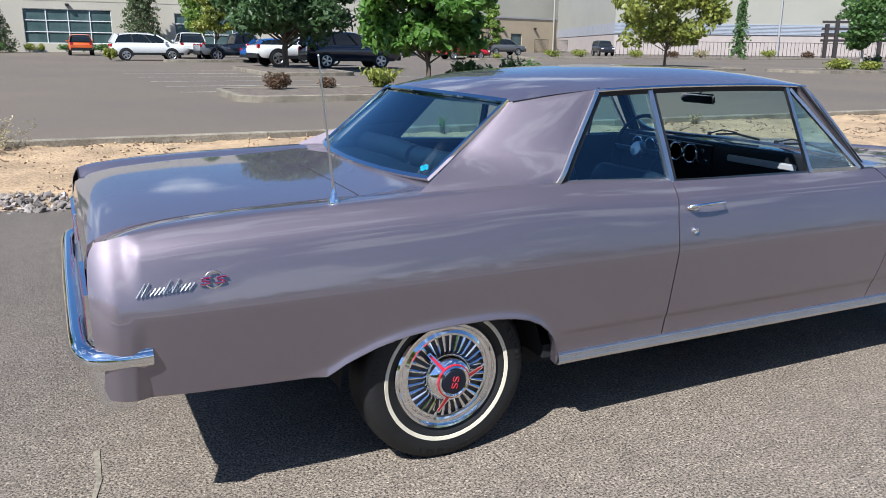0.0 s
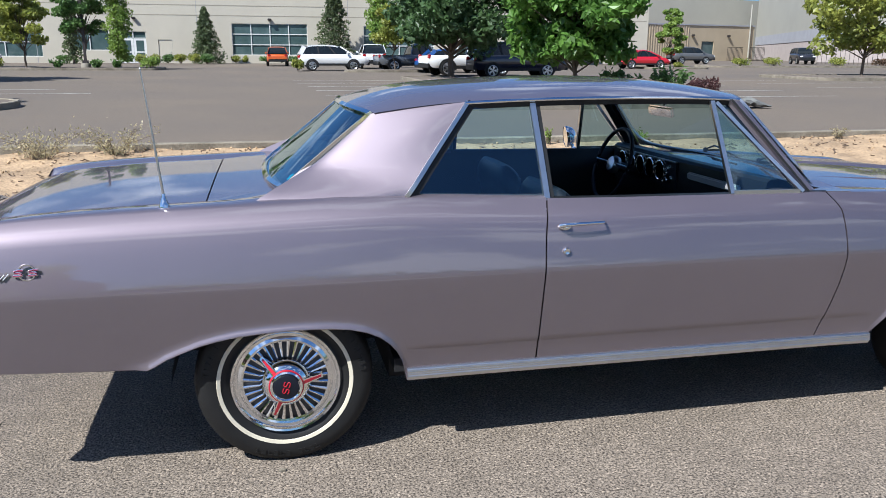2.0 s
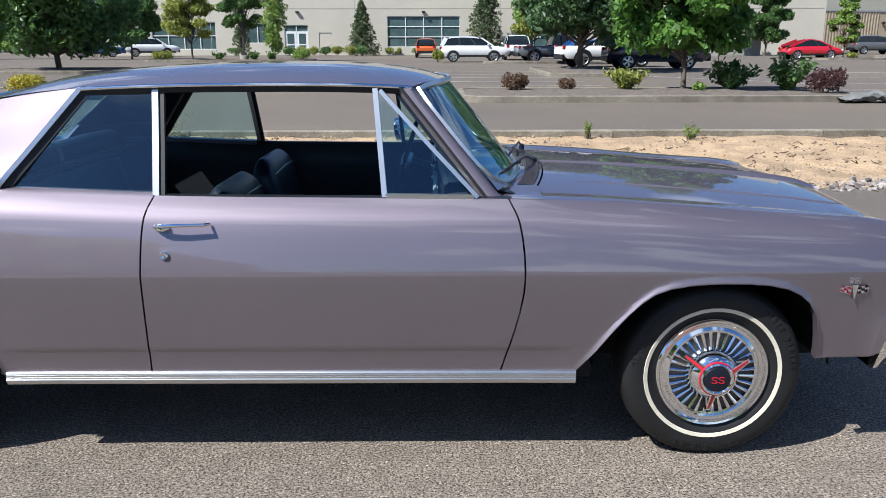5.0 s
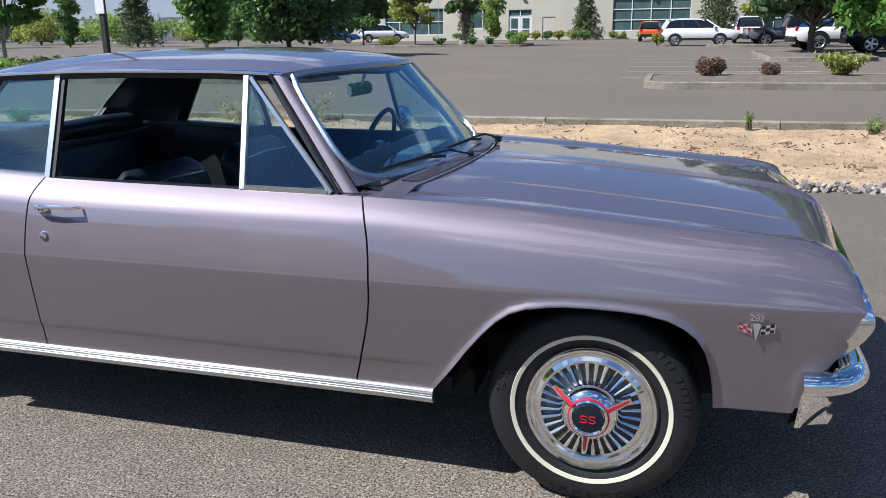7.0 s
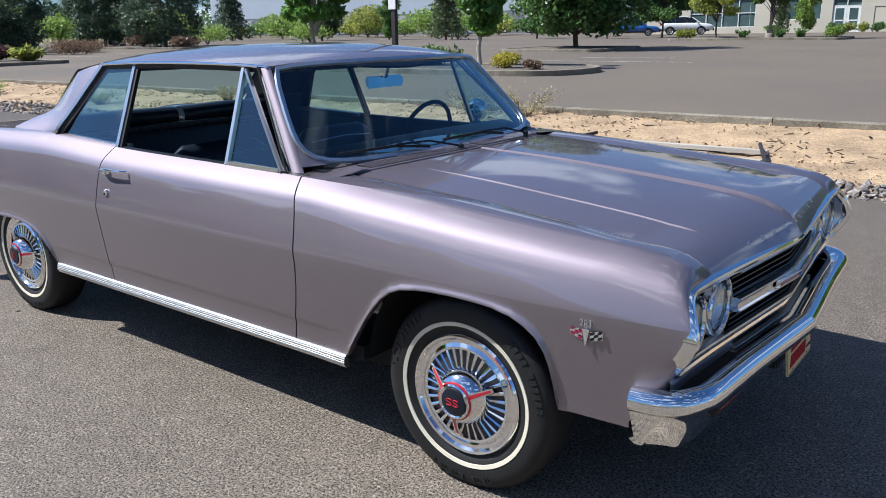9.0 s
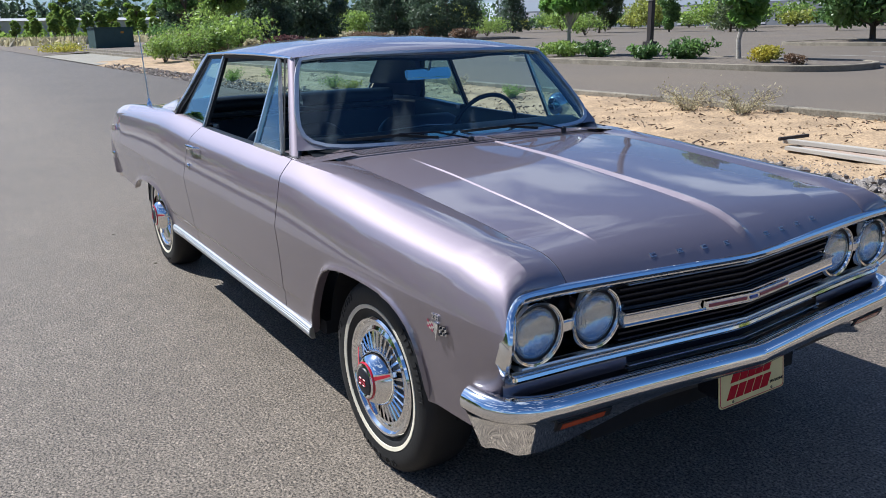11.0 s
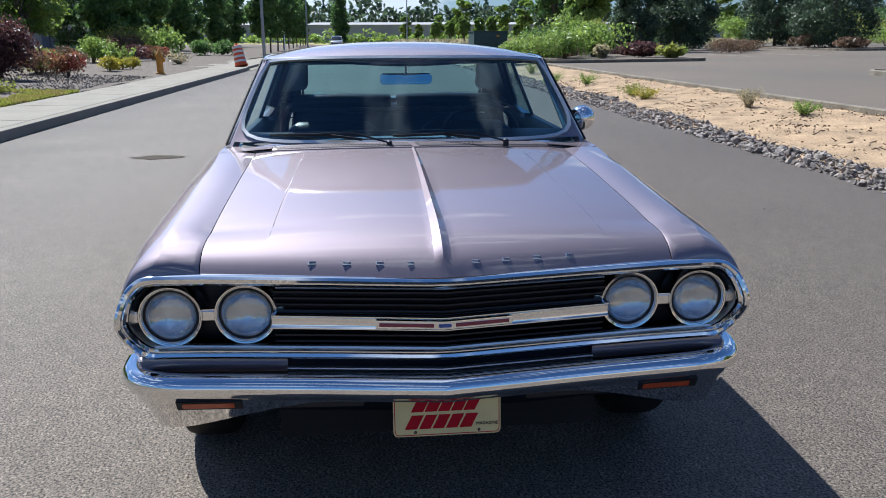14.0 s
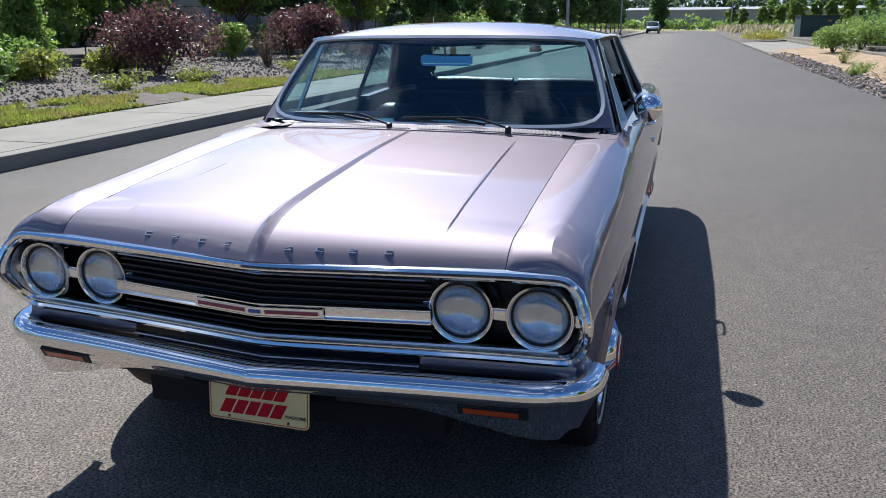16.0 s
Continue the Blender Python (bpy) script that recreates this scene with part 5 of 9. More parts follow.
fr, bk = rounded(0.152, 0.064, 0.014, 0.002), rounded(0.152, 0.064, 0.014, -0.002)
B = Build().add(fr + bk, [tuple(range(20)), tuple(range(39, 19, -1))] + [(i, 20 + i, 20 + (i + 1) % 20, (i + 1) % 20) for i in range(20)])
plate = part("front_plate", B, PLATE, car, "yellow promotional plate with red lettering bars")
for z0, ys in ((0.028, ((-0.092, -0.058), (-0.054, -0.020), (-0.016, 0.016), (0.020, 0.052), (0.056, 0.088))), (-0.022, ((-0.110, -0.076), (-0.070, -0.038), (-0.032, 0.0), (0.006, 0.038), (0.044, 0.078)))):
    for a, b in ys:
        sh = 0.010
        B = Build()
        vs = []
        for x in (0.002, 0.0036):
            vs += [pm @ Vector((x, a - sh, z0 - 0.020)), pm @ Vector((x, b - sh, z0 - 0.020)), pm @ Vector((x, b + sh, z0 + 0.020)), pm @ Vector((x, a + sh, z0 + 0.020))]
        B.add(vs, [(4, 5, 6, 7), (0, 1, 5, 4), (1, 2, 6, 5), (2, 3, 7, 6), (3, 0, 4, 7)])
        part("red_bar", B, PLATERED, plate)
fc = bpy.data.curves.new("plate_word", "FONT")
fc.body, fc.size, fc.extrude, fc.align_x = "MAGAZINE", 0.0125, 0.0006, "CENTER"
fc.materials.append(BLACK)
word = new("plate_word", fc)
word.parent = plate
word.matrix_basis = pm @ Matrix.Translation((0.0032, 0.113, -0.037)) @ Matrix.Rotation(radians(90), 4, "Z") @ Matrix.Rotation(radians(90), 4, "X")
part("plate_border", Build().sweep(rounded(0.1475, 0.0595, 0.012, 0.002), [(-0.0012, -0.001), (0.0012, -0.001), (0.0012, 0.0008), (-0.0012, 0.0008)], up=(1, 0, 0), closed=True), REDPAINT, plate, "thin red border line")
for y, z in ((-0.09, 0.052), (0.09, 0.052), (-0.09, -0.052), (0.09, -0.052)):
    part("bolt_hole", Build().lathe([(0.0045, 0.0), (0.004, 0.0007), (0.001, 0.0007)], pm @ Matrix.Translation((0.002, y, z)) @ Matrix.Rotation(radians(90), 4, "Y"), seg=10), BLACK, plate)
part("plate_bracket", Build().box((2.12, -0.10, 0.32), (2.20, 0.10, 0.41), bevel=0.005), BLACKPAINT, car)

# ---- wheels
def wheel_at(x, s):
    w = new("wheel")
    w.parent = car
    w["label"] = "whitewall wheel with a finned chrome cover"
    w.matrix_basis = Matrix.Translation((x, -(0.772 if x > 0 else 0.757) * s, 0.316)) @ Matrix.Rotation(radians(90 * s), 4, "X")
    return w


tyre = Build().lathe([(0.20, -0.075), (0.235, -0.092), (0.275, -0.097), (0.300, -0.090), (0.316, -0.078), (0.3235, -0.058), (0.3255, -0.02), (0.3255, 0.02), (0.3235, 0.058), (0.316, 0.078), (0.300, 0.090),
                      (0.275, 0.097), (0.235, 0.092), (0.205, 0.080), (0.192, 0.066)], seg=144)
# shallow shoulder blocks pressed into the tread's edge
for v in tyre.v:
    r = math.hypot(v.x, v.y)
    if 0.312 < r < 0.3245 and round(math.atan2(v.y, v.x) / math.tau * 144) % 2:
        v.x, v.y = v.x * 0.992, v.y * 0.992
TYRE_ME = tyre.mesh("tyre", TYRE)
WW_ME = Build().lathe([(0.2305, 0.0885), (0.232, 0.0928), (0.2445, 0.0955), (0.246, 0.0928)], seg=72).mesh("whitewall", WHITEWALL)
LETTERS = Build()
for mid in (0.5, 2.6, 4.7):
    for k in range(11):
        if k == 6:
            continue
        a = mid + (k - 5) * 0.078
        LETTERS.box((-0.011, -0.0075, 0), (0.011, -0.0035, 0.0022), m=Matrix.Rotation(a, 4, "Z") @ Matrix.Translation((0.283, 0, 0.0952)) @ Matrix.Rotation(0.12, 4, "Y"))
        LETTERS.box((-0.011 if k % 2 else 0.005, -0.0035, 0), (0.011, 0.006, 0.0022), m=Matrix.Rotation(a, 4, "Z") @ Matrix.Translation((0.283, 0, 0.0952)) @ Matrix.Rotation(0.12, 4, "Y"))
LETTERS_ME = LETTERS.mesh("sidewall_relief", TYRE, 0)
RIM_ME = Build().lathe([(0.205, 0.060), (0.203, 0.083), (0.197, 0.090), (0.190, 0.088), (0.183, 0.078), (0.172, 0.076), (0.160, 0.082), (0.152, 0.080)], seg=72).mesh("wheel_cover", CHROME)
DISH_ME = Build().lathe([(0.155, 0.072), (0.10, 0.074), (0.06, 0.084)], seg=48).mesh("cover_recess", RECESS)
FIN_ME = Build().add([(0.092, -0.0042, 0.070), (0.153, -0.0078, 0.070), (0.153, 0.0078, 0.070), (0.092, 0.0042, 0.070), (0.092, -0.0030, 0.084), (0.153, -0.0062, 0.080), (0.153, 0.0062, 0.080), (0.092, 0.0030, 0.084), (0.092, 0, 0.087), (0.153, 0, 0.083)],
                     [(0, 1, 5, 4), (2, 3, 7, 6), (4, 5, 9, 8), (8, 9, 6, 7), (1, 2, 6, 9, 5), (3, 0, 4, 8, 7)]).mesh("fin", CHROME, 20)
DOME_ME = Build().lathe([(0.097, 0.074), (0.095, 0.088), (0.089, 0.104), (0.079, 0.120), (0.068, 0.131), (0.060, 0.135), (0.058, 0.141), (0.052, 0.144), (0.047, 0.141)], seg=48).mesh("hub_dome", CHROME)
CAPRING_ME = Build().lathe([(0.0635, 0.132), (0.0625, 0.138), (0.0595, 0.140), (0.0575, 0.136)], seg=40).mesh("cap_ring", REDPAINT)
CAP_ME = Build().lathe([(0.047, 0.139), (0.044, 0.145), (0.03, 0.148), (0.001, 0.149)], seg=40).mesh("centre_cap", BLACKPAINT)
def prism(x0, x1, w0, w1, b0, b1, t0, t1):
    return Build().add([(x0, -w0, b0), (x0, w0, b0), (x1, w1, b1), (x1, -w1, b1), (x0, -w0 * 0.8, t0), (x0, w0 * 0.8, t0), (x1, w1 * 0.8, t1), (x1, -w1 * 0.8, t1)],
                       [(4, 5, 6, 7), (0, 1, 5, 4), (1, 2, 6, 5), (2, 3, 7, 6), (3, 0, 4, 7)])


SP_ME = prism(0.045, 0.134, 0.016, 0.009, 0.100, 0.084, 0.142, 0.104).mesh("spinner_bar", CHROME, 0)
SPR_ME = prism(0.060, 0.128, 0.0080, 0.0048, 0.132, 0.102, 0.1365, 0.1075).mesh("spinner_inlay", REDPAINT, 0)
SS_ME = Build()
for dx in (-0.0125, 0.0125):
    SS_ME.tube([(dx + u * 0.0095, w * 0.0105, 0.1495) for u, w in ((1.0, 0.75), (0.5, 1.0), (-0.6, 1.0), (-1.0, 0.6), (-0.6, 0.15), (0.6, -0.15), (1.0, -0.6), (0.6, -1.0), (-0.5, -1.0), (-1.0, -0.75))], 0.0019, 6)
SS_ME = SS_ME.mesh("cap_mark", REDPAINT)
for x, s, turn in ((AXLE_R, 1, 9), (AXLE_F, 1, 25), (AXLE_R, -1, 70), (AXLE_F, -1, 10)):
    w = wheel_at(x, s)
    part("tyre", TYRE_ME, None, w, "black whitewall tyre")
    part("whitewall", WW_ME, None, w, "cream white band")
    tagged(part("sidewall_relief", LETTERS_ME, None, w), "raised black marks on the tyre wall", kind="stuff")
    part("wheel_cover", RIM_ME, None, w)
    part("cover_recess", DISH_ME, None, w)
    for k in range(32):
        f = part("fin", FIN_ME, None, w)
        f.matrix_basis = Matrix.Rotation((k + 0.5) * math.tau / 32, 4, "Z")
    part("hub_dome", DOME_ME, None, w)
    part("cap_ring", CAPRING_ME, None, w, "red ring")
    cap = part("centre_cap", CAP_ME, None, w, "black centre cap")
    mk = part("cap_mark", SS_ME, None, cap)
    mk.matrix_basis = Matrix.Rotation(radians(0 if x > 0 else 78), 4, "Z")
    for k in range(3):
        q = Matrix.Rotation(radians(turn + 120 * k), 4, "Z")
        sp = part("spinner_bar", SP_ME, None, w)
        sp.matrix_basis = q
        inl = part("spinner_inlay", SPR_ME, None, sp)

# ---- small exterior pieces
for s in (1, -1):
    hx, hz = -0.36, 0.868
    hy = side_y(hx, hz)
    B = Build().tube([(-0.445, -(hy + 0.012) * s, hz - 0.002), (-0.43, -(hy + 0.028) * s, hz + 0.004), (-0.38, -(hy + 0.032) * s, hz + 0.007), (-0.28, -(hy + 0.028) * s, hz + 0.008), (-0.268, -(hy + 0.006) * s, hz + 0.006)], 0.0085, 10, r1=0.0045)
    door = [o for o in car.children if o.name.split(".")[0] == "door"][0 if s > 0 else 1]
    hd = part("door_handle", B, CHROME, door, "chrome door handle")
    mm = Matrix.Translation((-0.425, -(hy + 0.004) * s, hz - 0.008)) @ Matrix.Rotation(radians(90 * s), 4, "X")
    sc = Matrix.Diagonal((1.5, 0.75, 1, 1))
    part("handle_button", Build().lathe([(0.017, -0.004), (0.0165, 0.006), (0.012, 0.013), (0.009, 0.014), (0.0085, 0.020), (0.001, 0.021)], mm @ sc, seg=20), CHROME, door)
    ly = side_y(-0.421, 0.772)
    ml = Matrix.Translation((-0.421, -ly * s, 0.772)) @ Matrix.Rotation(radians(90 * s), 4, "X")
    part("door_lock", Build().lathe([(0.014, -0.004), (0.014, 0.006), (0.011, 0.010), (0.007, 0.009), (0.001, 0.007)], ml, seg=20), CHROME, door, "chrome key lock")
B = Build().lathe([(0.019, -0.004), (0.018, 0.008), (0.012, 0.024), (0.008, 0.036), (0.005, 0.05)], Matrix.Translation((-1.843, -0.765, 0.960)), seg=16)
ant = part("antenna_base", B, CHROME, car, "chrome antenna base")
part("antenna_mast", Build().tube([(-1.843, -0.765, 1.0), (-1.862, -0.768, 1.2), (-1.884, -0.772, 1.425)], 0.0048, 8, r1=0.0026), BRIGHT, ant, "thin whip antenna")
part("antenna_tip", Build().lathe([(0.001, -0.005), (0.0042, 0.0), (0.001, 0.005)], Matrix.Translation((-1.884, -0.772, 1.428)), seg=8), GALV, ant)
# round mirror on the driver's door
mm = Matrix.Translation((0.285, 0.905, 1.008)) @ Matrix.Rotation(radians(84), 4, "Y") @ Matrix.Rotation(radians(8), 4, "X")
mir = part("door_mirror", Build().lathe([(0.062, -0.022), (0.064, -0.016), (0.063, -0.006), (0.052, 0.020), (0.034, 0.036), (0.015, 0.043), (0.001, 0.044)], mm, seg=36), CHROME, car, "round chrome door mirror")
part("mirror_glass", Build().disc(0.061, -0.02, mm), CHROME, mir)
part("mirror_stalk", Build().tube([(0.29, 0.895, 0.985), (0.30, 0.875, 0.95), (0.31, 0.845, 0.935)], 0.011, 8), CHROME, mir)
# wipers
for y0, y1 in ((-0.10, -0.62), (0.40, -0.08)):
    base = Vector((0.90, y0, 0.975))
    tip = Vector((0.715 if y1 < -0.5 else 0.798, y1, 0.992))
    mid = base.lerp(tip, 0.55) + Vector((0.0, 0, 0.022))
    wp = part("wiper_arm", Build().tube([base, base.lerp(mid, 0.5) + Vector((0, 0, 0.018)), mid], 0.0042, 6).lathe([(0.013, -0.02), (0.012, 0.006), (0.004, 0.010)], Matrix.Translation(base), seg=12), BLACKPAINT, car, "black wiper arm")
    part("wiper_blade", Build().sweep([base.lerp(tip, 0.22) + Vector((-0.03, 0, 0.004)), mid + Vector((-0.005, 0, -0.004)), tip + Vector((-0.005, 0, 0.0))], [(-0.003, -0.007), (0.003, -0.007), (0.003, 0.004), (-0.003, 0.004)]), BLACK, wp)
# side badges
def script_badge(s):
    x0, z0 = -2.49, 0.775
    y = lambda x, z: -(side_y(x, z) + 0.005) * s
    zig = []
    for k in range(26):
        u = k / 25
        x = x0 + 0.012 + 0.15 * u + (0.012 if k % 2 else 0.0) + (0.008 if k in (1, 3, 13, 17) else 0.0)
        z = z0 - 0.010 + 0.010 * u + (0.013 if k % 2 else -0.006) + (0.018 if k in (1, 3, 13, 17) else 0)
        zig.append(Vector((x, y(x, z), z)))
    b = part("script_badge", Build().tube(zig, 0.0024, 6), BRIGHT, car, "chrome script badge, drawn as a plain wavy stroke")
    return b


script_badge(1)
cx, cz = -2.262, 0.790
my = side_y(cx, cz)
mm = Matrix.Translation((cx, -my, cz)) @ Matrix.Rotation(radians(90), 4, "X")
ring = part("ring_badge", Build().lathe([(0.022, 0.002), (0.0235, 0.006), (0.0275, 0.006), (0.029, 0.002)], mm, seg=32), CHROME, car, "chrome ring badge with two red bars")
for dx in (-0.024, 0.020):
    zig = [(cx + dx + u * 0.014, cz + w * 0.0095) for u, w in ((1.1, 0.9), (0.2, 1.05), (-0.9, 0.7), (-0.7, 0.2), (0.7, -0.2), (0.9, -0.7), (-0.2, -1.05), (-1.1, -0.9))]
    bar = part("badge_bar", Build().tube([(x, -my - 0.006, z) for x, z in zig], 0.0042, 6), CHROME, ring)
    part("badge_inlay", Build().tube([(x, -my - 0.0095, z) for x, z in zig], 0.0022, 6), EMBLEM, bar, "dark red inlay")
for s in (1, -1):
    bx, bz = 1.903, 0.632
    by = side_y(bx, bz)
    P = lambda x, z, o: Vector((bx + 0.8 * x, -(by + o) * s, bz + 0.8 * z))
    B = Build()
    B.add([P(-0.014, 0.03, 0.002), P(0.014, 0.03, 0.002), P(0.0, -0.035, 0.002), P(-0.014, 0.03, 0.008), P(0.014, 0.03, 0.008), P(0.0, -0.035, 0.008)], [(3, 4, 5), (0, 1, 4, 3), (1, 2, 5, 4), (2, 0, 3, 5), (5, 4, 3)])
    vb = part("flag_badge", B, CHROME, car, "chrome V badge with crossed flags")
    for k, mt in ((-1, EMBLEM), (1, BLACKPAINT)):
        fl = Build()
        for i in range(3):
            for j in range(3):
                if mt is REDPAINT or (i + j) % 2 == 0:
                    a, c = 0.016 + i * 0.014, -0.010 + j * 0.010 + i * 0.004
                    fl.add([P(k * a, c, 0.007), P(k * (a + 0.013), c + 0.004, 0.007), P(k * (a + 0.013), c + 0.013, 0.007), P(k * a, c + 0.009, 0.007)], [(0, 1, 2, 3), (3, 2, 1, 0)])
        part("flag", fl, mt, vb)
        part("flag_back", Build().add([P(k * 0.014, -0.012, 0.004), P(k * 0.06, 0.0, 0.004), P(k * 0.06, 0.032, 0.004), P(k * 0.014, 0.022, 0.004)], [(0, 1, 2, 3), (3, 2, 1, 0)]), CHROME, vb)
    fc = bpy.data.curves.new("engine_number", "FONT")
    fc.body, fc.size, fc.extrude, fc.align_x = "283", 0.025, 0.003, "CENTER"
    tx = new("engine_number", fc)
    tx.parent = vb
    tx.matrix_basis = Matrix.Translation(P(0.0, 0.04, 0.006)) @ (Matrix.Rotation(radians(180 if s < 0 else 0), 4, "Z") @ Matrix.Rotation(radians(90), 4, "X"))
    fc.materials.append(CHROME)

# ---- cabin
B = Build()
rows = [[Vector((x + 0.02 * (abs(y) / 0.7) ** 2, y, z)) for y in span(-0.74, 0.74, 16)] for x, z in ((0.76, 0.938), (0.64, 0.965), (0.54, 0.985), (0.505, 0.984), (0.490, 0.972), (0.487, 0.95), (0.487, 0.84), (0.50, 0.76), (0.55, 0.68))]
B.grid(rows, flip=False)
dash = part("dashboard", B, DASH, car, "black padded dashboard")
part("dash_fascia", Build().box((0.478, -0.06, 0.83), (0.492, 0.62, 0.966), bevel=0.005), BLACKPAINT, dash)
for k, y in enumerate((0.525, 0.415, 0.305, 0.197, 0.087)):
    r = 0.050
    m = Matrix.Translation((0.480, y, 0.912)) @ Matrix.Rotation(radians(-90), 4, "Y")
    g = part("gauge", Build().lathe([(r * 0.84, 0.0), (r * 0.86, 0.014), (r * 0.94, 0.018), (r, 0.014), (r * 1.05, 0.0)], m, seg=28), CHROME, dash, "round chrome-rimmed gauge")
    part("gauge_face", Build().disc(r * 0.9, 0.002, m), BLACK, g)
    part("gauge_rim", Build().tube([m @ Vector((r * 0.96 * math.cos(q), r * 0.96 * math.sin(q), 0.016)) for q in np.linspace(0, math.tau, 28, endpoint=False)], 0.0055, 8, closed=True), CHROME, g)
part("glovebox_trim", Build().box((0.470, -0.60, 0.905), (0.488, -0.17, 0.938), bevel=0.006), SILVERTRIM, dash, "bright glovebox trim")
part("fascia_strip", Build().box((0.472, -0.06, 0.966), (0.480, 0.62, 0.971)), BRIGHT, dash, "thin bright edge strip")
for k, (y, z) in enumerate(((-0.005, 0.935), (-0.03, 0.885), (0.02, 0.872), (0.06, 0.862))):
    mk = Matrix.Translation((0.478, y, z)) @ Matrix.Rotation(radians(-90), 4, "Y")
    part("dash_knob", Build().lathe([(0.014, 0.0), (0.013, 0.014), (0.008, 0.018), (0.001, 0.018)], mk, seg=14), CHROME, dash)
# steering wheel
wm = Matrix.Translation((0.33, 0.37, 0.91)) @ Matrix.Rotation(radians(-72), 4, "Y")
sw = part("steering_wheel", Build().tube([wm @ Vector((0.195 * math.cos(a), 0.195 * math.sin(a), 0)) for a in np.linspace(0, math.tau, 40, endpoint=False)], 0.011, 8, closed=True), BLACKPAINT, car, "thin black steering wheel")
part("horn_hub", Build().lathe([(0.045, -0.03), (0.05, -0.01), (0.04, 0.012), (0.001, 0.02)], wm, seg=20), BRIGHT, sw)
for a in (90, 270):
    part("wheel_spoke", Build().sweep([wm @ Vector((0.04 * math.cos(radians(a)), 0.04 * math.sin(radians(a)), -0.005)), wm @ Vector((0.19 * math.cos(radians(a)), 0.19 * math.sin(radians(a)), 0))], [(-0.014, -0.003), (0.014, -0.003), (0.014, 0.003), (-0.014, 0.003)], up=(0.8, 0, 0.5)), BRIGHT, sw)
part("steering_column", Build().tube([wm @ Vector((0, 0, -0.01)), wm @ Vector((0, 0, -0.22))], 0.028, 10), DASH, sw)
# seats
def seat(y0, y1, x, back_x, top, name, lab):
    st = new(name)
    st.parent = car
    st["label"] = lab
    cush = Build().box((x, y0, 0.42), (x + 0.52, y1, 0.58), bevel=0.05)
    part("seat_cushion", cush, SEATBLACK, st)
    m = Matrix.Translation((back_x, 0, 0.52)) @ Matrix.Rotation(radians(-14), 4, "Y")
    hgt, wid, mid_y = top - 0.52, (y1 - y0) / 2, (y0 + y1) / 2
    rows = []
    for v in (0.0, 0.15, 0.35, 0.55, 0.7, 0.8, 0.87, 0.92, 0.96, 0.985, 1.0):
        r = max(0.0, (v - 0.72) / 0.28)
        ww = wid * (1 - 0.30 * r**2.6) if wid < 0.4 else wid * (1 - 0.08 * r**2.6)
        dd = 0.062 * max(0.05, 1 - r**3.2) ** 0.5
        ring_ = []
        for k in range(28):
            ang = k * math.tau / 28
            cx_, cy_ = math.cos(ang), math.sin(ang)
            pleat = 0.004 * math.cos(cy_ * ww / 0.042 * math.pi) if cx_ > 0.2 and v < 0.9 else 0.0
            ring_.append(m @ Vector((-0.005 + dd * math.copysign(abs(cx_) ** 0.6, cx_) + pleat, mid_y + ww * math.copysign(abs(cy_) ** 0.5, cy_), hgt * v)))
        rows.append(ring_)
    B = Build().grid(rows, closed=True, flip=True)
    B.add(rows[-1], [tuple(range(28))])
    part("seat_back", B, SEATBLACK, st, "", 60)
    part("seat_piping", Build().tube([m @ Vector((0.05, y0 + 0.06, top - 0.60)), m @ Vector((0.06, (y0 + y1) / 2, top - 0.59)), m @ Vector((0.05, y1 - 0.06, top - 0.60))], 0.0035, 6), BRIGHT, st)
    return st


seat(-0.66, -0.10, -0.34, -0.22, 0.955, "front_seat", "black vinyl bucket seat")
seat(0.10, 0.66, -0.34, -0.22, 0.955, "front_seat", "black vinyl bucket seat")
rs = seat(-0.68, 0.68, -1.05, -1.10, 0.99, "rear_bench", "black vinyl rear bench")
for a, b in ((-0.67, -0.02), (0.02, 0.67)):
    part("seat_top_roll", Build().tube([(-1.205, a, 0.985), (-1.20, (a + b) / 2, 0.992), (-1.205, b, 0.985)], 0.052, 12), SEATBLACK, rs)
B = Build().box((-1.48, -0.70, 0.93), (-1.10, 0.70, 0.955), bevel=0.008)
part("parcel_shelf", B, SEATBLACK, car)
part("console", Build().box((-0.35, -0.085, 0.36), (0.40, 0.085, 0.56), bevel=0.03), DASH, car, "centre console")
for s in (1, -1):
    for z in (0.80, 0.835, 0.87, 0.915):
        part("door_trim_strip", Build().sweep([(x, -(side_y(x, 0.8) - 0.068) * s, z) for x in (-0.95, 0.5)], [(-0.004, -0.004), (0.004, -0.004), (0.004, 0.006), (-0.004, 0.006)]), SILVERTRIM, car)
part("rear_view_mirror", Build().box((-0.010, -0.122, -0.026), (0.010, 0.125, 0.026), bevel=0.009, m=Matrix.Translation((0.405, 0, 1.215)) @ Matrix.Rotation(radians(-10), 4, "Y")), CHROME, car, "inside mirror on a short stalk")
part("mirror_stem", Build().tube([(0.415, 0.0, 1.232), (0.43, 0.0, 1.275), (0.46, 0.0, 1.325)], 0.006, 6), BRIGHT, car)
for s in (1, -1):
    part("sun_visor", Build().box((0.30, -0.56 * s if s > 0 else 0.08, 1.285), (0.46, -0.08 * s if s > 0 else 0.56, 1.30), bevel=0.006), SEATBLACK, car)


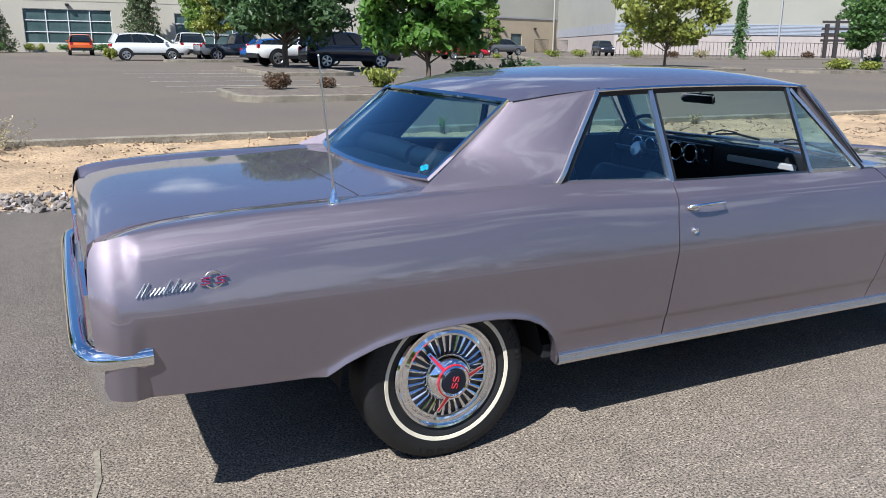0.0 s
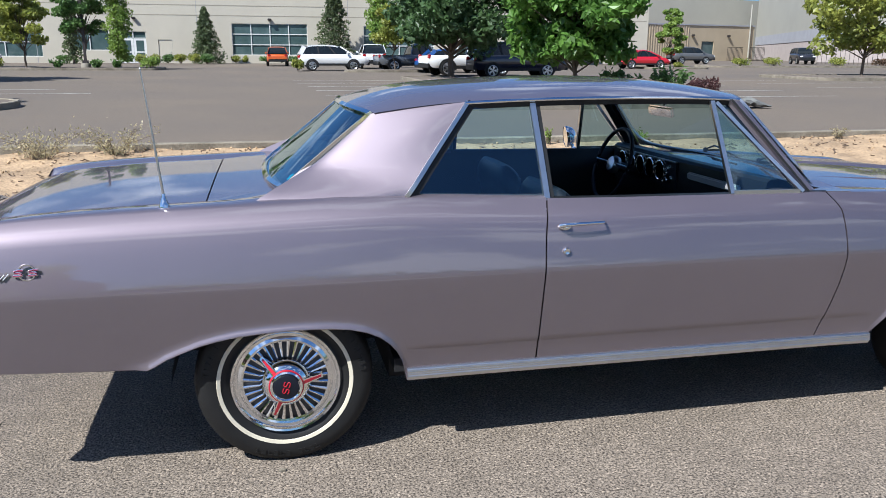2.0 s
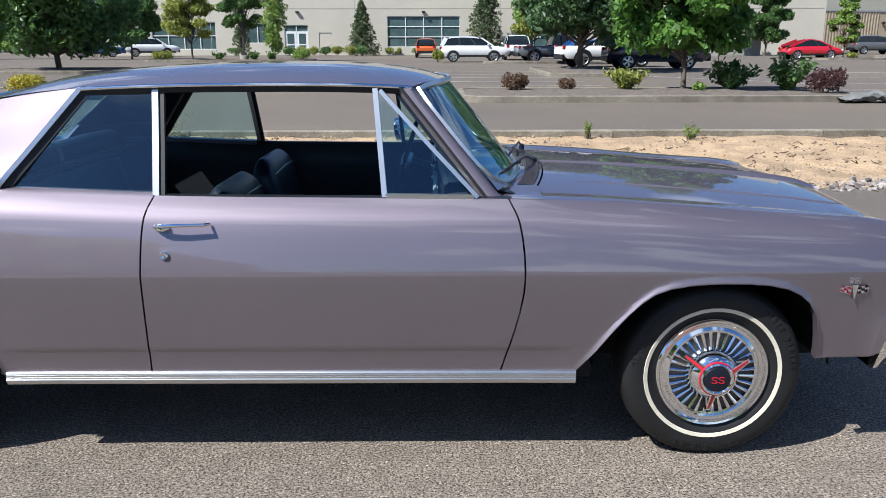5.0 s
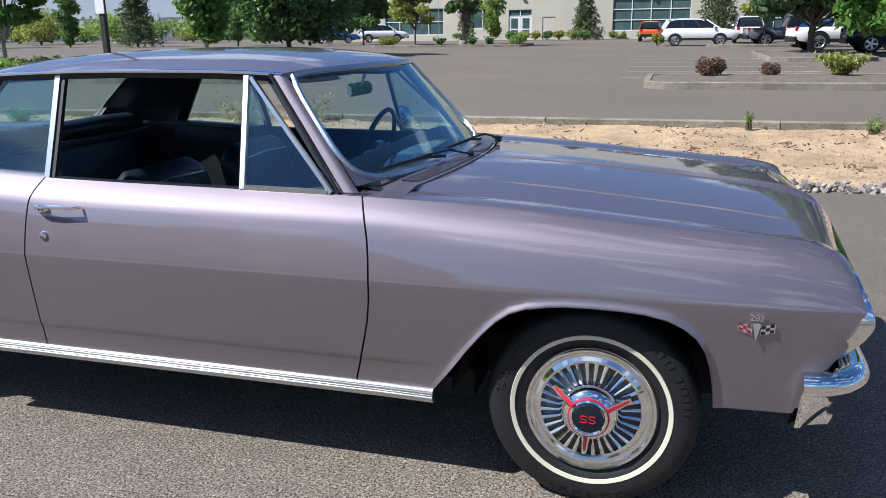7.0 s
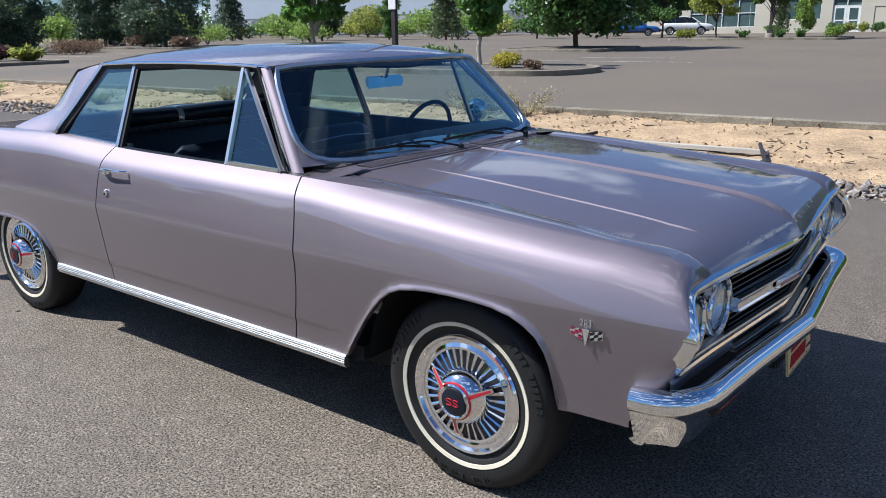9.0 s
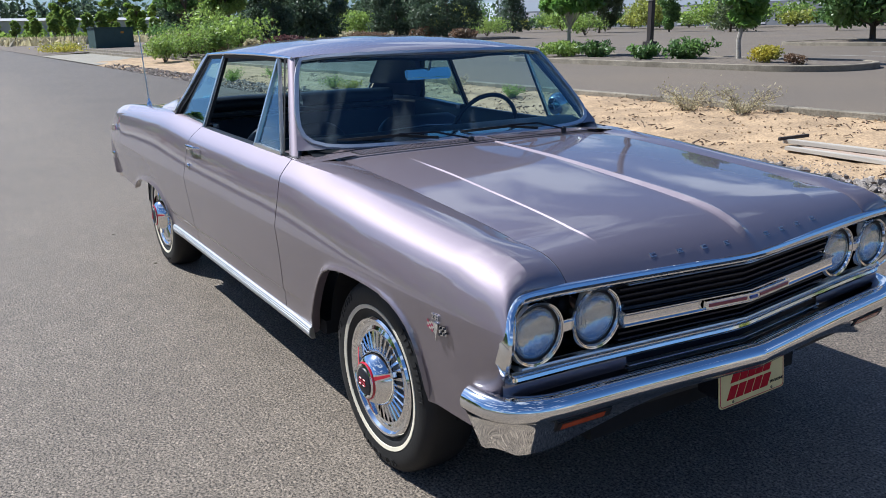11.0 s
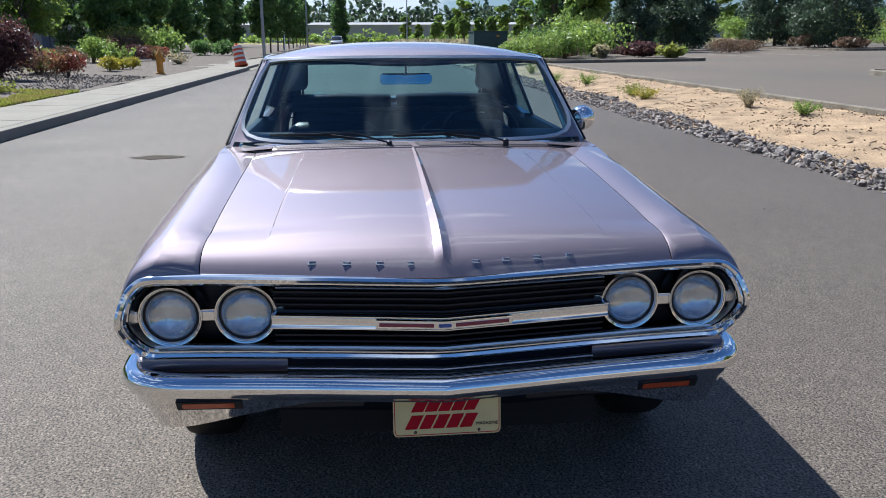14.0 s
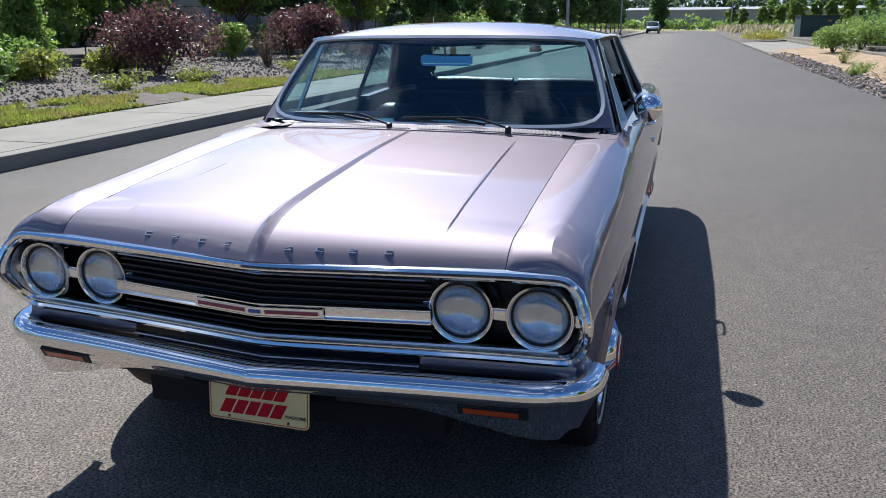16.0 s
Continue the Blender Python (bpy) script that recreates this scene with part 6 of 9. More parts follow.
# ---------------------------------------------------------------- plants
def leaf_mesh(name, centers, sizes, material, seed, stretch=1.5, droop=0.0, fold=True):
    """Many small leaves, each a bent pair of faces with its own tilt."""
    rng = np.random.default_rng(seed)
    n = len(centers)
    c = np.asarray(centers, float)
    d = rng.normal(size=(n, 3))
    d[:, 2] -= droop
    d /= np.linalg.norm(d, axis=1)[:, None]
    r = rng.normal(size=(n, 3))
    r -= (r * d).sum(1)[:, None] * d
    r /= np.linalg.norm(r, axis=1)[:, None]
    up = np.cross(d, r)
    s = np.asarray(sizes)[:, None]
    a = c - d * s * 0.5 * stretch
    b = c + r * s * 0.42 + up * s * 0.10
    e = c + d * s * 0.5 * stretch
    f = c - r * s * 0.42 + up * s * 0.10
    v = np.stack([a, b, e, f], 1).reshape(-1, 3)
    idx = np.arange(n) * 4
    faces = np.concatenate([np.stack([idx, idx + 1, idx + 2], 1), np.stack([idx, idx + 2, idx + 3], 1)])
    me = bpy.data.meshes.new(name)
    me.from_pydata(v.tolist(), [], faces.tolist())
    me.materials.append(material)
    me.update()
    return me


def shell_points(rng, n, centre, radii, hollow=0.55):
    """Points in an egg, most of them towards its outside."""
    d = rng.normal(size=(n, 3))
    d /= np.linalg.norm(d, axis=1)[:, None]
    r = hollow + (1 - hollow) * rng.random(n) ** 0.6
    return np.asarray(centre) + d * r[:, None] * np.asarray(radii)


def crown(kind, h, w, base, seed):
    """Leaf places for a crown of that height and width above base."""
    rng = np.random.default_rng(seed)
    pts = []
    ends = []
    if kind in ("broad", "airy"):
        n = 74 if kind == "broad" else 34
        for k in range(n):
            a = rng.random() * math.tau
            u = rng.random()
            z = base + (h - base) * (0.10 + 0.82 * u)
            prof = math.sin(math.pi * min(0.97, 0.20 + 0.72 * u)) ** 0.6
            rr = w / 2 * prof * (0.25 + 0.68 * rng.random() ** 0.7)
            c = (rr * math.cos(a), rr * math.sin(a), z)
            ends.append(c)
            q = w * ((0.12 + 0.06 * rng.random()) if kind == "airy" else (0.105 + 0.07 * rng.random()))
            pts.append(shell_points(rng, 230 if kind == "broad" else 190, c, (q, q, q * (0.72 if kind == "broad" else 0.62)), 0.3))
    elif kind == "column":
        for k in range(26):
            u = k / 25
            z = base + (h - base) * u
            prof = (math.sin(math.pi * min(0.98, 0.12 + 0.80 * u))) ** 0.7
            a = rng.random() * math.tau
            c = (0.20 * w * prof * math.cos(a), 0.20 * w * prof * math.sin(a), z)
            ends.append(c)
            q = w * 0.40 * prof + 0.05
            pts.append(shell_points(rng, 230, c, (q, q, (h - base) * 0.07), 0.35))
    elif kind == "cone":
        for k in range(150):
            u = 1 - (1 - k / 150) ** 1.35
            ang = k * 2.399 + 0.4 * rng.random()
            reach = w / 2 * (1 - u) ** 0.9 * (0.62 + 0.5 * rng.random()) + 0.08
            m = 62
            t = rng.random(m) ** 0.65
            x = np.stack([t * reach * math.cos(ang), t * reach * math.sin(ang), np.full(m, base + (h - base) * u) + 0.16 * t * reach - 0.30 * t * t * reach], 1)
            x += rng.normal(size=(m, 3)) * (0.05 + 0.13 * reach * (1 - 0.6 * t[:, None])) * np.array([1, 1, 0.6])
            pts.append(x)
        for k in range(30):
            u = k / 30
            r1 = w / 2 * (1 - u) ** 0.85 * 0.8
            ends.append((r1 * math.cos(k * 2.4), r1 * math.sin(k * 2.4), base + (h - base) * u))
    elif kind == "pine":
        for k in range(95):
            u = rng.random()
            z = base + (h - base) * (0.03 + 0.93 * u)
            prof = math.sin(math.pi * min(0.97, 0.24 + 0.70 * u)) ** 0.7
            ang = rng.random() * math.tau
            rr = w / 2 * prof * (0.25 + 0.65 * rng.random() ** 0.6)
            c = (rr * math.cos(ang), rr * math.sin(ang), z)
            if k % 3 == 0:
                ends.append(c)
            q = w * (0.10 + 0.05 * rng.random())
            pts.append(shell_points(rng, 150, c, (q, q, q * 0.9), 0.15))
    elif kind == "weep":
        for k in range(40):
            u = k / 39
            z = base + (h - base) * u
            a = k * 2.4
            rr = w / 2 * (1 - 0.75 * u) * (0.6 + 0.5 * rng.random())
            m = 60
            t = rng.random(m)
            x = np.stack([t * rr * math.cos(a), t * rr * math.sin(a), z - t * t * 0.9], 1) + rng.normal(size=(m, 3)) * 0.10
            pts.append(x)
            ends.append((rr * math.cos(a) * 0.6, rr * math.sin(a) * 0.6, z - 0.3))
    return np.concatenate(pts), ends


def tree_parts(parent, kind, h, w, base, material, bark, seed, size=0.16, trunk_r=0.09, lean=0.0):
    rng = np.random.default_rng(seed + 77)
    pts, ends = crown(kind, h, w, base, seed)
    me = leaf_mesh("crown", pts, size * (0.62 if kind in ("cone", "pine") else 0.8) * (0.6 + 0.8 * rng.random(len(pts))), material, seed, droop=0.3)
    b = Build()
    top = h * (0.9 if kind in ("cone", "column", "weep") else 0.72)
    path = [(0.06 * math.sin(3 * k + seed) * k, 0.06 * math.cos(2 * k + seed) * k, top * k / 6) for k in range(7)]
    path[0] = (0, 0, -0.08)
    b.tube([(0, 0, -0.08), (0, 0, 0.05)], trunk_r * 1.35, 10, r1=trunk_r * 1.05)
    b.tube(path, trunk_r, 9, r1=trunk_r * 0.25)
    for c in ends[:: 1 if kind in ("broad", "airy") else 3]:
        z0 = max(base * 0.75, c[2] * 0.55 if kind in ("broad", "airy") else c[2] - 0.1)
        k = min(5.9, z0 / top * 6)
        p0 = Vector(path[int(k)]).lerp(Vector(path[int(k) + 1]), k - int(k))
        mid = p0.lerp(Vector(c), 0.5) + Vector((0, 0, 0.08))
        b.tube([p0, mid, Vector(c)], trunk_r * 0.38, 5, r1=trunk_r * 0.08)
    part("trunk", b, bark, parent)
    part("crown", me, None, parent)


def tree(x, y, kind, h, w, base, material, label, bark=None, seed=1, size=0.16, trunk_r=0.09, z=None, name="tree", group=""):
    if len(label.split()) < 5:
        label += " growing beside the parking lot" if y > 0 else " growing in the roadside bed"
    t = thing(name, label, "tree", group, pose(x, y, (lot_z(y) if y > 7.9 else 0.2) if z is None else z, 0, 0, seed * 37 % 360))
    tree_parts(t, kind, h, w, base, material, bark or BARK, seed, size, trunk_r)
    return t


def bush(x, y, h, w, material, label, seed=1, size=0.07, spiky=False, n=900, z=None, name="bush", bare=False, group="", deep=None):
    if len(label.split()) < 5:
        label += " planted in the parking lot bed" if y > 7.9 else " growing in the roadside bed"
    t = thing(name, label, "weed" if name == "weed" else "bush", group, pose(x, y, (lot_z(y) + 0.12 if y > 7.9 else 0.2) if z is None else z, 0, 0, seed * 53 % 360))
    rng = np.random.default_rng(seed)
    d = deep or w
    b = Build()
    pts = []
    stems = 14 if bare else 26
    for k in range(stems if (spiky or bare) else 10):
        a = rng.random() * math.tau
        rr = (0.25 + 0.75 * rng.random()) * 0.5
        tip = Vector((rr * w * math.cos(a), rr * d * math.sin(a), h * (0.55 + 0.45 * rng.random()) * (1.0 - 0.35 * rr)))
        b.tube([(0.05 * math.cos(a), 0.05 * math.sin(a), -0.05), tip * 0.5 + Vector((0, 0, h * 0.12)), tip], 0.004 + 0.010 * h if h > 0.5 else 0.003, 5, r1=0.002)
        if spiky or bare:
            m = n // stems
            t1 = rng.random(m) ** (0.6 if bare else 0.8)
            c = np.array([tuple(tip * float(q)) for q in t1]) + rng.normal(size=(m, 3)) * (0.05 if bare else 0.026) * w * (0.6 + t1[:, None])
            pts.append(c)
        else:
            m = int(n * 0.17)
            c = Vector((tip.x * 0.75, tip.y * 0.75, tip.z * 0.55 + 0.06 * h))
            pts.append(shell_points(rng, m, c, (0.27 * w, 0.27 * d, 0.32 * h), 0.3))
    p = np.concatenate(pts)
    p[:, 2] = np.maximum(p[:, 2], 0.02)
    part("stem", b, BARK, t)
    part("foliage", leaf_mesh("foliage", p, size * 0.85 * (0.6 + 0.8 * rng.random(len(p))), material, seed, stretch=2.2 if spiky else 1.4), None, t)
    return t


# trees of the lot
tree(6.9, 17.4, "broad", 5.6, 3.9, 0.75, LEAF_MAPLE, "young maple with bright green leaves in a planted island", seed=3, size=0.20, trunk_r=0.075)
tree(7.0, 33.0, "broad", 7.5, 6.0, 0.9, LEAF_DARK, "dark green broad tree beside parked cars", seed=4, size=0.24, trunk_r=0.15)
tree(-17.0, 34.2, "broad", 7.2, 7.0, 0.6, LEAF_MID, "broad full green tree in a small island", seed=5, size=0.24, trunk_r=0.14)
tree(-10.8, 53.4, "column", 6.6, 1.7, 0.9, LEAF_LIGHT, "slender columnar tree with pale trunk", PALEBARK, 6, 0.16, 0.07)
tree(-16.6, 53.6, "airy", 5.2, 3.8, 1.5, LEAF_YELLOW, "small light green tree", seed=7, size=0.20, trunk_r=0.07)
tree(-13.0, 53.8, "airy", 7.0, 3.2, 2.0, LEAF_MID, "thin grey-green tree", seed=8, size=0.18, trunk_r=0.08)
tree(-6.9, 77.6, "cone", 5.2, 3.8, 0.2, LEAF_CONE, "conical conifer against the building", seed=9, size=0.22, trunk_r=0.10)
tree(5.4, 77.5, "cone", 8.0, 5.0, 0.3, LEAF_CONE, "tall conical conifer against the building", seed=10, size=0.26, trunk_r=0.14)
tree(30.0, 77.0, "cone", 6.5, 4.2, 0.3, LEAF_CONE, "conical conifer against the building", seed=11, size=0.24, trunk_r=0.12)
tree(-18.6, 76.5, "weep", 6.6, 2.4, 0.8, LEAF_CONE, "weeping evergreen by the building", seed=12, size=0.22, trunk_r=0.10)
tree(7.4, 60.0, "column", 7.0, 1.9, 1.5, LEAF_LIGHT, "slender light green tree", seed=13, size=0.18, trunk_r=0.06)
tree(6.6, 47.5, "airy", 4.2, 2.8, 1.7, LEAF_YELLOW, "young yellow-green tree beside parked cars", seed=14, size=0.18, trunk_r=0.05)
tree(30.3, 34.5, "airy", 5.3, 6.4, 1.3, LEAF_YELLOW, "layered light green tree in an island", seed=15, size=0.26, trunk_r=0.09)
tree(31.0, 57.2, "airy", 5.0, 2.2, 0.9, LEAF_LIGHT, "thin light green young tree", seed=16, size=0.18, trunk_r=0.05)
tree(26.5, 71.0, "column", 6.5, 2.0, 0.8, LEAF_MID, "columnar green tree", seed=17, size=0.2, trunk_r=0.08)
tree(31.5, 73.0, "broad", 7.0, 4.0, 0.8, LEAF_MID, "full green tree by the fence", seed=18, size=0.24, trunk_r=0.1)
tree(65.0, 62.5, "weep", 7.5, 2.8, 0.6, LEAF_MID, "weeping evergreen tree", seed=19, size=0.22, trunk_r=0.09)
tree(40.0, 28.8, "column", 5.2, 2.8, 1.5, LEAF_MID, "round-headed green tree with pale trunk", PALEBARK, 20, 0.2, 0.08)
tree(46.5, 29.0, "broad", 5.6, 3.6, 1.0, LEAF_MID, "full green tree", seed=21, size=0.22, trunk_r=0.08)
tree(-17.7, 16.8, "airy", 4.2, 2.5, 1.4, LEAF_MAPLE, "small tree with pale trunk in a planted island", PALEBARK, 22, 0.18, 0.075)
tree(-11.2, 17.4, "column", 4.3, 1.5, 1.2, LEAF_MAPLE, "small tree with pale trunk in a planted island", PALEBARK, 23, 0.17, 0.075)
tree(-56.0, 36.5, "pine", 8.0, 7.0, 0.5, LEAF_PINE, "dense dark pine in an island", seed=24, size=0.26, trunk_r=0.16)
tree(-66.0, 37.0, "pine", 8.5, 6.5, 0.4, LEAF_PINE, "dense dark pine in an island", seed=25, size=0.30, trunk_r=0.16)
tree(-70.0, 29.0, "cone", 10.0, 7.5, 0.2, LEAF_DARK, "very dark spruce", seed=26, size=0.34, trunk_r=0.18)
tree(-57.0, 14.5, "airy", 7.0, 3.8, 2.0, LEAF_MID, "slender street tree in a planted island", seed=27, size=0.2, trunk_r=0.10)
tree(-72.0, 19.0, "pine", 7.5, 6.0, 0.6, LEAF_PINE, "dense dark pine", seed=28, size=0.28, trunk_r=0.15)
tree(-45.0, 60.0, "cone", 7.0, 4.5, 0.4, LEAF_CONE, "grey-green conifer", seed=29, size=0.26, trunk_r=0.12)
tree(-36.0, 62.0, "column", 6.8, 2.6, 0.8, LEAF_MID, "columnar green tree", seed=30, size=0.22, trunk_r=0.09)
tree(-28.0, 60.0, "airy", 6.0, 3.2, 1.4, LEAF_MAPLE, "light green tree", seed=31, size=0.2, trunk_r=0.08)
tree(-24.0, 62.0, "broad", 6.0, 4.4, 1.2, LEAF_MID, "green tree", seed=32, size=0.22, trunk_r=0.09)
tree(-54.0, 62.0, "column", 7.0, 2.4, 0.6, LEAF_MID, "columnar green tree", seed=33, size=0.22, trunk_r=0.09)
tree(-62.0, 60.0, "pine", 6.5, 5.0, 0.6, LEAF_CONE, "grey-green pine", seed=34, size=0.26, trunk_r=0.12)
tree(-80.0, 62.0, "cone", 8.0, 5.5, 0.4, LEAF_PINE, "dark pine", seed=35, size=0.3, trunk_r=0.12)
tree(-85.0, 50.0, "broad", 7.0, 6.0, 0.6, LEAF_MID, "green tree", seed=36, size=0.28, trunk_r=0.12)

# shrubs of the lot
bush(2.5, 17.0, 0.55, 0.70, LEAF_RUST, "rust-brown rounded shrub", 1, 0.06, n=900)
bush(3.8, 17.0, 0.42, 0.45, LEAF_RUST, "small rust-brown shrub", 2, 0.05, n=450)
bush(5.3, 17.0, 0.62, 1.15, LEAF_YELLOW, "spreading yellow-green juniper", 3, 0.09, True, 800)
bush(8.0, 17.0, 0.80, 1.45, LEAF_MID, "spreading green juniper", 4, 0.09, True, 1100)
bush(9.3, 16.6, 0.90, 1.3, LEAF_MID, "spreading green juniper", 5, 0.09, True, 1100)
bush(9.75, 15.6, 0.75, 0.95, LEAF_PURPLE, "dark purple-brown shrub", 6, 0.06, n=900)
bush(7.0, 16.4, 0.30, 0.45, LEAF_LIGHT, "low leafy weed", 7, 0.06, n=200)
bush(-9.5, 16.3, 0.58, 0.9, LEAF_GOLD, "golden-green rounded shrub", 8, 0.06, n=1000)
bush(-8.6, 16.1, 0.34, 0.58, LEAF_RUST, "low brownish shrub", 9, 0.05, n=500)
bush(-12.5, 16.8, 0.68, 1.8, LEAF_MID, "spreading green shrub", 10, 0.09, True, 1400)
bush(-17.4, 16.3, 0.66, 1.7, LEAF_LIGHT, "spreading yellow-green shrub", 11, 0.08, n=1400)
bush(-15.9, 16.4, 0.6, 1.5, LEAF_MID, "spreading green shrub", 12, 0.09, True, 1100)
bush(-18.5, 15.9, 0.36, 0.62, LEAF_GOLD, "low golden shrub", 13, 0.06, n=450)
bush(-13.6, 16.2, 0.5, 1.1, LEAF_MID, "spreading green shrub", 14, 0.09, True, 900)
k = 0
for x, y, h, w, m, lab in ((-18.6, 53.2, 0.8, 1.3, LEAF_YELLOW, "yellow-green rounded shrub"), (-8.8, 53.0, 0.9, 1.3, LEAF_LIGHT, "green rounded shrub"), (-14.6, 53.0, 0.6, 0.9, LEAF_MID, "small spiky shrub"), (-12.2, 53.0, 0.6, 0.9, LEAF_MID, "small spiky shrub"), (-11.0, 53.0, 0.6, 0.8, LEAF_MID, "small spiky shrub"),
                           (0.6, 48.8, 0.8, 0.7, LEAF_YELLOW, "small yellow-green shrub"), (41.0, 62.8, 0.9, 1.8, LEAF_YELLOW, "yellow-green mounded shrub"), (44.5, 62.8, 1.0, 2.2, LEAF_YELLOW, "yellow-green mounded shrub"), (51, 62.8, 1.0, 2.0, LEAF_YELLOW, "yellow-green mounded shrub"), (56, 62.8, 0.9, 1.5, LEAF_RUST, "brownish shrub"), (60, 62.8, 1.1, 2.0, LEAF_DRY, "dry grassy clump"),
                           (70, 62.8, 1.1, 2.0, LEAF_YELLOW, "yellow-green shrub"), (76, 62.8, 1.0, 1.8, LEAF_RUST, "brownish shrub"), (37.5, 28.2, 0.8, 1.5, LEAF_YELLOW, "yellow-green mounded shrub"), (39.6, 27.8, 0.7, 1.2, LEAF_YELLOW, "yellow-green mounded shrub"), (41.5, 29.2, 0.9, 1.4, LEAF_DARK, "dark spiky shrub"), (31.0, 55.9, 0.5, 0.9, LEAF_YELLOW, "small shrub")):
    k += 1
    bush(x, y, h, w, m, lab, 40 + k, 0.13, "spiky" in lab, 420)
for i in range(7):
    bush(-13.6 + 1.15 * i, 74.6, 1.0, 1.15, LEAF_YELLOW if i % 3 else LEAF_MID, "clipped rounded hedge shrub by the building", 70 + i, 0.14, False, 380, group="hedge by the entrance")
for i, (x, w) in enumerate(((-4.2, 1.0), (-3.2, 0.7), (-1.2, 1.6), (0.2, 1.5), (1.6, 1.6), (-19.5, 2.2), (9.8, 1.4))):
    bush(x, 78.0, 0.8, w, LEAF_YELLOW if i < 2 else LEAF_MID, "low shrub at the foot of the wall", 80 + i, 0.14, False, 380)
for i in range(22):
    rngk = (i * 7919) % 13 / 13
    bush(-112 + i * 4.4, 84 + 6 * rngk, 2.2 + 1.6 * rngk, 5.0, (LEAF_LIGHT, LEAF_YELLOW, LEAF_MID)[i % 3], "tall green shrub in a hedgerow", 100 + i, 0.34, False, 460, group="hedgerow before the far building")
for i, (x, y, h, w, m, lab) in enumerate(((-36.5, 10.2, 1.9, 2.6, LEAF_LIGHT, "tall leafy green shrub"), (-39.0, 12.4, 2.6, 3.6, LEAF_LIGHT, "tall leafy green shrub"), (-43.5, 12.5, 3.0, 4.0, LEAF_LIGHT, "tall leafy green shrub"), (-38.5, 10.2, 1.2, 2.4, LEAF_RUST, "rusty dry shrub"), (-41.0, 10.4, 1.1, 2.6, LEAF_RUST, "rusty dry shrub"), (-36.0, 12.0, 0.7, 1.1, LEAF_DRY, "pale ornamental grass"),
                                         (-37, 14.5, 0.9, 1.8, LEAF_PURPLE, "dark brown shrub"), (-40, 15.0, 1.0, 2.2, LEAF_PURPLE, "dark brown shrub"), (-35.4, 15.4, 0.7, 1.6, LEAF_YELLOW, "bright yellow-green spiky clump"), (-47, 15.4, 1.3, 2.6, LEAF_RUST, "rusty shrub"), (-52, 15.0, 1.2, 2.8, LEAF_RUST, "rusty shrub"), (-50, 12, 1.2, 2.2, LEAF_DRY, "pale ornamental grass"), (-57, 35.0, 1.3, 3.0, LEAF_RUST, "rusty shrub"), (-51.5, 35.5, 1.2, 3.0, LEAF_RUST, "rusty shrub"), (-64, 15.0, 2.4, 4.0, LEAF_MID, "green shrub"),
                                         (-60, 22.0, 1.6, 3.0, LEAF_LIGHT, "green shrub"), (-62, 45, 2.4, 5, LEAF_LIGHT, "green shrub"), (-70, 48, 2.6, 5, LEAF_YELLOW, "green shrub"), (-50, 47, 2.2, 4, LEAF_LIGHT, "green shrub"))):
    bush(x, y, h, w, m, lab, 130 + i, 0.16, "spiky" in lab or "grass" in lab, 900)
for i, (x, y, h, w, m, lab) in enumerate(((-33.0, 6.9, 1.35, 1.7, LEAF_LIGHT, "leafy bright green shrub"), (-35.5, 8.4, 1.7, 2.4, LEAF_LIGHT, "leafy bright green shrub"), (-40.9, 10.0, 1.1, 2.8, LEAF_RUST, "brown-red feathery shrub"), (-44.0, 12.0, 1.2, 3.0, LEAF_RUST, "brown-red feathery shrub"), (-48.0, 24.4, 1.25, 3.0, LEAF_RUST, "rusty brown shrub"),
                                         (-51.0, 27.0, 1.2, 3.0, LEAF_RUST, "rusty brown shrub"), (-39.8, 17.3, 0.7, 1.5, LEAF_LIGHT, "bright green spiky clump"), (-41.5, 15.4, 0.85, 1.4, LEAF_PURPLE, "dark purple-brown shrub"), (-44.0, 15.6, 0.85, 1.6, LEAF_PURPLE, "dark purple-brown shrub"), (-40.0, 13.0, 0.7, 1.0, LEAF_DRY, "pale ornamental grass clump"), (-62.0, 6.6, 0.5, 4.5, LEAF_GOLD, "low yellow grassy plants"), (-66.0, 7.6, 0.5, 4.0, LEAF_YELLOW, "low yellow grassy plants"))):
    bush(x, y, h, w, m, lab + " beside the lot", 320 + i, 0.09, "spiky" in lab or "grass" in lab, 1300, z=0.25)
tree(-48.5, 14.6, "broad", 6.4, 3.6, 1.9, LEAF_LIGHT, "slim light green street tree in a bed", seed=90, size=0.2, trunk_r=0.10)
tree(-55.5, 20.5, "pine", 6.8, 4.8, 0.3, LEAF_PINE, "dense dark pine beside the lot", seed=91, size=0.26, trunk_r=0.14)
tree(-60.0, 26.0, "pine", 7.4, 6.2, 0.3, LEAF_PINE, "dense dark pine beside the lot", seed=92, size=0.28, trunk_r=0.14)
for i, (x, y) in enumerate(((-99, 50), (-90, 58), (-104, 40), (-82, 72), (-70, 76), (-96, 66), (-60, 78), (-108, 30))):
    bush(x, y, 4.2 + 0.5 * (i % 3), 8.5, (LEAF_LIGHT, LEAF_YELLOW, LEAF_MID)[i % 3], "large bright green thicket behind the lot", 340 + i, 0.3, False, 1500)
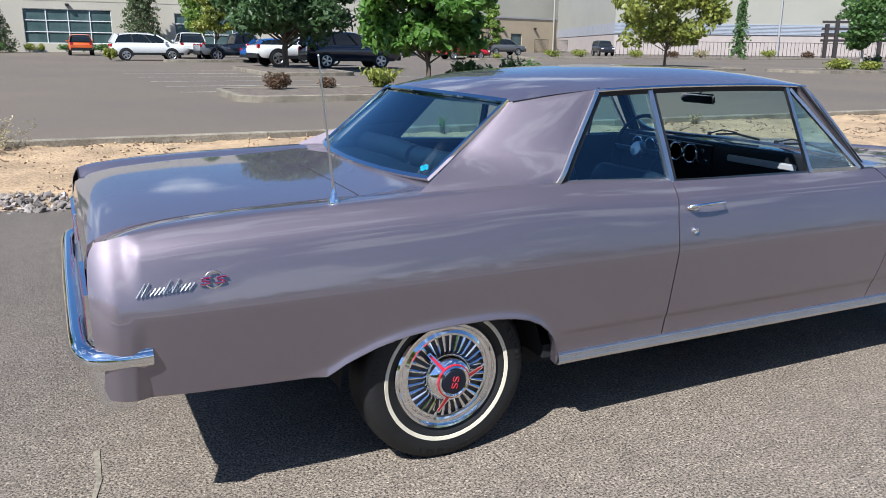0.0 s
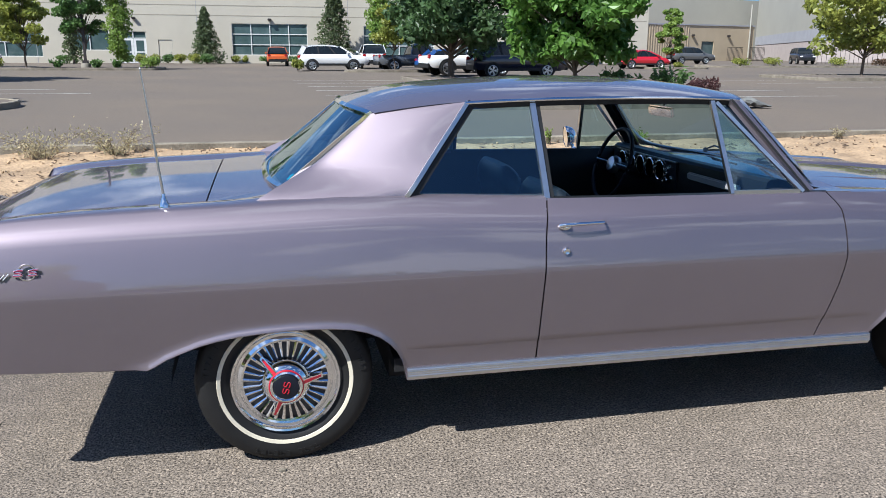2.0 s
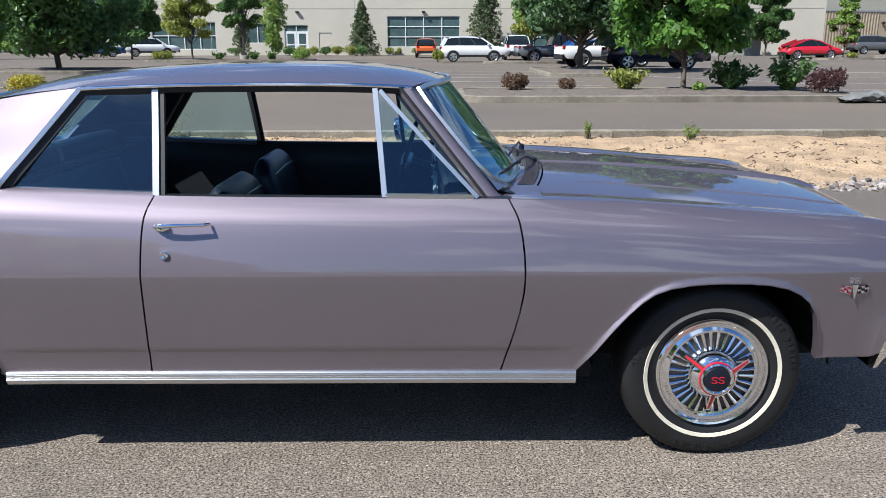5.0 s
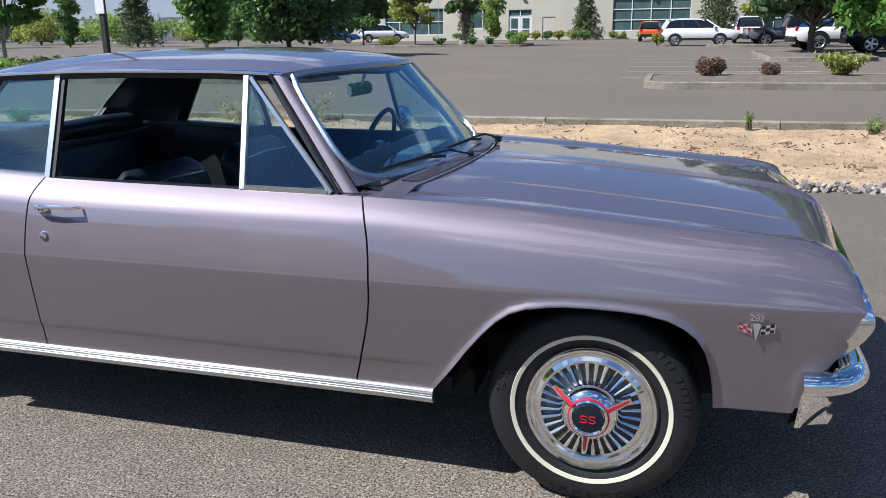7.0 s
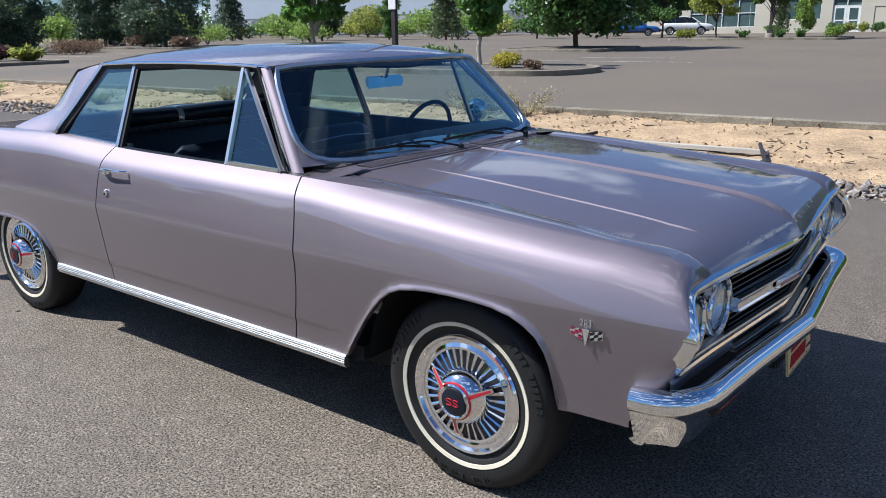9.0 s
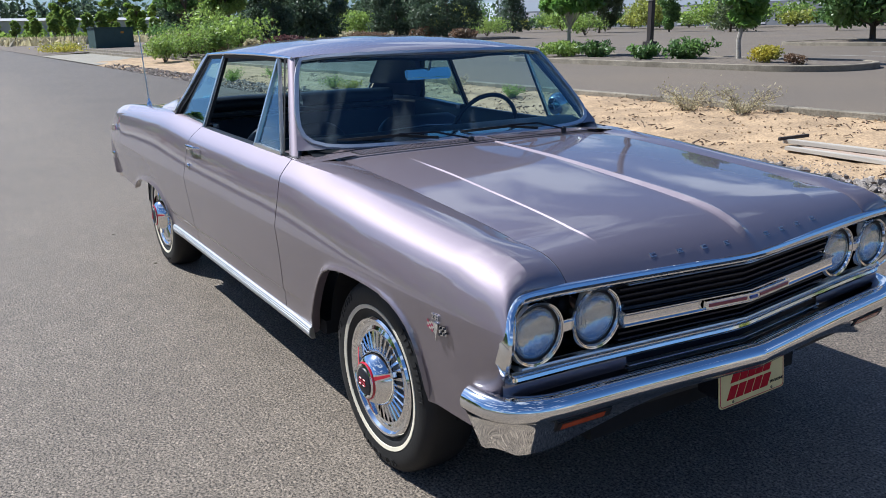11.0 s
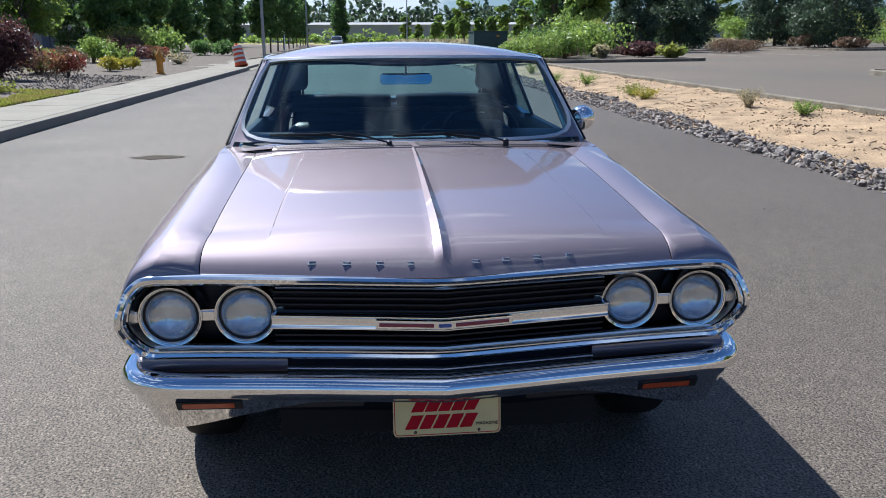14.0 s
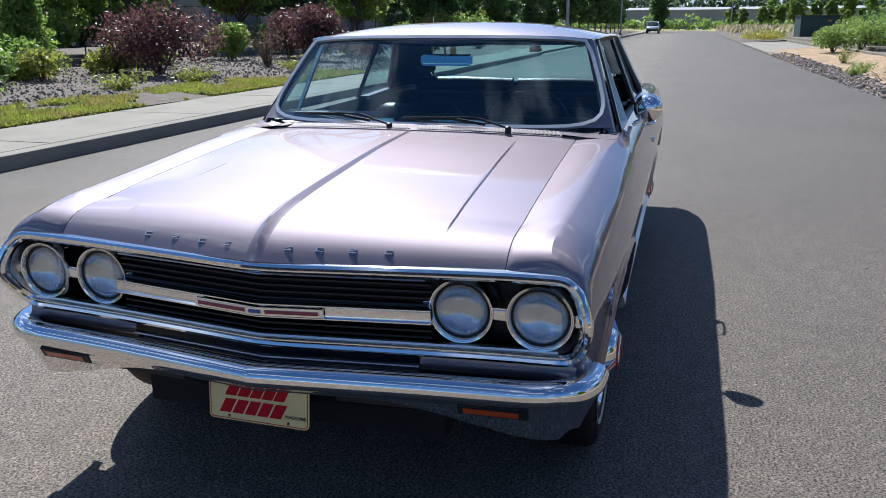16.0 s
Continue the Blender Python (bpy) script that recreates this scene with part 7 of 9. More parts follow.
# weeds on the sand bank
for i, (x, y, h, w, m, lab) in enumerate(((-4.3, 7.3, 0.42, 1.5, LEAF_DRY, "dry flowering weeds on the sand"), (-3.4, 7.35, 0.38, 1.2, LEAF_DRY, "dry flowering weeds on the sand"), (-9.5, 6.7, 0.40, 0.5, LEAF_DRY, "thin dry weed"), (-13.5, 5.9, 0.28, 0.9, LEAF_YELLOW, "yellow-green weed clump"), (-12.6, 5.9, 0.24, 0.8, LEAF_GOLD, "orange-yellow weed clump"), (-17.5, 6.0, 0.40, 0.8, LEAF_LIGHT, "green weed clump"),
                                         (-19.8, 5.6, 0.35, 0.9, LEAF_LIGHT, "green weed clump"), (-18.6, 5.2, 0.25, 0.6, LEAF_LIGHT, "green weed clump"), (-24.5, 5.9, 0.5, 0.9, LEAF_YELLOW, "green weed clump"), (4.0, 7.45, 0.22, 0.35, LEAF_LIGHT, "small green weed by the kerb"), (2.6, 7.6, 0.30, 0.15, LEAF_LIGHT, "thin green weed by the kerb"), (7.5, 7.5, 0.2, 0.4, LEAF_DRY, "dry weed by the kerb"), (-8.0, 6.9, 0.3, 0.6, LEAF_LIGHT, "green weed clump"))):
    bush(x, y, h, w, m, lab, 160 + i, 0.022, True, 1100 if w > 0.4 else 240, z=bank_z(x, y), name="weed")
# left-hand beds
for i, (x, y, h, w, m, lab, sz, n, sp) in enumerate((
        (-12.6, -11.0, 2.0, 2.9, LEAF_PURPLE, "large dark purple-leaved shrub", 0.075, 3600, False), (-20.0, -10.6, 2.3, 2.3, LEAF_PURPLE, "large dark purple-leaved shrub", 0.085, 3000, False), (-22.0, -12.4, 2.1, 1.9, LEAF_PURPLE, "dark purple-leaved shrub", 0.085, 1800, False),
        (-16.6, -10.3, 1.35, 1.4, LEAF_RUST, "twiggy half-bare shrub", 0.05, 500, "bare"), (-14.5, -12.8, 1.3, 1.6, LEAF_LIGHT, "grey-green shrub", 0.09, 1100, False), (-12.2, -14.8, 1.1, 2.0, LEAF_LIGHT, "grey-green shrub", 0.09, 1200, False), (-9.5, -14.2, 1.2, 2.0, LEAF_LIGHT, "grey-green shrub", 0.09, 1200, False), (-9.8, -11.8, 0.8, 1.2, LEAF_YELLOW, "yellow-green shrub", 0.08, 700, False),
        (-22.6, -9.6, 0.95, 1.2, LEAF_RED, "rose bush with red flowers", 0.08, 900, False), (-24.0, -11.0, 1.0, 1.6, LEAF_RED, "rose bush with red flowers", 0.08, 900, False), (-25.2, -11.3, 1.0, 1.4, LEAF_YELLOW, "olive green shrub", 0.09, 800, False),
        (-27.0, -9.6, 0.66, 0.95, LEAF_GOLD, "golden-yellow rounded shrub", 0.06, 900, False), (-28.2, -9.5, 0.6, 0.8, LEAF_GOLD, "golden-yellow rounded shrub", 0.06, 700, False), (-29.3, -9.4, 0.6, 0.7, LEAF_GOLD, "golden-yellow rounded shrub", 0.06, 600, False),
        (-33.0, -10.8, 1.1, 1.6, LEAF_LIGHT, "feathery pale green shrub", 0.10, 500, True), (-38.0, -11.6, 1.0, 1.8, LEAF_PURPLE, "low crimson shrub", 0.10, 700, False), (-41.0, -11.4, 1.0, 1.8, LEAF_RED, "low crimson shrub", 0.10, 700, False), (-36.0, -9.0, 0.6, 1.4, LEAF_DRY, "dry low plants", 0.08, 400, True),
        (-53.6, -11.0, 1.3, 2.2, LEAF_MID, "clipped green hedge block", 0.14, 900, False), (-55.6, -10.2, 1.3, 2.0, LEAF_MID, "clipped green hedge block", 0.14, 900, False), (-50.0, -13.0, 2.4, 3.2, LEAF_LIGHT, "large yellow-green shrub", 0.2, 800, False), (-11.0, -9.0, 0.35, 1.2, LEAF_YELLOW, "low weeds", 0.05, 500, True), (-15.2, -8.6, 0.35, 1.4, LEAF_YELLOW, "low weeds", 0.05, 500, True), (-8.6, -9.0, 0.4, 1.4, LEAF_YELLOW, "low weeds", 0.05, 500, True), (-6.0, -9.6, 0.45, 1.4, LEAF_LIGHT, "low weeds", 0.05, 500, True),
        (-6.4, -12.6, 1.2, 2.0, LEAF_RUST, "rust-brown shrub", 0.09, 900, False), (-4.0, -14.0, 1.6, 2.4, LEAF_MID, "green shrub", 0.10, 1200, False))):
    bush(x, y, h, w, m, lab, 180 + i, sz, sp is True, n, z=ip(-y, [(7.03, 0.15), (8, 0.18), (10, 0.26), (14, 0.30)]), bare=sp == "bare")
for i, (x, y, h, w, m, lab) in enumerate(((-10.4, -13.0, 1.1, 1.5, LEAF_LIGHT, "pale green leafy shrub"), (-12.6, -12.3, 0.9, 1.2, LEAF_YELLOW, "yellow-green leafy shrub"), (-8.6, -12.4, 1.0, 1.6, LEAF_LIGHT, "pale green leafy shrub"), (-19.8, -13.4, 1.5, 1.4, LEAF_LIGHT, "light green open shrub"),
                                         (-15.8, -14.2, 1.5, 1.8, LEAF_MID, "green rounded shrub"), (-24.5, -14.5, 1.8, 2.6, LEAF_MID, "green rounded shrub"), (-28.0, -14.0, 1.5, 2.4, LEAF_LIGHT, "feathery grey-green shrub"), (-31.0, -12.4, 1.0, 1.8, LEAF_RUST, "brown-red low shrub"), (-36.0, -13.0, 1.5, 2.2, LEAF_LIGHT, "feathery grey-green shrub"),
                                         (-45.0, -14.0, 1.8, 2.6, LEAF_RUST, "tall reddish-green shrub"), (-47.5, -14.6, 2.4, 3.2, LEAF_YELLOW, "tall yellow-green shrub"), (-6.2, -15.5, 1.6, 2.4, LEAF_MID, "green rounded shrub"), (-3.5, -17.0, 1.8, 2.8, LEAF_LIGHT, "light green shrub"))):
    bush(x, y, h, w, m, lab + " in the roadside bed", 300 + i, 0.10, False, 1300, z=0.27)
tree(-11.7, -14.0, "cone", 2.7, 1.7, 0.1, LEAF_LIGHT, "young light green tree in the roadside bed", seed=80, size=0.13, trunk_r=0.03)
tree(-20.0, -18.5, "broad", 4.6, 3.6, 0.5, LEAF_MID, "round green tree behind the shrubs", seed=81, size=0.16, trunk_r=0.08)
tree(-15.6, -17.5, "airy", 4.2, 3.2, 0.4, LEAF_LIGHT, "round light green tree behind the shrubs", seed=82, size=0.16, trunk_r=0.08)
tree(-8.0, -19.0, "airy", 5.0, 4.0, 0.4, LEAF_LIGHT, "round green tree behind the shrubs", seed=83, size=0.18, trunk_r=0.08)
tree(-25.5, -20.5, "airy", 6.5, 4.2, 0.4, LEAF_MID, "full green tree behind the shrubs", seed=84, size=0.24, trunk_r=0.12)
tree(-46.5, -20.0, "broad", 6.5, 5.4, 1.4, LEAF_LIGHT, "light green spreading tree", seed=85, size=0.22, trunk_r=0.1)
tree(-57.0, -19.5, "pine", 8.0, 6.4, 0.4, LEAF_DARK, "dense very dark evergreen tree", seed=86, size=0.3, trunk_r=0.16)
tree(-70.0, -19.0, "airy", 6.4, 4.4, 1.4, LEAF_YELLOW, "yellow-green tree with an open crown", seed=87, size=0.24, trunk_r=0.09)
tree(-17.5, -15.5, "airy", 3.8, 2.4, 0.8, LEAF_LIGHT, "small light green tree", seed=50, size=0.16, trunk_r=0.05)
tree(-11.0, -20.5, "airy", 5.0, 3.0, 1.0, LEAF_LIGHT, "small light green tree", seed=51, size=0.18, trunk_r=0.06)
tree(-27.5, -17.5, "broad", 6.0, 4.6, 1.6, LEAF_LIGHT, "light green tree with a slim trunk", seed=52, size=0.22, trunk_r=0.09)
tree(-34.0, -19.0, "broad", 7.5, 6.0, 1.2, LEAF_DARK, "dense very dark green tree", seed=53, size=0.26, trunk_r=0.18)
tree(-41.0, -18.0, "airy", 6.0, 4.0, 1.4, LEAF_LIGHT, "light green tree", seed=54, size=0.22, trunk_r=0.09)
tree(-14.0, -24.0, "airy", 6.5, 5.0, 0.6, LEAF_LIGHT, "full green tree", seed=55, size=0.24, trunk_r=0.12)
tree(-22.0, -23.0, "broad", 6.5, 4.6, 0.6, LEAF_MID, "full green tree", seed=56, size=0.24, trunk_r=0.12)
st = tree(-62.0, -8.0, "column", 7.0, 2.6, 1.6, LEAF_MID, "columnar street tree beside the road", seed=60, size=0.24, trunk_r=0.08, z=0.2, group="street trees")
for i in range(9):
    copy_thing(st, pose(-69 - 8 * i, -8.2 - 0.15 * i, 0.2, 0, 0, 50 * i))
st2 = tree(-50.0, -16.5, "column", 8.5, 3.4, 1.0, LEAF_MID, "tall columnar green tree", seed=61, size=0.28, trunk_r=0.10, z=0.25, group="row of columnar trees")
for i in range(7):
    copy_thing(st2, pose(-57 - 8.5 * i, -17.0 - 0.6 * (i % 2), 0.25, 0, 0, 75 * i))
yt = tree(-108.0, 14.0, "airy", 4.4, 1.7, 1.3, LEAF_LIGHT, "thin young tree staked in the field", seed=62, size=0.26, trunk_r=0.05, z=0.15, group="young trees in the field")
for i in range(26):
    copy_thing(yt, Matrix.Translation((-112 - (i * 37 % 34), 8 + i * 2.6, 0.2)) @ Matrix.Rotation(i * 1.9, 4, "Z") @ Matrix.Scale(0.75 + 0.07 * (i % 6), 4))
ft = tree(-172.0, 22.0, "airy", 9.5, 4.6, 1.6, LEAF_LIGHT, "tall open green tree beyond the field", seed=64, size=0.5, trunk_r=0.10, z=0.15, group="tall trees beyond the field")
for i in range(16):
    copy_thing(ft, Matrix.Translation((-165 - (i * 29 % 34), 9 + i * 6.5 + (i * 13 % 5), 0.2)) @ Matrix.Rotation(i * 2.3, 4, "Z") @ Matrix.Scale(0.6 + 0.11 * (i * 7 % 6), 4))
rngf = np.random.default_rng(31)
fx, fy = -104 - 70 * rngf.random(9000), 6.5 + 100 * rngf.random(9000)
tagged(new("field_grass", leaf_mesh("field_grass", np.stack([fx, fy, 0.35 + 0.25 * rngf.random(9000)], 1), 0.45 + 0.3 * rngf.random(9000), LEAF_DRY, 32, stretch=2.4, droop=-2.0)), "tall dry tan grass in the field", "grass", kind="stuff")
pts = []
for i in range(60):
    pts.append(shell_points(rngf, 90, (-190 - 14 * rngf.random(), -40 + i * 3.2, 1.2), (2.4, 2.4, 1.0 + 1.6 * rngf.random()), 0.2))
pz = np.concatenate(pts)
tagged(new("field_scrub", leaf_mesh("field_scrub", pz, 0.5 + 0.4 * rngf.random(len(pz)), LEAF_LIGHT, 33)), "low green scrub before the far warehouse", "scrub", kind="stuff")
tree(-139, -3.5, "column", 8.0, 3.4, 1.0, LEAF_MID, "columnar tree at the end of the road", seed=63, size=0.34, trunk_r=0.1, z=0.1)
# far woods
rng = np.random.default_rng(5)
pts = []
for i in range(120):
    y = -190 + i * 4.2
    h = 12 + 7 * rng.random()
    pts.append(shell_points(rng, 150, (-330 + 30 * rng.random(), y, h * 0.5), (4, 4.5, h * 0.55), 0.4))
p = np.concatenate(pts)
tagged(new("far_woods", leaf_mesh("far_woods", p, 1.6 * (0.6 + 0.8 * rng.random(len(p))), LEAF_PINE, 5)), "dark line of distant woods", "woods", kind="stuff")
pts = []
for i in range(90):
    x = -120 + i * 3.6
    h = 14 + 8 * rng.random()
    pts.append(shell_points(rng, 130, (x, 215 + 20 * rng.random(), h * 0.5), (4, 4, h * 0.6), 0.4))
p = np.concatenate(pts)
tagged(new("woods_behind_buildings", leaf_mesh("woods_behind_buildings", p, 1.4 * (0.6 + 0.8 * rng.random(len(p))), LEAF_DARK, 6)), "dark trees rising behind the buildings", "woods", kind="stuff")
pts = []
for i in range(60):
    x = -140 + i * 6.0
    h = 7 + 4 * rng.random()
    pts.append(shell_points(rng, 200, (x, -150 - 12 * rng.random(), h * 0.5), (3.5, 3.5, h * 0.55), 0.4))
p = np.concatenate(pts)
tagged(new("tree_belt", leaf_mesh("tree_belt", p, 0.9 * (0.6 + 0.8 * rng.random(len(p))), LEAF_MID, 7)), "distant belt of green trees across the road", "woods", kind="stuff")


# ---------------------------------------------------------------- buildings
def wall_build(x0, x1, z0, z1, holes, thick=0.3):
    """A wall in the xz plane facing -y, with holes (x0, x1, z0, z1) through it."""
    xs = sorted({x0, x1, *[h[0] for h in holes], *[h[1] for h in holes]})
    zs = sorted({z0, z1, *[h[2] for h in holes], *[h[3] for h in holes]})
    b = Build()
    for a, c in zip(xs, xs[1:]):
        for d, e in zip(zs, zs[1:]):
            mx, mz = (a + c) / 2, (d + e) / 2
            if any(h[0] < mx < h[1] and h[2] < mz < h[3] for h in holes):
                continue
            b.add([(a, 0, d), (c, 0, d), (c, 0, e), (a, 0, e)], [(0, 1, 2, 3)])
    for h in holes:
        a, c, d, e = h
        b.add([(a, 0, d), (c, 0, d), (c, 0, e), (a, 0, e), (a, thick, d), (c, thick, d), (c, thick, e), (a, thick, e)], [(0, 4, 5, 1), (1, 5, 6, 2), (2, 6, 7, 3), (3, 7, 4, 0)])
    return b


def window(parent, x0, x1, z0, z1, nx, nz, frame_m, lab="green-tinted window in white frames"):
    w = part("window", Build().box((x0, 0.10, z0), (x1, 0.14, z0 + 0.06)).box((x0, 0.10, z1 - 0.06), (x1, 0.14, z1)), frame_m, parent, lab, 0)
    pw, ph = (x1 - x0) / nx, (z1 - z0) / nz
    for i in range(nx + 1):
        x = x0 + pw * i
        part("mullion", Build().box((x - 0.04, 0.08, z0), (x + 0.04, 0.15, z1)), frame_m, w, "", 0)
    for j in range(1, nz):
        z = z0 + ph * j
        part("transom_bar", Build().box((x0, 0.085, z - 0.04), (x1, 0.145, z + 0.04)), frame_m, w, "", 0)
    for i in range(nx):
        for j in range(nz):
            part("pane", Build().box((x0 + pw * i + 0.04, 0.16, z0 + ph * j + 0.04), (x0 + pw * (i + 1) - 0.04, 0.175, z0 + ph * (j + 1) - 0.04)), PANE, w, "", 0)


YA = 80.0
ZA = lot_z(YA)
off = thing("office_building", "long beige flat-roofed commercial building with green-tinted windows", "building", at=pose(0, YA, ZA))
holes = [(-4.5, 2.9, 0.8, 3.85), (8.6, 16.0, 0.8, 3.75), (19.0, 22.4, 2.0, 3.6), (-28.5, -22.0, 0.6, 3.3), (-15.0, -12.6, 0.0, 3.0), (-11.5, -10.2, 0.0, 2.25), (-19.5, -16.0, 1.2, 3.2)]
part("wall", wall_build(-33, 40, -0.3, 10.5, holes), WALL_BEIGE, off, "", 0)
for x in (-33.2, 40.0):
    part("end_wall", Build().box((x, 0.0, -0.3), (x + 0.2, 60, 10.5)), WALL_BEIGE, off, "", 0)
part("roof", Build().box((-33, 0.35, 10.0), (40, 60, 10.2)), WALL_GREY, off, "", 0)
for z in (4.55, 5.5, 7.6):
    part("reveal_line", Build().box((-33, -0.012, z), (40, -0.002, z + 0.07)), mat("reveal_shadow_gap", (0.33, 0.30, 0.24), rough=0.9, var=0.1), off, "", 0)
for x in (-22.5, -7.8, 7.0, 18.0, 29.0):
    part("panel_joint", Build().box((x, -0.010, -0.3), (x + 0.04, -0.002, 10.5)), WALL_GREY, off, "", 0)
window(off, -4.5, 2.9, 0.8, 3.85, 4, 3, FRAME_W)
window(off, 8.6, 16.0, 0.8, 3.75, 4, 3, FRAME_W)
window(off, 19.0, 22.4, 2.0, 3.6, 2, 1, FRAME_W)
window(off, -28.5, -22.0, 0.6, 3.3, 4, 2, FRAME_W)
window(off, -19.5, -16.0, 1.2, 3.2, 2, 1, FRAME_W)
window(off, -15.0, -12.6, 2.35, 3.0, 2, 1, FRAME_W, "transom over the entrance")
for k in range(2):
    d = part("entrance_door", Build().box((-14.98 + 1.19 * k, 0.09, 0.02), (-13.81 + 1.19 * k, 0.14, 2.33)), FRAME_W, off, "white glazed entrance door", 0)
    part("door_glass", Build().box((-14.75 + 1.19 * k, 0.075, 0.25), (-14.04 + 1.19 * k, 0.085, 2.15)), PANE, d, "", 0)
    part("door_rail", Build().box((-14.75 + 1.19 * k, 0.06, 1.0), (-14.04 + 1.19 * k, 0.074, 1.12)), FRAME_W, d, "", 0)
sd = part("service_door", Build().box((-11.48, 0.05, 0.02), (-10.22, 0.10, 2.23)), WALL_BEIGE, off, "beige steel side door", 0)
part("door_knob", Build().box((-10.40, 0.0, 1.0), (-10.34, 0.05, 1.10)), GALV, sd, "", 0)
for x in (-13.6, -0.8, 12.3, 21.5):
    part("wall_lamp", Build().box((x - 0.18, -0.30, 4.15), (x + 0.18, 0.0, 4.35), bevel=0.04), DARKMETAL, off, "dark wall lamp", 0)

tan = thing("tan_building", "low tan metal-clad building with a dark entrance", "building", at=pose(60, 108, lot_z(108), 0, 0, 12))
part("wall", wall_build(-14, 14, -0.5, 5.2, [(3.6, 6.0, 0, 2.9)]), WALL_TAN, tan, "", 0)
for k in range(34):
    part("rib", Build().box((-14 + k * 0.45, -0.06, 0), (-13.86 + k * 0.45, -0.002, 5.2)), WALL_TAN, tan, "", 0)
part("roof", Build().box((-14.2, -0.1, 5.2), (14.2, 20, 5.4)), WALL_GREY, tan, "", 0)
part("door", Build().box((3.6, 0.15, 0), (6.0, 0.2, 2.9)), PANE, tan, "dark glazed door", 0)
for x in (7.0, 11.5):
    fr = part("railing", Build().box((x, -2.0, 2.0), (x + 3.0, -1.95, 2.06)).box((x, -2.0, 0.1), (x + 3.0, -1.95, 0.16)), DARKMETAL, tan, "dark metal railing", 0)
    for k in range(13):
        part("baluster", Build().box((x + k * 0.25 - 0.02, -2.0, 0), (x + k * 0.25 + 0.02, -1.95, 2.06)), DARKMETAL, fr, "", 0)
for x in (-11, 1.5, 8.5):
    part("wall_lamp", Build().box((x, -0.4, 3.6), (x + 0.4, 0, 3.9), bevel=0.05), DARKMETAL, tan, "", 0)
part("downpipe", Build().tube([(13.0, -0.15, 0), (13.0, -0.15, 8.5)], 0.12, 8), WALL_PALE, tan)

pale = thing("pale_warehouse", "tall pale warehouse wall", "building", at=pose(40, 140, lot_z(140), 0, 0, 6))
part("wall", Build().box((-45, 0, -0.5), (60, 40, 11.5)), WALL_PALE, pale, "", 0)
white = thing("white_warehouse", "large white warehouse with a grey block base", "building", at=pose(74, 96, lot_z(96), 0, 0, -24))
part("wall", Build().box((0, 0, 4.6), (90, 50, 15.5)), WALL_PALE, white, "", 0)
part("metal_band", Build().box((-0.05, -0.08, 3.0), (90, 50, 4.6)), WALL_GREY, white, "ribbed grey band", 0)
for k in range(8):
    part("rib", Build().box((-0.06, -0.12, 3.05 + k * 0.2), (90, -0.082, 3.13 + k * 0.2)), WALL_BLUE, white, "", 0)
part("base", Build().box((0.02, 0.02, -0.5), (89.9, 49.9, 3.0)), mat("pinkish_block", (0.42, 0.36, 0.33), rough=0.9, var=0.12, scale=0.8), white, "", 0)
for x in (12, 25):
    part("downpipe", Build().tube([(x, -0.2, 0), (x, -0.2, 15)], 0.12, 8), WALL_GREY, white)
gate = thing("metal_gate", "dark metal frame gate with rails beside the warehouse", "gate", at=pose(84, 67, lot_z(67), 0, 0, -30))
for x in (0, 1.2, 6.5, 7.7):
    part("post", Build().box((x - 0.2, -0.2, 0), (x + 0.2, 0.2, 5.2 if x in (1.2, 6.5) else 4.2)), DARKMETAL, gate, "", 0)
for z in (4.3, 3.5, 2.8, 2.1):
    part("beam", Build().box((-0.6, -0.12, z), (8.3, 0.12, z + 0.3)), DARKMETAL, gate, "", 0)
fen = thing("rail_fence", "dark metal rail fence", "fence", at=pose(62, 80, lot_z(80), 0, 0, -24))
part("rail", Build().box((0, -0.03, 1.8), (40, 0.03, 1.86)).box((0, -0.03, 0.15), (40, 0.03, 0.21)), DARKMETAL, fen, "", 0)
for k in range(80):
    part("baluster", Build().box((k * 0.5 - 0.02, -0.02, 0), (k * 0.5 + 0.02, 0.02, 1.9)), DARKMETAL, fen, "", 0)
whf = thing("white_fence", "pale screen fence by the trees", "fence", at=pose(21.5, 74.0, lot_z(74), 0, 0, 0))
for k in range(5):
    part("panel", Build().box((k * 2.0, -0.03, 0), (k * 2.0 + 1.97, 0.03, 2.0)), WALL_PALE, whf, "", 0)

blue = thing("bluish_warehouse", "long bluish-white warehouse behind a hedgerow", "building", at=pose(-140, 104, lot_z(104)))
part("wall", Build().box((0, 0, 3.4), (96, 60, 13.0)), WALL_BLUE, blue, "", 0)
part("base", Build().box((0.02, 0.02, -0.5), (95.9, 59.9, 3.4)), WALL_DARK, blue, "dark grey base", 0)
for k in range(14):
    part("bay", Build().box((3 + k * 6.7, -0.06, 0.2), (6.4 + k * 6.7, 0.0, 3.1 + (0.9 if k % 3 == 0 else 0))), WALL_GREY, blue, "", 0)
far = thing("far_warehouse", "long low grey warehouse across the field", "building", at=pose(-238, 0, 0.2))
part("wall", Build().box((-50, -70, -0.5), (0, 150, 5.0)), WALL_FAR, far, "", 0)
part("roof", Build().add([(0.5, -71, 5.0), (0.5, 151, 5.0), (-25, 151, 6.1), (-25, -71, 6.1), (-50.5, -71, 5.0), (-50.5, 151, 5.0)], [(0, 1, 2, 3), (3, 2, 5, 4)]), WALL_GREY, far, "pale metal roof", 0)
for k in range(44):
    part("wall_rib", Build().box((0.0, -69 + k * 5, 0.0), (0.12, -68.8 + k * 5, 5.0)), WALL_GREY, far, "", 0)
lb = thing("grey_building", "dark grey building with pale loading doors across the road", "building", at=pose(-110, -36, 0.2))
part("wall", Build().box((0, -30, -0.5), (95, 0, 8.0)), WALL_DARK, lb, "", 0)
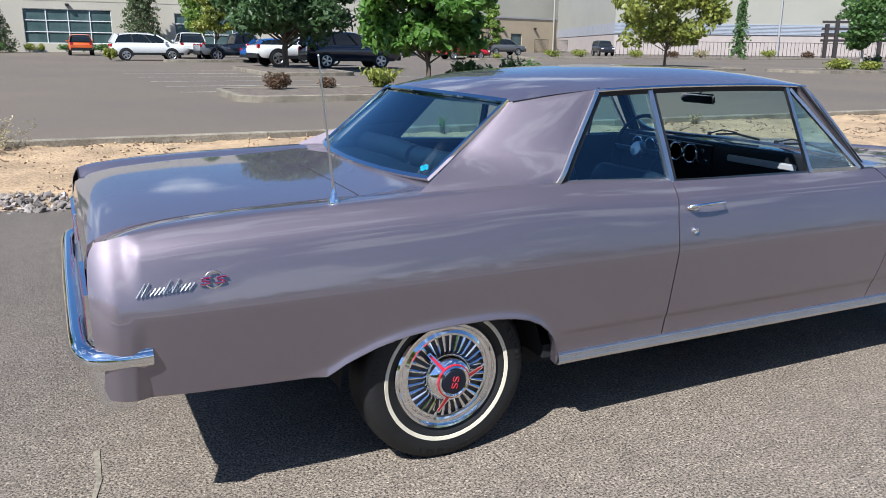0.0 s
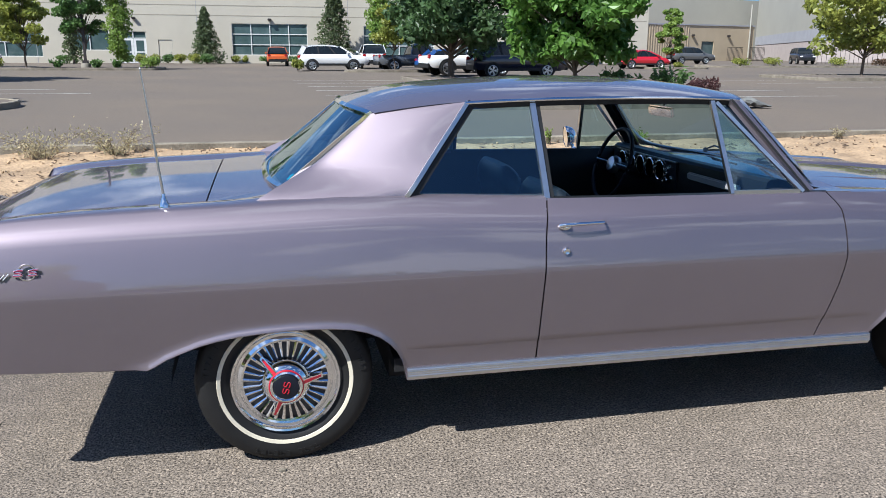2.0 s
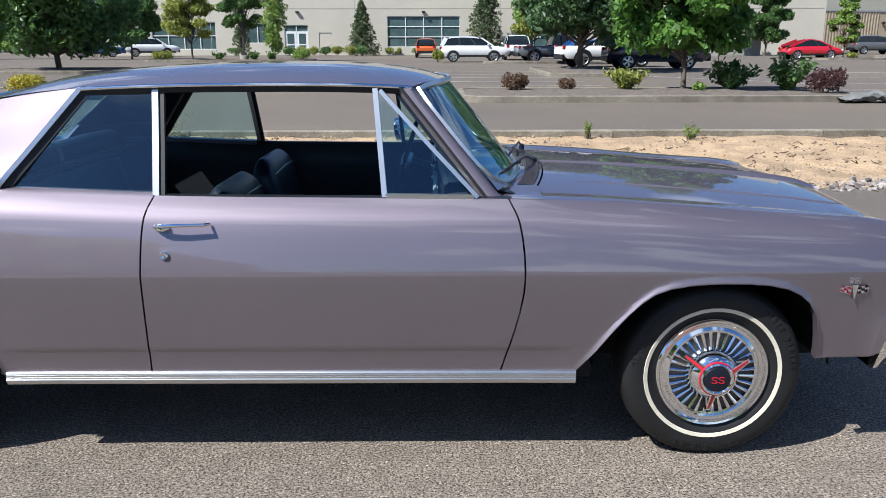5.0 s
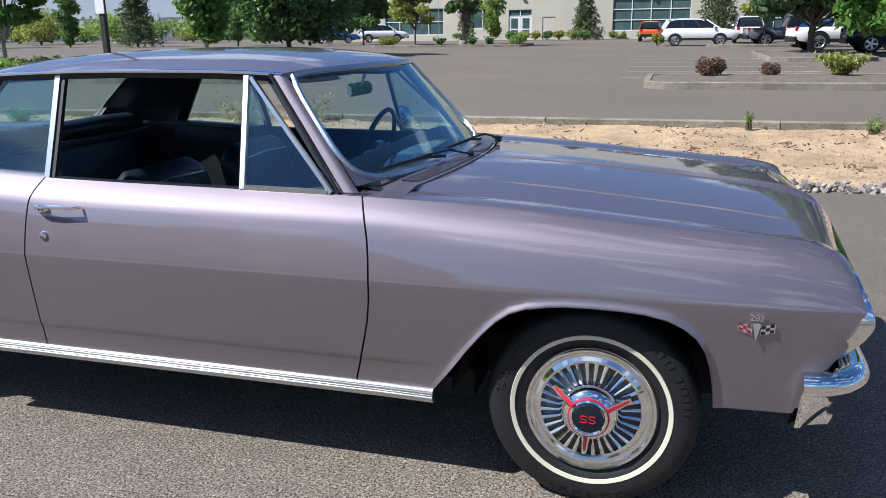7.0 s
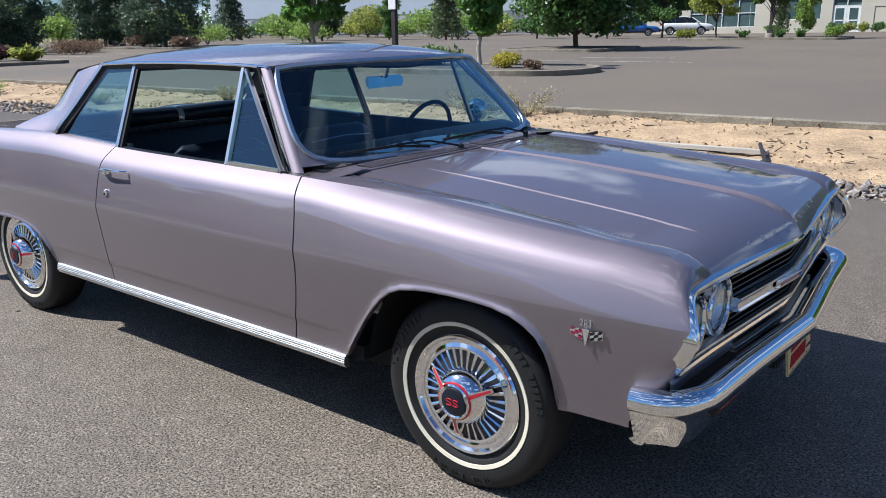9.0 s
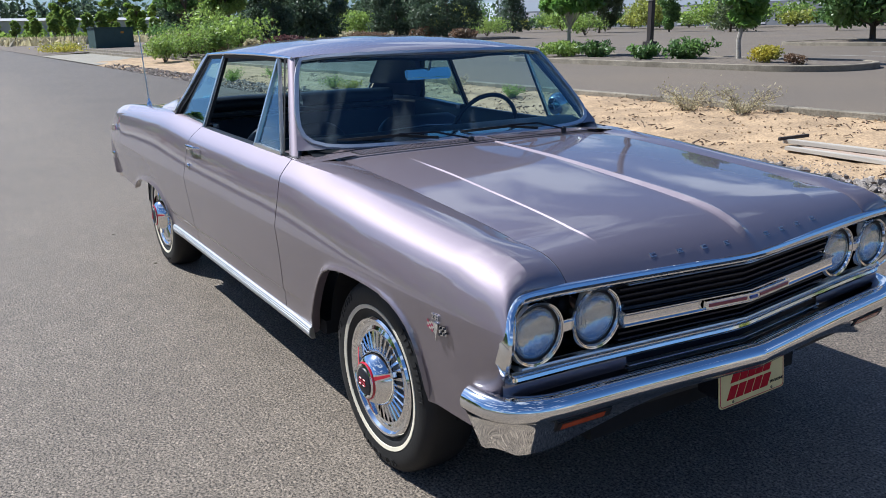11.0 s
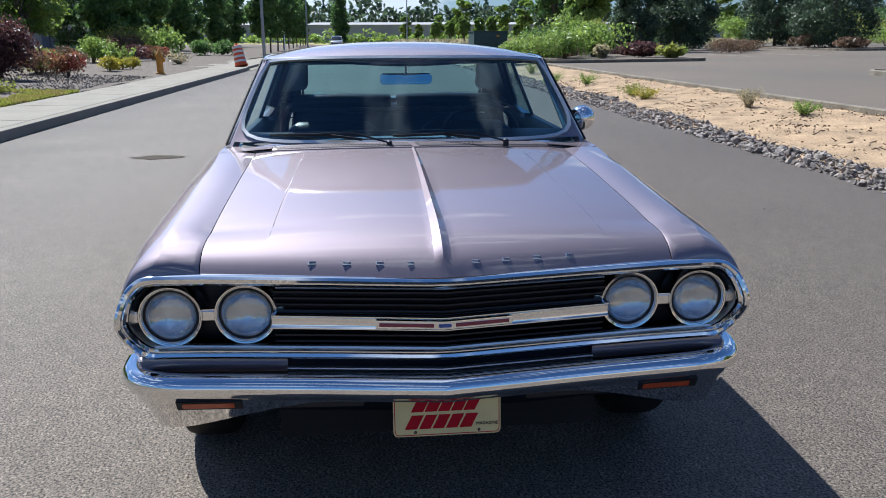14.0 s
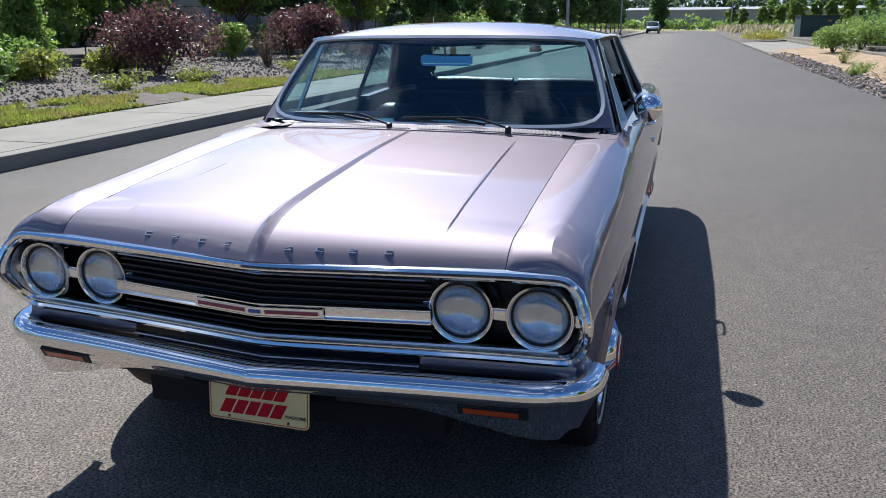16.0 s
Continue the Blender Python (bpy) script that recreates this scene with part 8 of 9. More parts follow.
for k in range(7):
    part("loading_door", Build().box((6 + k * 12.5, 0.0, 0.2), (10.5 + k * 12.5, 0.08, 4.0)), WALL_PALE, lb, "pale loading door", 0)
cf = thing("mesh_fence", "thin wire fence behind the shrubs", "fence", at=pose(-70, -18.5, 0.3))
for k in range(24):
    part("post", Build().tube([(k * 3, 0, -0.1), (k * 3, 0, 1.9)], 0.025, 6), DARKMETAL, cf)
part("top_wire", Build().tube([(0, 0, 1.85), (69, 0, 1.85)], 0.014, 5).tube([(0, 0, 1.0), (69, 0, 1.0)], 0.008, 5), DARKMETAL, cf)

# ---------------------------------------------------------------- parked vehicles
def vehicle(x, y, turn, L, W, H, prof, cab, paint, label, wheel_r=0.34, wb=None, name="parked_car", group="", z=None, lights=True, clad=True):
    """prof: the lower body's top line (share of length from the tail, height share); cab: the cabin's corners (share, share at the roof)."""
    v = thing(name, label, "car", group, pose(x, y, (lot_z(y) if y > 7 else 0.0) if z is None else z, 0, 0, turn))
    xs = span(-L / 2, L / 2, 25)
    rows = []
    for q in xs:
        u = (q + L / 2) / L
        top = ip(u, prof) * H
        e = max(0.0, min(u, 1 - u))
        yw = W / 2 * (0.84 + 0.16 * min(1, e / 0.10) ** 0.5)
        lo = 0.22 * H * (1 + 0.5 * max(0, 1 - e / 0.05))
        rows.append([Vector((q, k * a, b)) for k, seq in ((-1, ((yw * 0.90, lo), (yw * 0.985, lo + (top - lo) * 0.25), (yw, lo + (top - lo) * 0.6), (yw * 0.97, lo + (top - lo) * 0.88), (yw * 0.90, top))), (1, ((yw * 0.90, top), (yw * 0.97, lo + (top - lo) * 0.88), (yw, lo + (top - lo) * 0.6), (yw * 0.985, lo + (top - lo) * 0.25), (yw * 0.90, lo)))) for a, b in seq])
    b = Build().grid(rows, flip=True)
    b.add(rows[0], [tuple(range(10))]).add(rows[-1], [tuple(reversed(range(10)))])
    part("body", b, paint, v)
    # cabin: glass belt and painted roof with pillars
    a0, a1, r0, r1 = [c * L - L / 2 for c in cab]
    zb = max(ip((a0 + L / 2) / L, prof), ip(0.5, prof)) * H - 0.02
    zt = H - 0.07
    yb, yt = W / 2 * 0.89, W / 2 * 0.70
    low = [(a0, -yb, zb), (a1, -yb, zb), (a1, yb, zb), (a0, yb, zb)]
    top = [(r0, -yt, zt), (r1, -yt, zt), (r1, yt, zt), (r0, yt, zt)]
    line = [(a0, zb), (r0, zt), ((r0 + r1) / 2, zt + 0.05), (r1, zt), (a1, zb)]
    for _ in range(3):
        line = [line[0]] + [(p[0] + (q[0] - p[0]) * k, p[1] + (q[1] - p[1]) * k) for p, q in zip(line, line[1:]) for k in (0.25, 0.75)] + [line[-1]]
    hull, shell = [], []
    for q, z in line:
        w = yb + (yt - yb) * (z - zb) / (zt - zb)
        hull.append([Vector((q, k * a, h)) for k, a, h in ((-1, yb, zb - 0.02), (-1, w, z), (-1, w * 0.6, z + 0.025), (1, w * 0.6, z + 0.025), (1, w, z), (1, yb, zb - 0.02))])
        if z > zt - 0.10 * (zt - zb):
            shell.append([Vector((q, k * a, h)) for k, a, h in ((-1, w + 0.02, z - 0.055), (-1, w + 0.012, z - 0.01), (-1, w * 0.85, z + 0.022), (-1, w * 0.5, z + 0.038), (1, w * 0.5, z + 0.038), (1, w * 0.85, z + 0.022), (1, w + 0.012, z - 0.01), (1, w + 0.02, z - 0.055))])
    part("cabin_glass", Build().grid(hull, flip=True), CARGLASS, v, "dark tinted windows", 60)
    part("roof", Build().grid(shell, flip=True), paint, v, "", 60)
    for s in (-1, 1):
        for t in (0.0, 0.36, 0.68, 1.0):
            p = Vector(low[0]).lerp(Vector(low[1]), t)
            q = Vector(top[0]).lerp(Vector(top[1]), t)
            q = q.lerp(p, 0.08)
            p.y, q.y = s * (yb + 0.005), s * (yt + 0.03)
            w = 0.13 if t == 0.0 and name == "parked_car" else 0.04
            part("pillar", Build().sweep([p, q], [(-w, -0.012), (w, -0.012), (w, 0.012), (-w, 0.012)], up=(0, s, 0)), paint if t in (0.0, 1.0) else BLACK, v, "", 0)
    wb = wb or 0.58 * L
    for q in (-wb / 2 - 0.02 * L, wb / 2 - 0.02 * L):
        for s in (-1, 1):
            m = Matrix.Translation((q, s * (W / 2 - 0.10), wheel_r)) @ Matrix.Rotation(radians(-90 * s), 4, "X")
            t = part("wheel", Build().lathe([(wheel_r * 0.66, 0.10), (wheel_r * 0.9, 0.115), (wheel_r, 0.09), (wheel_r, -0.10), (wheel_r * 0.6, -0.11)], m, seg=24), TYRE, v)
            part("rim", Build().lathe([(wheel_r * 0.70, 0.106), (wheel_r * 0.66, 0.110), (wheel_r * 0.60, 0.090), (wheel_r * 0.59, 0.050)], m, seg=24), BRIGHT, t)
            part("rim_well", Build().disc(wheel_r * 0.62, 0.045, m, seg=20), BLACK, t)
            sb = Build()
            for k in range(10):
                sb.box((wheel_r * 0.08, -0.016 - 0.006, 0.06), (wheel_r * 0.63, 0.016 + 0.006, 0.098), m=m @ Matrix.Rotation((k // 2) * math.tau / 5 + (0.16 if k % 2 else -0.16), 4, "Z"))
            sb.lathe([(wheel_r * 0.2, 0.06), (wheel_r * 0.18, 0.104), (0.01, 0.108)], m, seg=14)
            part("spokes", sb, BRIGHT, t, "", 0)
            y_out = s * (W / 2 + 0.004)
            arc = [[Vector((q + rr * math.cos(a), y_out, wheel_r + rr * math.sin(a))) for a in span(-0.25, math.pi + 0.25, 20)] for rr in (wheel_r * 0.9, wheel_r * (1.22 if clad else 1.10))]
            part("wheel_arch", Build().grid(arc, flip=s > 0).grid([arc[0], [p - Vector((0, s * 0.15, 0)) for p in arc[0]]], flip=s < 0), BLACK, v)
    for s in (-1, 1):
        part("sill_cladding", Build().box((-L * 0.40, s * (W / 2 - 0.05) - 0.045, 0.20 * H), (L * 0.42, s * (W / 2 - 0.05) + 0.045, 0.285 * H), bevel=0.015), BLACK, v)
        part("side_mirror", Build().box((a1 - 0.42, s * (W / 2 + 0.04) - 0.08, zb + 0.02), (a1 - 0.27, s * (W / 2 + 0.04) + 0.08, zb + 0.16), bevel=0.03), paint, v)
    if lights:
        for s in (-1, 1):
            part("headlight", Build().box((L / 2 - 0.16, s * W * 0.36 - 0.16, H * 0.42), (L / 2 - 0.02, s * W * 0.36 + 0.16, H * 0.50), bevel=0.03), FRAME_W, v)
            part("tail_light", Build().box((-L / 2 - 0.01, s * W * 0.38 - 0.12, H * 0.48), (-L / 2 + 0.14, s * W * 0.38 + 0.10, H * 0.60), bevel=0.03), TAILRED, v)
    part("front_bumper", Build().box((L / 2 - 0.1, -W * 0.42, H * 0.22), (L / 2 + 0.03, W * 0.42, H * 0.36), bevel=0.03), BLACK, v)
    part("rear_bumper", Build().box((-L / 2 - 0.03, -W * 0.42, H * 0.22), (-L / 2 + 0.1, W * 0.42, H * 0.36), bevel=0.03), BLACK, v)
    return v


def carpaint(name, c):
    return mat(name, c, rough=0.3, coat=1.0, var=0.05, scale=2)


SUVP = [(0, 0.50), (0.015, 0.60), (0.06, 0.635), (0.25, 0.64), (0.70, 0.635), (0.76, 0.625), (0.90, 0.585), (0.97, 0.53), (1.0, 0.42)]
SUVC = (0.025, 0.76, 0.095, 0.575)
P_WHITE, P_ORANGE, P_GREY, P_NAVY, P_RED, P_DGREY, P_BLUE, P_BLACK, P_SILVER = [carpaint(n, c) for n, c in (("white_car_paint", (0.75, 0.75, 0.74)), ("orange_car_paint", (0.55, 0.10, 0.02)), ("grey_car_paint", (0.10, 0.11, 0.125)), ("navy_car_paint", (0.008, 0.010, 0.03)), ("red_car_paint", (0.50, 0.008, 0.02)), ("dark_grey_car_paint", (0.09, 0.09, 0.09)), ("blue_car_paint", (0.02, 0.10, 0.35)), ("black_car_paint", (0.02, 0.02, 0.025)), ("silver_car_paint", (0.42, 0.45, 0.50)))]
vehicle(3.05, 51.2, 0, 4.66, 1.88, 1.68, SUVP, SUVC, P_WHITE, "white crossover with black lower cladding parked in the lot", 0.35)
vehicle(-0.4, 67.5, 90, 4.45, 1.80, 1.60, SUVP, SUVC, P_ORANGE, "orange compact crossover seen from behind", 0.34)
vehicle(6.5, 58.0, 88, 4.8, 1.93, 1.80, SUVP, SUVC, P_WHITE, "white sport utility vehicle", 0.38)
PICK = [(0, 0.55), (0.02, 0.58), (0.40, 0.58), (0.42, 0.60), (0.70, 0.62), (0.73, 0.60), (0.96, 0.56), (1.0, 0.42)]
vehicle(8.35, 49.6, 6, 5.4, 1.90, 1.80, PICK, (0.40, 0.73, 0.44, 0.64), P_GREY, "dark grey pickup truck", 0.39, name="parked_pickup")
vehicle(10.1, 46.0, 4, 4.6, 1.8, 1.45, SUVP, (0.10, 0.74, 0.22, 0.58), P_BLUE, "blue car half hidden behind a tree", 0.33, clad=False)
vehicle(9.8, 40.4, 8, 5.6, 2.0, 1.9, PICK, (0.40, 0.73, 0.44, 0.64), P_WHITE, "white pickup truck with large wheels", 0.42, name="parked_pickup")
vehicle(11.3, 36.6, 0, 5.0, 1.95, 1.80, SUVP, SUVC, P_NAVY, "dark navy sport utility vehicle in tree shade", 0.38, clad=False)
BEET = [(0, 0.36), (0.03, 0.50), (0.12, 0.60), (0.3, 0.635), (0.72, 0.635), (0.86, 0.58), (0.96, 0.48), (1.0, 0.36)]
vehicle(28.6, 57.4, 0, 4.28, 1.81, 1.49, BEET, (0.06, 0.80, 0.34, 0.54), P_RED, "bright red small coupe with a rounded roof", 0.34, clad=False)
vehicle(46.2, 81, 0, 5.2, 2.04, 1.9, SUVP, SUVC, P_DGREY, "dark grey large sport utility vehicle", 0.40, clad=False)
vehicle(38.0, 83, 30, 4.8, 1.9, 1.75, SUVP, SUVC, P_BLACK, "black sport utility vehicle", 0.38)
vehicle(60, 80, -110, 4.3, 1.9, 1.9, SUVP, (0.03, 0.70, 0.06, 0.66), P_BLACK, "black boxy off-road vehicle", 0.42)
vehicle(-30.5, 71, 25, 4.7, 1.85, 1.5, SUVP, (0.12, 0.74, 0.24, 0.58), P_BLUE, "blue sedan far across the lot", 0.33)
vehicle(-26.5, 74, 20, 4.9, 1.9, 1.75, SUVP, SUVC, P_WHITE, "white vehicle far across the lot", 0.37)
vehicle(-46, 95, 0, 5.5, 2.0, 2.3, SUVP, SUVC, P_WHITE, "white van before the warehouse", 0.37)
vehicle(-122, -3.9, 0, 4.8, 1.85, 1.75, SUVP, SUVC, P_SILVER, "silver car parked far down the road", 0.36, z=0.0)
vehicle(-33, -31, 0, 4.6, 1.8, 1.5, SUVP, (0.12, 0.74, 0.24, 0.58), P_SILVER, "silver car in a driveway across the road", 0.34, z=0.3)

# ---------------------------------------------------------------- street furniture and clutter
hy = thing("fire_hydrant", "yellow-orange fire hydrant beside the sidewalk", "hydrant", at=pose(-25.8, -7.45, 0.17, 0, 0, 20) @ Matrix.Scale(1.18, 4))
part("barrel", Build().lathe([(0.14, 0.0), (0.14, 0.04), (0.10, 0.06), (0.10, 0.50), (0.125, 0.52), (0.125, 0.56), (0.10, 0.60), (0.06, 0.66), (0.03, 0.70), (0.03, 0.74), (0.001, 0.745)], seg=20), HYDRANT_Y, hy)
for a in (0, 90, 180):
    m = Matrix.Translation((0, 0, 0.42)) @ Matrix.Rotation(radians(a), 4, "Z") @ Matrix.Rotation(radians(90), 4, "Y")
    part("outlet_cap", Build().lathe([(0.05, 0.08), (0.065, 0.10), (0.065, 0.15), (0.03, 0.17), (0.001, 0.175)], m, seg=14), HYDRANT_Y, hy)
brl = thing("traffic_barrel", "leaning orange and white traffic barrel on the sidewalk", "barrel", at=pose(-34.0, -5.75, 0.165, -3, -15, 60))
part("drum", Build().lathe([(0.31, 0.0), (0.31, 0.06), (0.27, 0.07), (0.265, 0.30), (0.255, 0.31), (0.25, 0.52), (0.24, 0.53), (0.235, 0.74), (0.225, 0.75), (0.22, 0.93), (0.15, 0.96), (0.001, 0.97)], seg=24), ORANGE, brl)
for z0, r0 in ((0.17, 0.271), (0.38, 0.258), (0.60, 0.245), (0.80, 0.230)):
    part("reflective_band", Build().lathe([(r0, z0), (r0 + 0.004, z0 + 0.005), (r0, z0 + 0.10)], seg=24), WHITETAPE, brl)
part("handle", Build().tube([(-0.1, 0, 0.95), (-0.08, 0, 1.03), (0.08, 0, 1.03), (0.1, 0, 0.95)], 0.018, 6), ORANGE, brl)
for x, y, h in ((-50, -6.55, 9.0), (-98, -6.8, 9.0), (-132, 7.5, 9.0)):
    lp = thing("street_lamp", "grey metal street lamp post", "street lamp", at=pose(x, y, 0.15))
    part("pole", Build().tube([(0, 0, -0.1), (0, 0, h)], 0.11, 10, r1=0.07), GALV, lp)
    part("base_plate", Build().box((-0.2, -0.2, 0.0), (0.2, 0.2, 0.05), bevel=0.01), GALV, lp)
    part("arm", Build().tube([(0, 0, h - 0.1), (0, 0.8, h + 0.25), (0, 1.8, h + 0.35)], 0.05, 8), GALV, lp)
    part("lamp_head", Build().box((-0.15, 1.6, h + 0.28), (0.15, 2.3, h + 0.40), bevel=0.04), GALV, lp)
for x, y in ((-14.5, 17.3), (-39, 92), (-12.9, 53.2)):
    lp = thing("lot_light_pole", "dark square light pole on a concrete base", "light pole", at=pose(x, y, lot_z(y) + 0.1))
    part("pole", Build().box((-0.075, -0.075, 0.3), (0.075, 0.075, 8.0)), DARKMETAL, lp, "", 0)
    part("footing", Build().lathe([(0.30, -0.1), (0.30, 0.30), (0.28, 0.33), (0.001, 0.335)], seg=20), CONCRETE, lp)
    part("base_cover", Build().box((-0.16, -0.16, 0.33), (0.16, 0.16, 0.52), bevel=0.01), DARKMETAL, lp)
    part("lamp_head", Build().box((-0.2, -0.7, 7.9), (0.2, 0.0, 8.05), bevel=0.03), DARKMETAL, lp)
    if y < 30:
        part("notice", Build().box((-0.16, -0.105, 1.75), (0.14, -0.08, 2.35), bevel=0.004), SIGNWHITE, lp, "white notice board")
ub = thing("utility_cabinet", "dark green utility cabinet on a concrete pad", "cabinet", at=pose(-66, 10.8, 0.12, 0, 0, 8))
part("pad", Build().box((-1.2, -1.9, -0.1), (1.2, 1.9, 0.12), bevel=0.02), CONCRETE, ub)
part("body", Build().box((-0.9, -1.5, 0.12), (0.9, 1.5, 1.75), bevel=0.03), UTILGREEN, ub)
part("lid", Build().box((-0.96, -1.56, 1.75), (0.96, 1.56, 1.83), bevel=0.02), UTILGREEN, ub)
for k in (-1, 1):
    part("cabinet_door", Build().box((0.9, 0.03 + (-1.43 if k < 0 else 0), 0.2), (0.925, 1.43 + (-1.46 if k < 0 else 0), 1.7), bevel=0.008), UTILGREEN, ub)
part("warning_label", Build().box((0.926, 0.5, 1.35), (0.93, 0.75, 1.5)), HYDRANT_Y, ub, "", 0)
bag = thing("grey_sack", "crumpled grey sack on the island kerb", "sack", at=pose(10.1, 14.3, lot_z(14.3)))
b = Build()
rows = []
for u in span(0, 1, 14):
    rows.append([Vector((-0.65 + 1.3 * u, 0.30 * math.cos(a) * (1 + 0.3 * noise.noise((u * 4, a, 0))), max(0, 0.14 + 0.15 * math.sin(a) * (0.6 + 0.7 * noise.noise((u * 5, a * 1.3, 2))) + 0.08 * noise.noise((u * 9, a * 2, 1))) * (0.4 + 0.6 * math.sin(math.pi * u)))) for a in np.linspace(0, math.tau, 14, endpoint=False)])
part("sack_body", b.grid(rows, closed=True), TARP, bag)

# rocks along the road's edge
def rock_mesh(seed):
    rng = np.random.default_rng(seed)
    bm = bmesh.new()
    bmesh.ops.create_icosphere(bm, subdivisions=1, radius=0.5)
    sc = (1.0, 0.55 + 0.4 * rng.random(), 0.3 + 0.3 * rng.random())
    for v in bm.verts:
        k = 0.5 + 0.85 * rng.random()
        v.co = Vector((v.co.x * sc[0] * k, v.co.y * sc[1] * k, v.co.z * sc[2] * k))
    bm.verts.index_update()
    vs, fs = [v.co.copy() for v in bm.verts], [[v.index for v in f.verts] for f in bm.faces]
    bm.free()
    return vs, fs


shapes = [rock_mesh(i) for i in range(8)]
rock_me = [mesh_of("rock", v, f, ROCK, 0) for v, f in shapes]
rng = np.random.default_rng(11)
rows_r = setting("rock_edging", Build().box((-7, 4.9, -0.2), (-6.9, 5.0, -0.15)), ROCK, "loose broken rocks along the road's edge", 0, "rocks")
rest = Build()
count = 0


def rock_band(x):
    """Inner and outer edge of the rocks."""
    lo = 4.58 + 0.04 * math.sin(x * 0.9)
    hi = ip(x, [(-36, 5.4), (-14, 5.32), (-5, 5.10), (-1, 5.0), (4.5, 4.95), (9, 4.9)]) + 0.07 * math.sin(x * 1.3) + 0.05 * math.sin(x * 3.7)
    return lo, hi


for k in range(10500):
    x = -36 + 44 * rng.random() ** 0.75
    lo, hi = rock_band(x)
    y = lo + (hi - lo) * rng.random()
    dens = ip(x, [(-36, 0.7), (-10, 1.0), (0, 1.0), (4, 0.6), (8, 0.3)])
    if rng.random() > dens:
        continue
    s = 0.028 + 0.105 * rng.random() ** 2.3
    z = bank_z(x, y) + 0.02 * rng.random() + s * 0.08
    m = Matrix.Translation((x, y, z)) @ Euler((rng.random() * 0.8, rng.random() * 0.8, rng.random() * 6.28)).to_matrix().to_4x4() @ Matrix.Scale(s, 4)
    i = int(rng.integers(0, 8))
    if -4.5 < x < 4.5 and s > 0.055 and count < 290:
        ob = part("rock", rock_me[i], None, rows_r)
        ob.matrix_basis = m
        count += 1
    else:
        v, f = shapes[i]
        rest.add([m @ p for p in v], f)
for k in range(5000):
    # finer gravel washed up the bank behind the rocks
    x = -12 + 20 * rng.random()
    y = 4.75 + (0.35 + 0.55 * ip(x, [(-12, 0.2), (-1, 0.3), (1.5, 1.0), (5, 1.0), (8, 0.6)])) * rng.random() ** 1.4
    q = 0.010 + 0.016 * rng.random() ** 2
    m = Matrix.Translation((x, y, bank_z(x, y) + 0.012)) @ Euler((rng.random() * 0.8, rng.random() * 0.8, rng.random() * 6.28)).to_matrix().to_4x4() @ Matrix.Scale(q, 4)
    v, f = shapes[int(rng.integers(0, 8))]
    rest.add([m @ p for p in v], f)
tagged(new("loose_rocks", rest.mesh("loose_rocks", ROCK, 0)), "loose broken grey rocks and gravel beside the road", "rocks", kind="stuff")
# litter of bark and twigs on the sand
lit = Build()
rng = np.random.default_rng(12)
for k in range(2400):
    x = -20 + 34 * rng.random()
    y = 5.2 + 2.6 * rng.random()
    if noise.noise((x * 0.9, y * 1.4, 9)) < 0.02:
        continue
    L, w = 0.012 + 0.06 * rng.random() ** 3, 0.003 + 0.006 * rng.random()
    m = Matrix.Translation((x, y, bank_z(x, y) + 0.012 + 0.02 * noise.noise((x * 1.4, y * 1.4, 0)))) @ Euler((rng.random() - 0.5, rng.random() - 0.5, rng.random() * 6.28)).to_matrix().to_4x4()
    lit.box((-L, -w, -0.004), (L, w, 0.006), m=m)
tagged(new("bark_litter", lit.mesh("bark_litter", TWIG, 0)), "dark bark chips and twigs on the sand", "litter", kind="stuff")
# clods of soil
clod = Build()
for k in range(5200):
    x = -20 + 30 * rng.random()
    y = 5.0 + 2.8 * rng.random()
    q = 0.005 + 0.013 * rng.random() ** 3
    if noise.noise((x * 0.7, y * 1.1, 19)) < -0.1:
        continue
    m = Matrix.Translation((x, y, bank_z(x, y) + 0.03 * noise.noise((x * 1.4, y * 1.4, 0)) + 0.002)) @ Euler((rng.random() * 6, rng.random() * 6, rng.random() * 6)).to_matrix().to_4x4()
    clod.box((-q, -q * 0.7, -q * 0.5), (q * 0.8, q, q * 0.6), m=m)
tagged(new("soil_clods", clod.mesh("soil_clods", CLOD, 0)), "small dry clods of sandy soil", "soil", kind="stuff")
# old boards lying by the road
bd = thing("board_pile", "fallen white wooden frame with a dark metal rod on the sand", "boards", at=pose(0.0, 0.0, 0.0, 0, 0, 0))


def lying(x0, y0, x1, y1, wide, high, lift=0.0):
    """A board laid on the bank between two places."""
    a = Vector((x0, y0, bank_z(x0, y0) + lift))
    b = Vector((x1, y1, bank_z(x1, y1) + lift))
    d = b - a
    m = Matrix.Translation(a) @ d.to_track_quat("X", "Z").to_matrix().to_4x4()
    return Build().box((0, -wide / 2, 0), (d.length, wide / 2, high), bevel=0.004, m=m)


part("board", lying(-1.72, 5.90, 0.50, 5.84, 0.10, 0.045, 0.015), BOARD, bd)
part("board", lying(-1.50, 5.62, 0.56, 5.42, 0.09, 0.040, 0.010), BOARD, bd)
part("hardboard_sheet", lying(-1.45, 5.74, -0.10, 5.68, 0.24, 0.012, 0.012), HARDBOARD, bd, "tan hardboard sheet")
part("metal_rod", lying(0.66, 5.20, 0.34, 6.10, 0.035, 0.035, 0.055), DARKMETAL, bd, "dark metal rod")
part("metal_rod", lying(-1.72, 5.78, -1.62, 6.16, 0.035, 0.035, 0.055), DARKMETAL, bd, "dark metal rod")
rng = np.random.default_rng(22)
peb = Build()
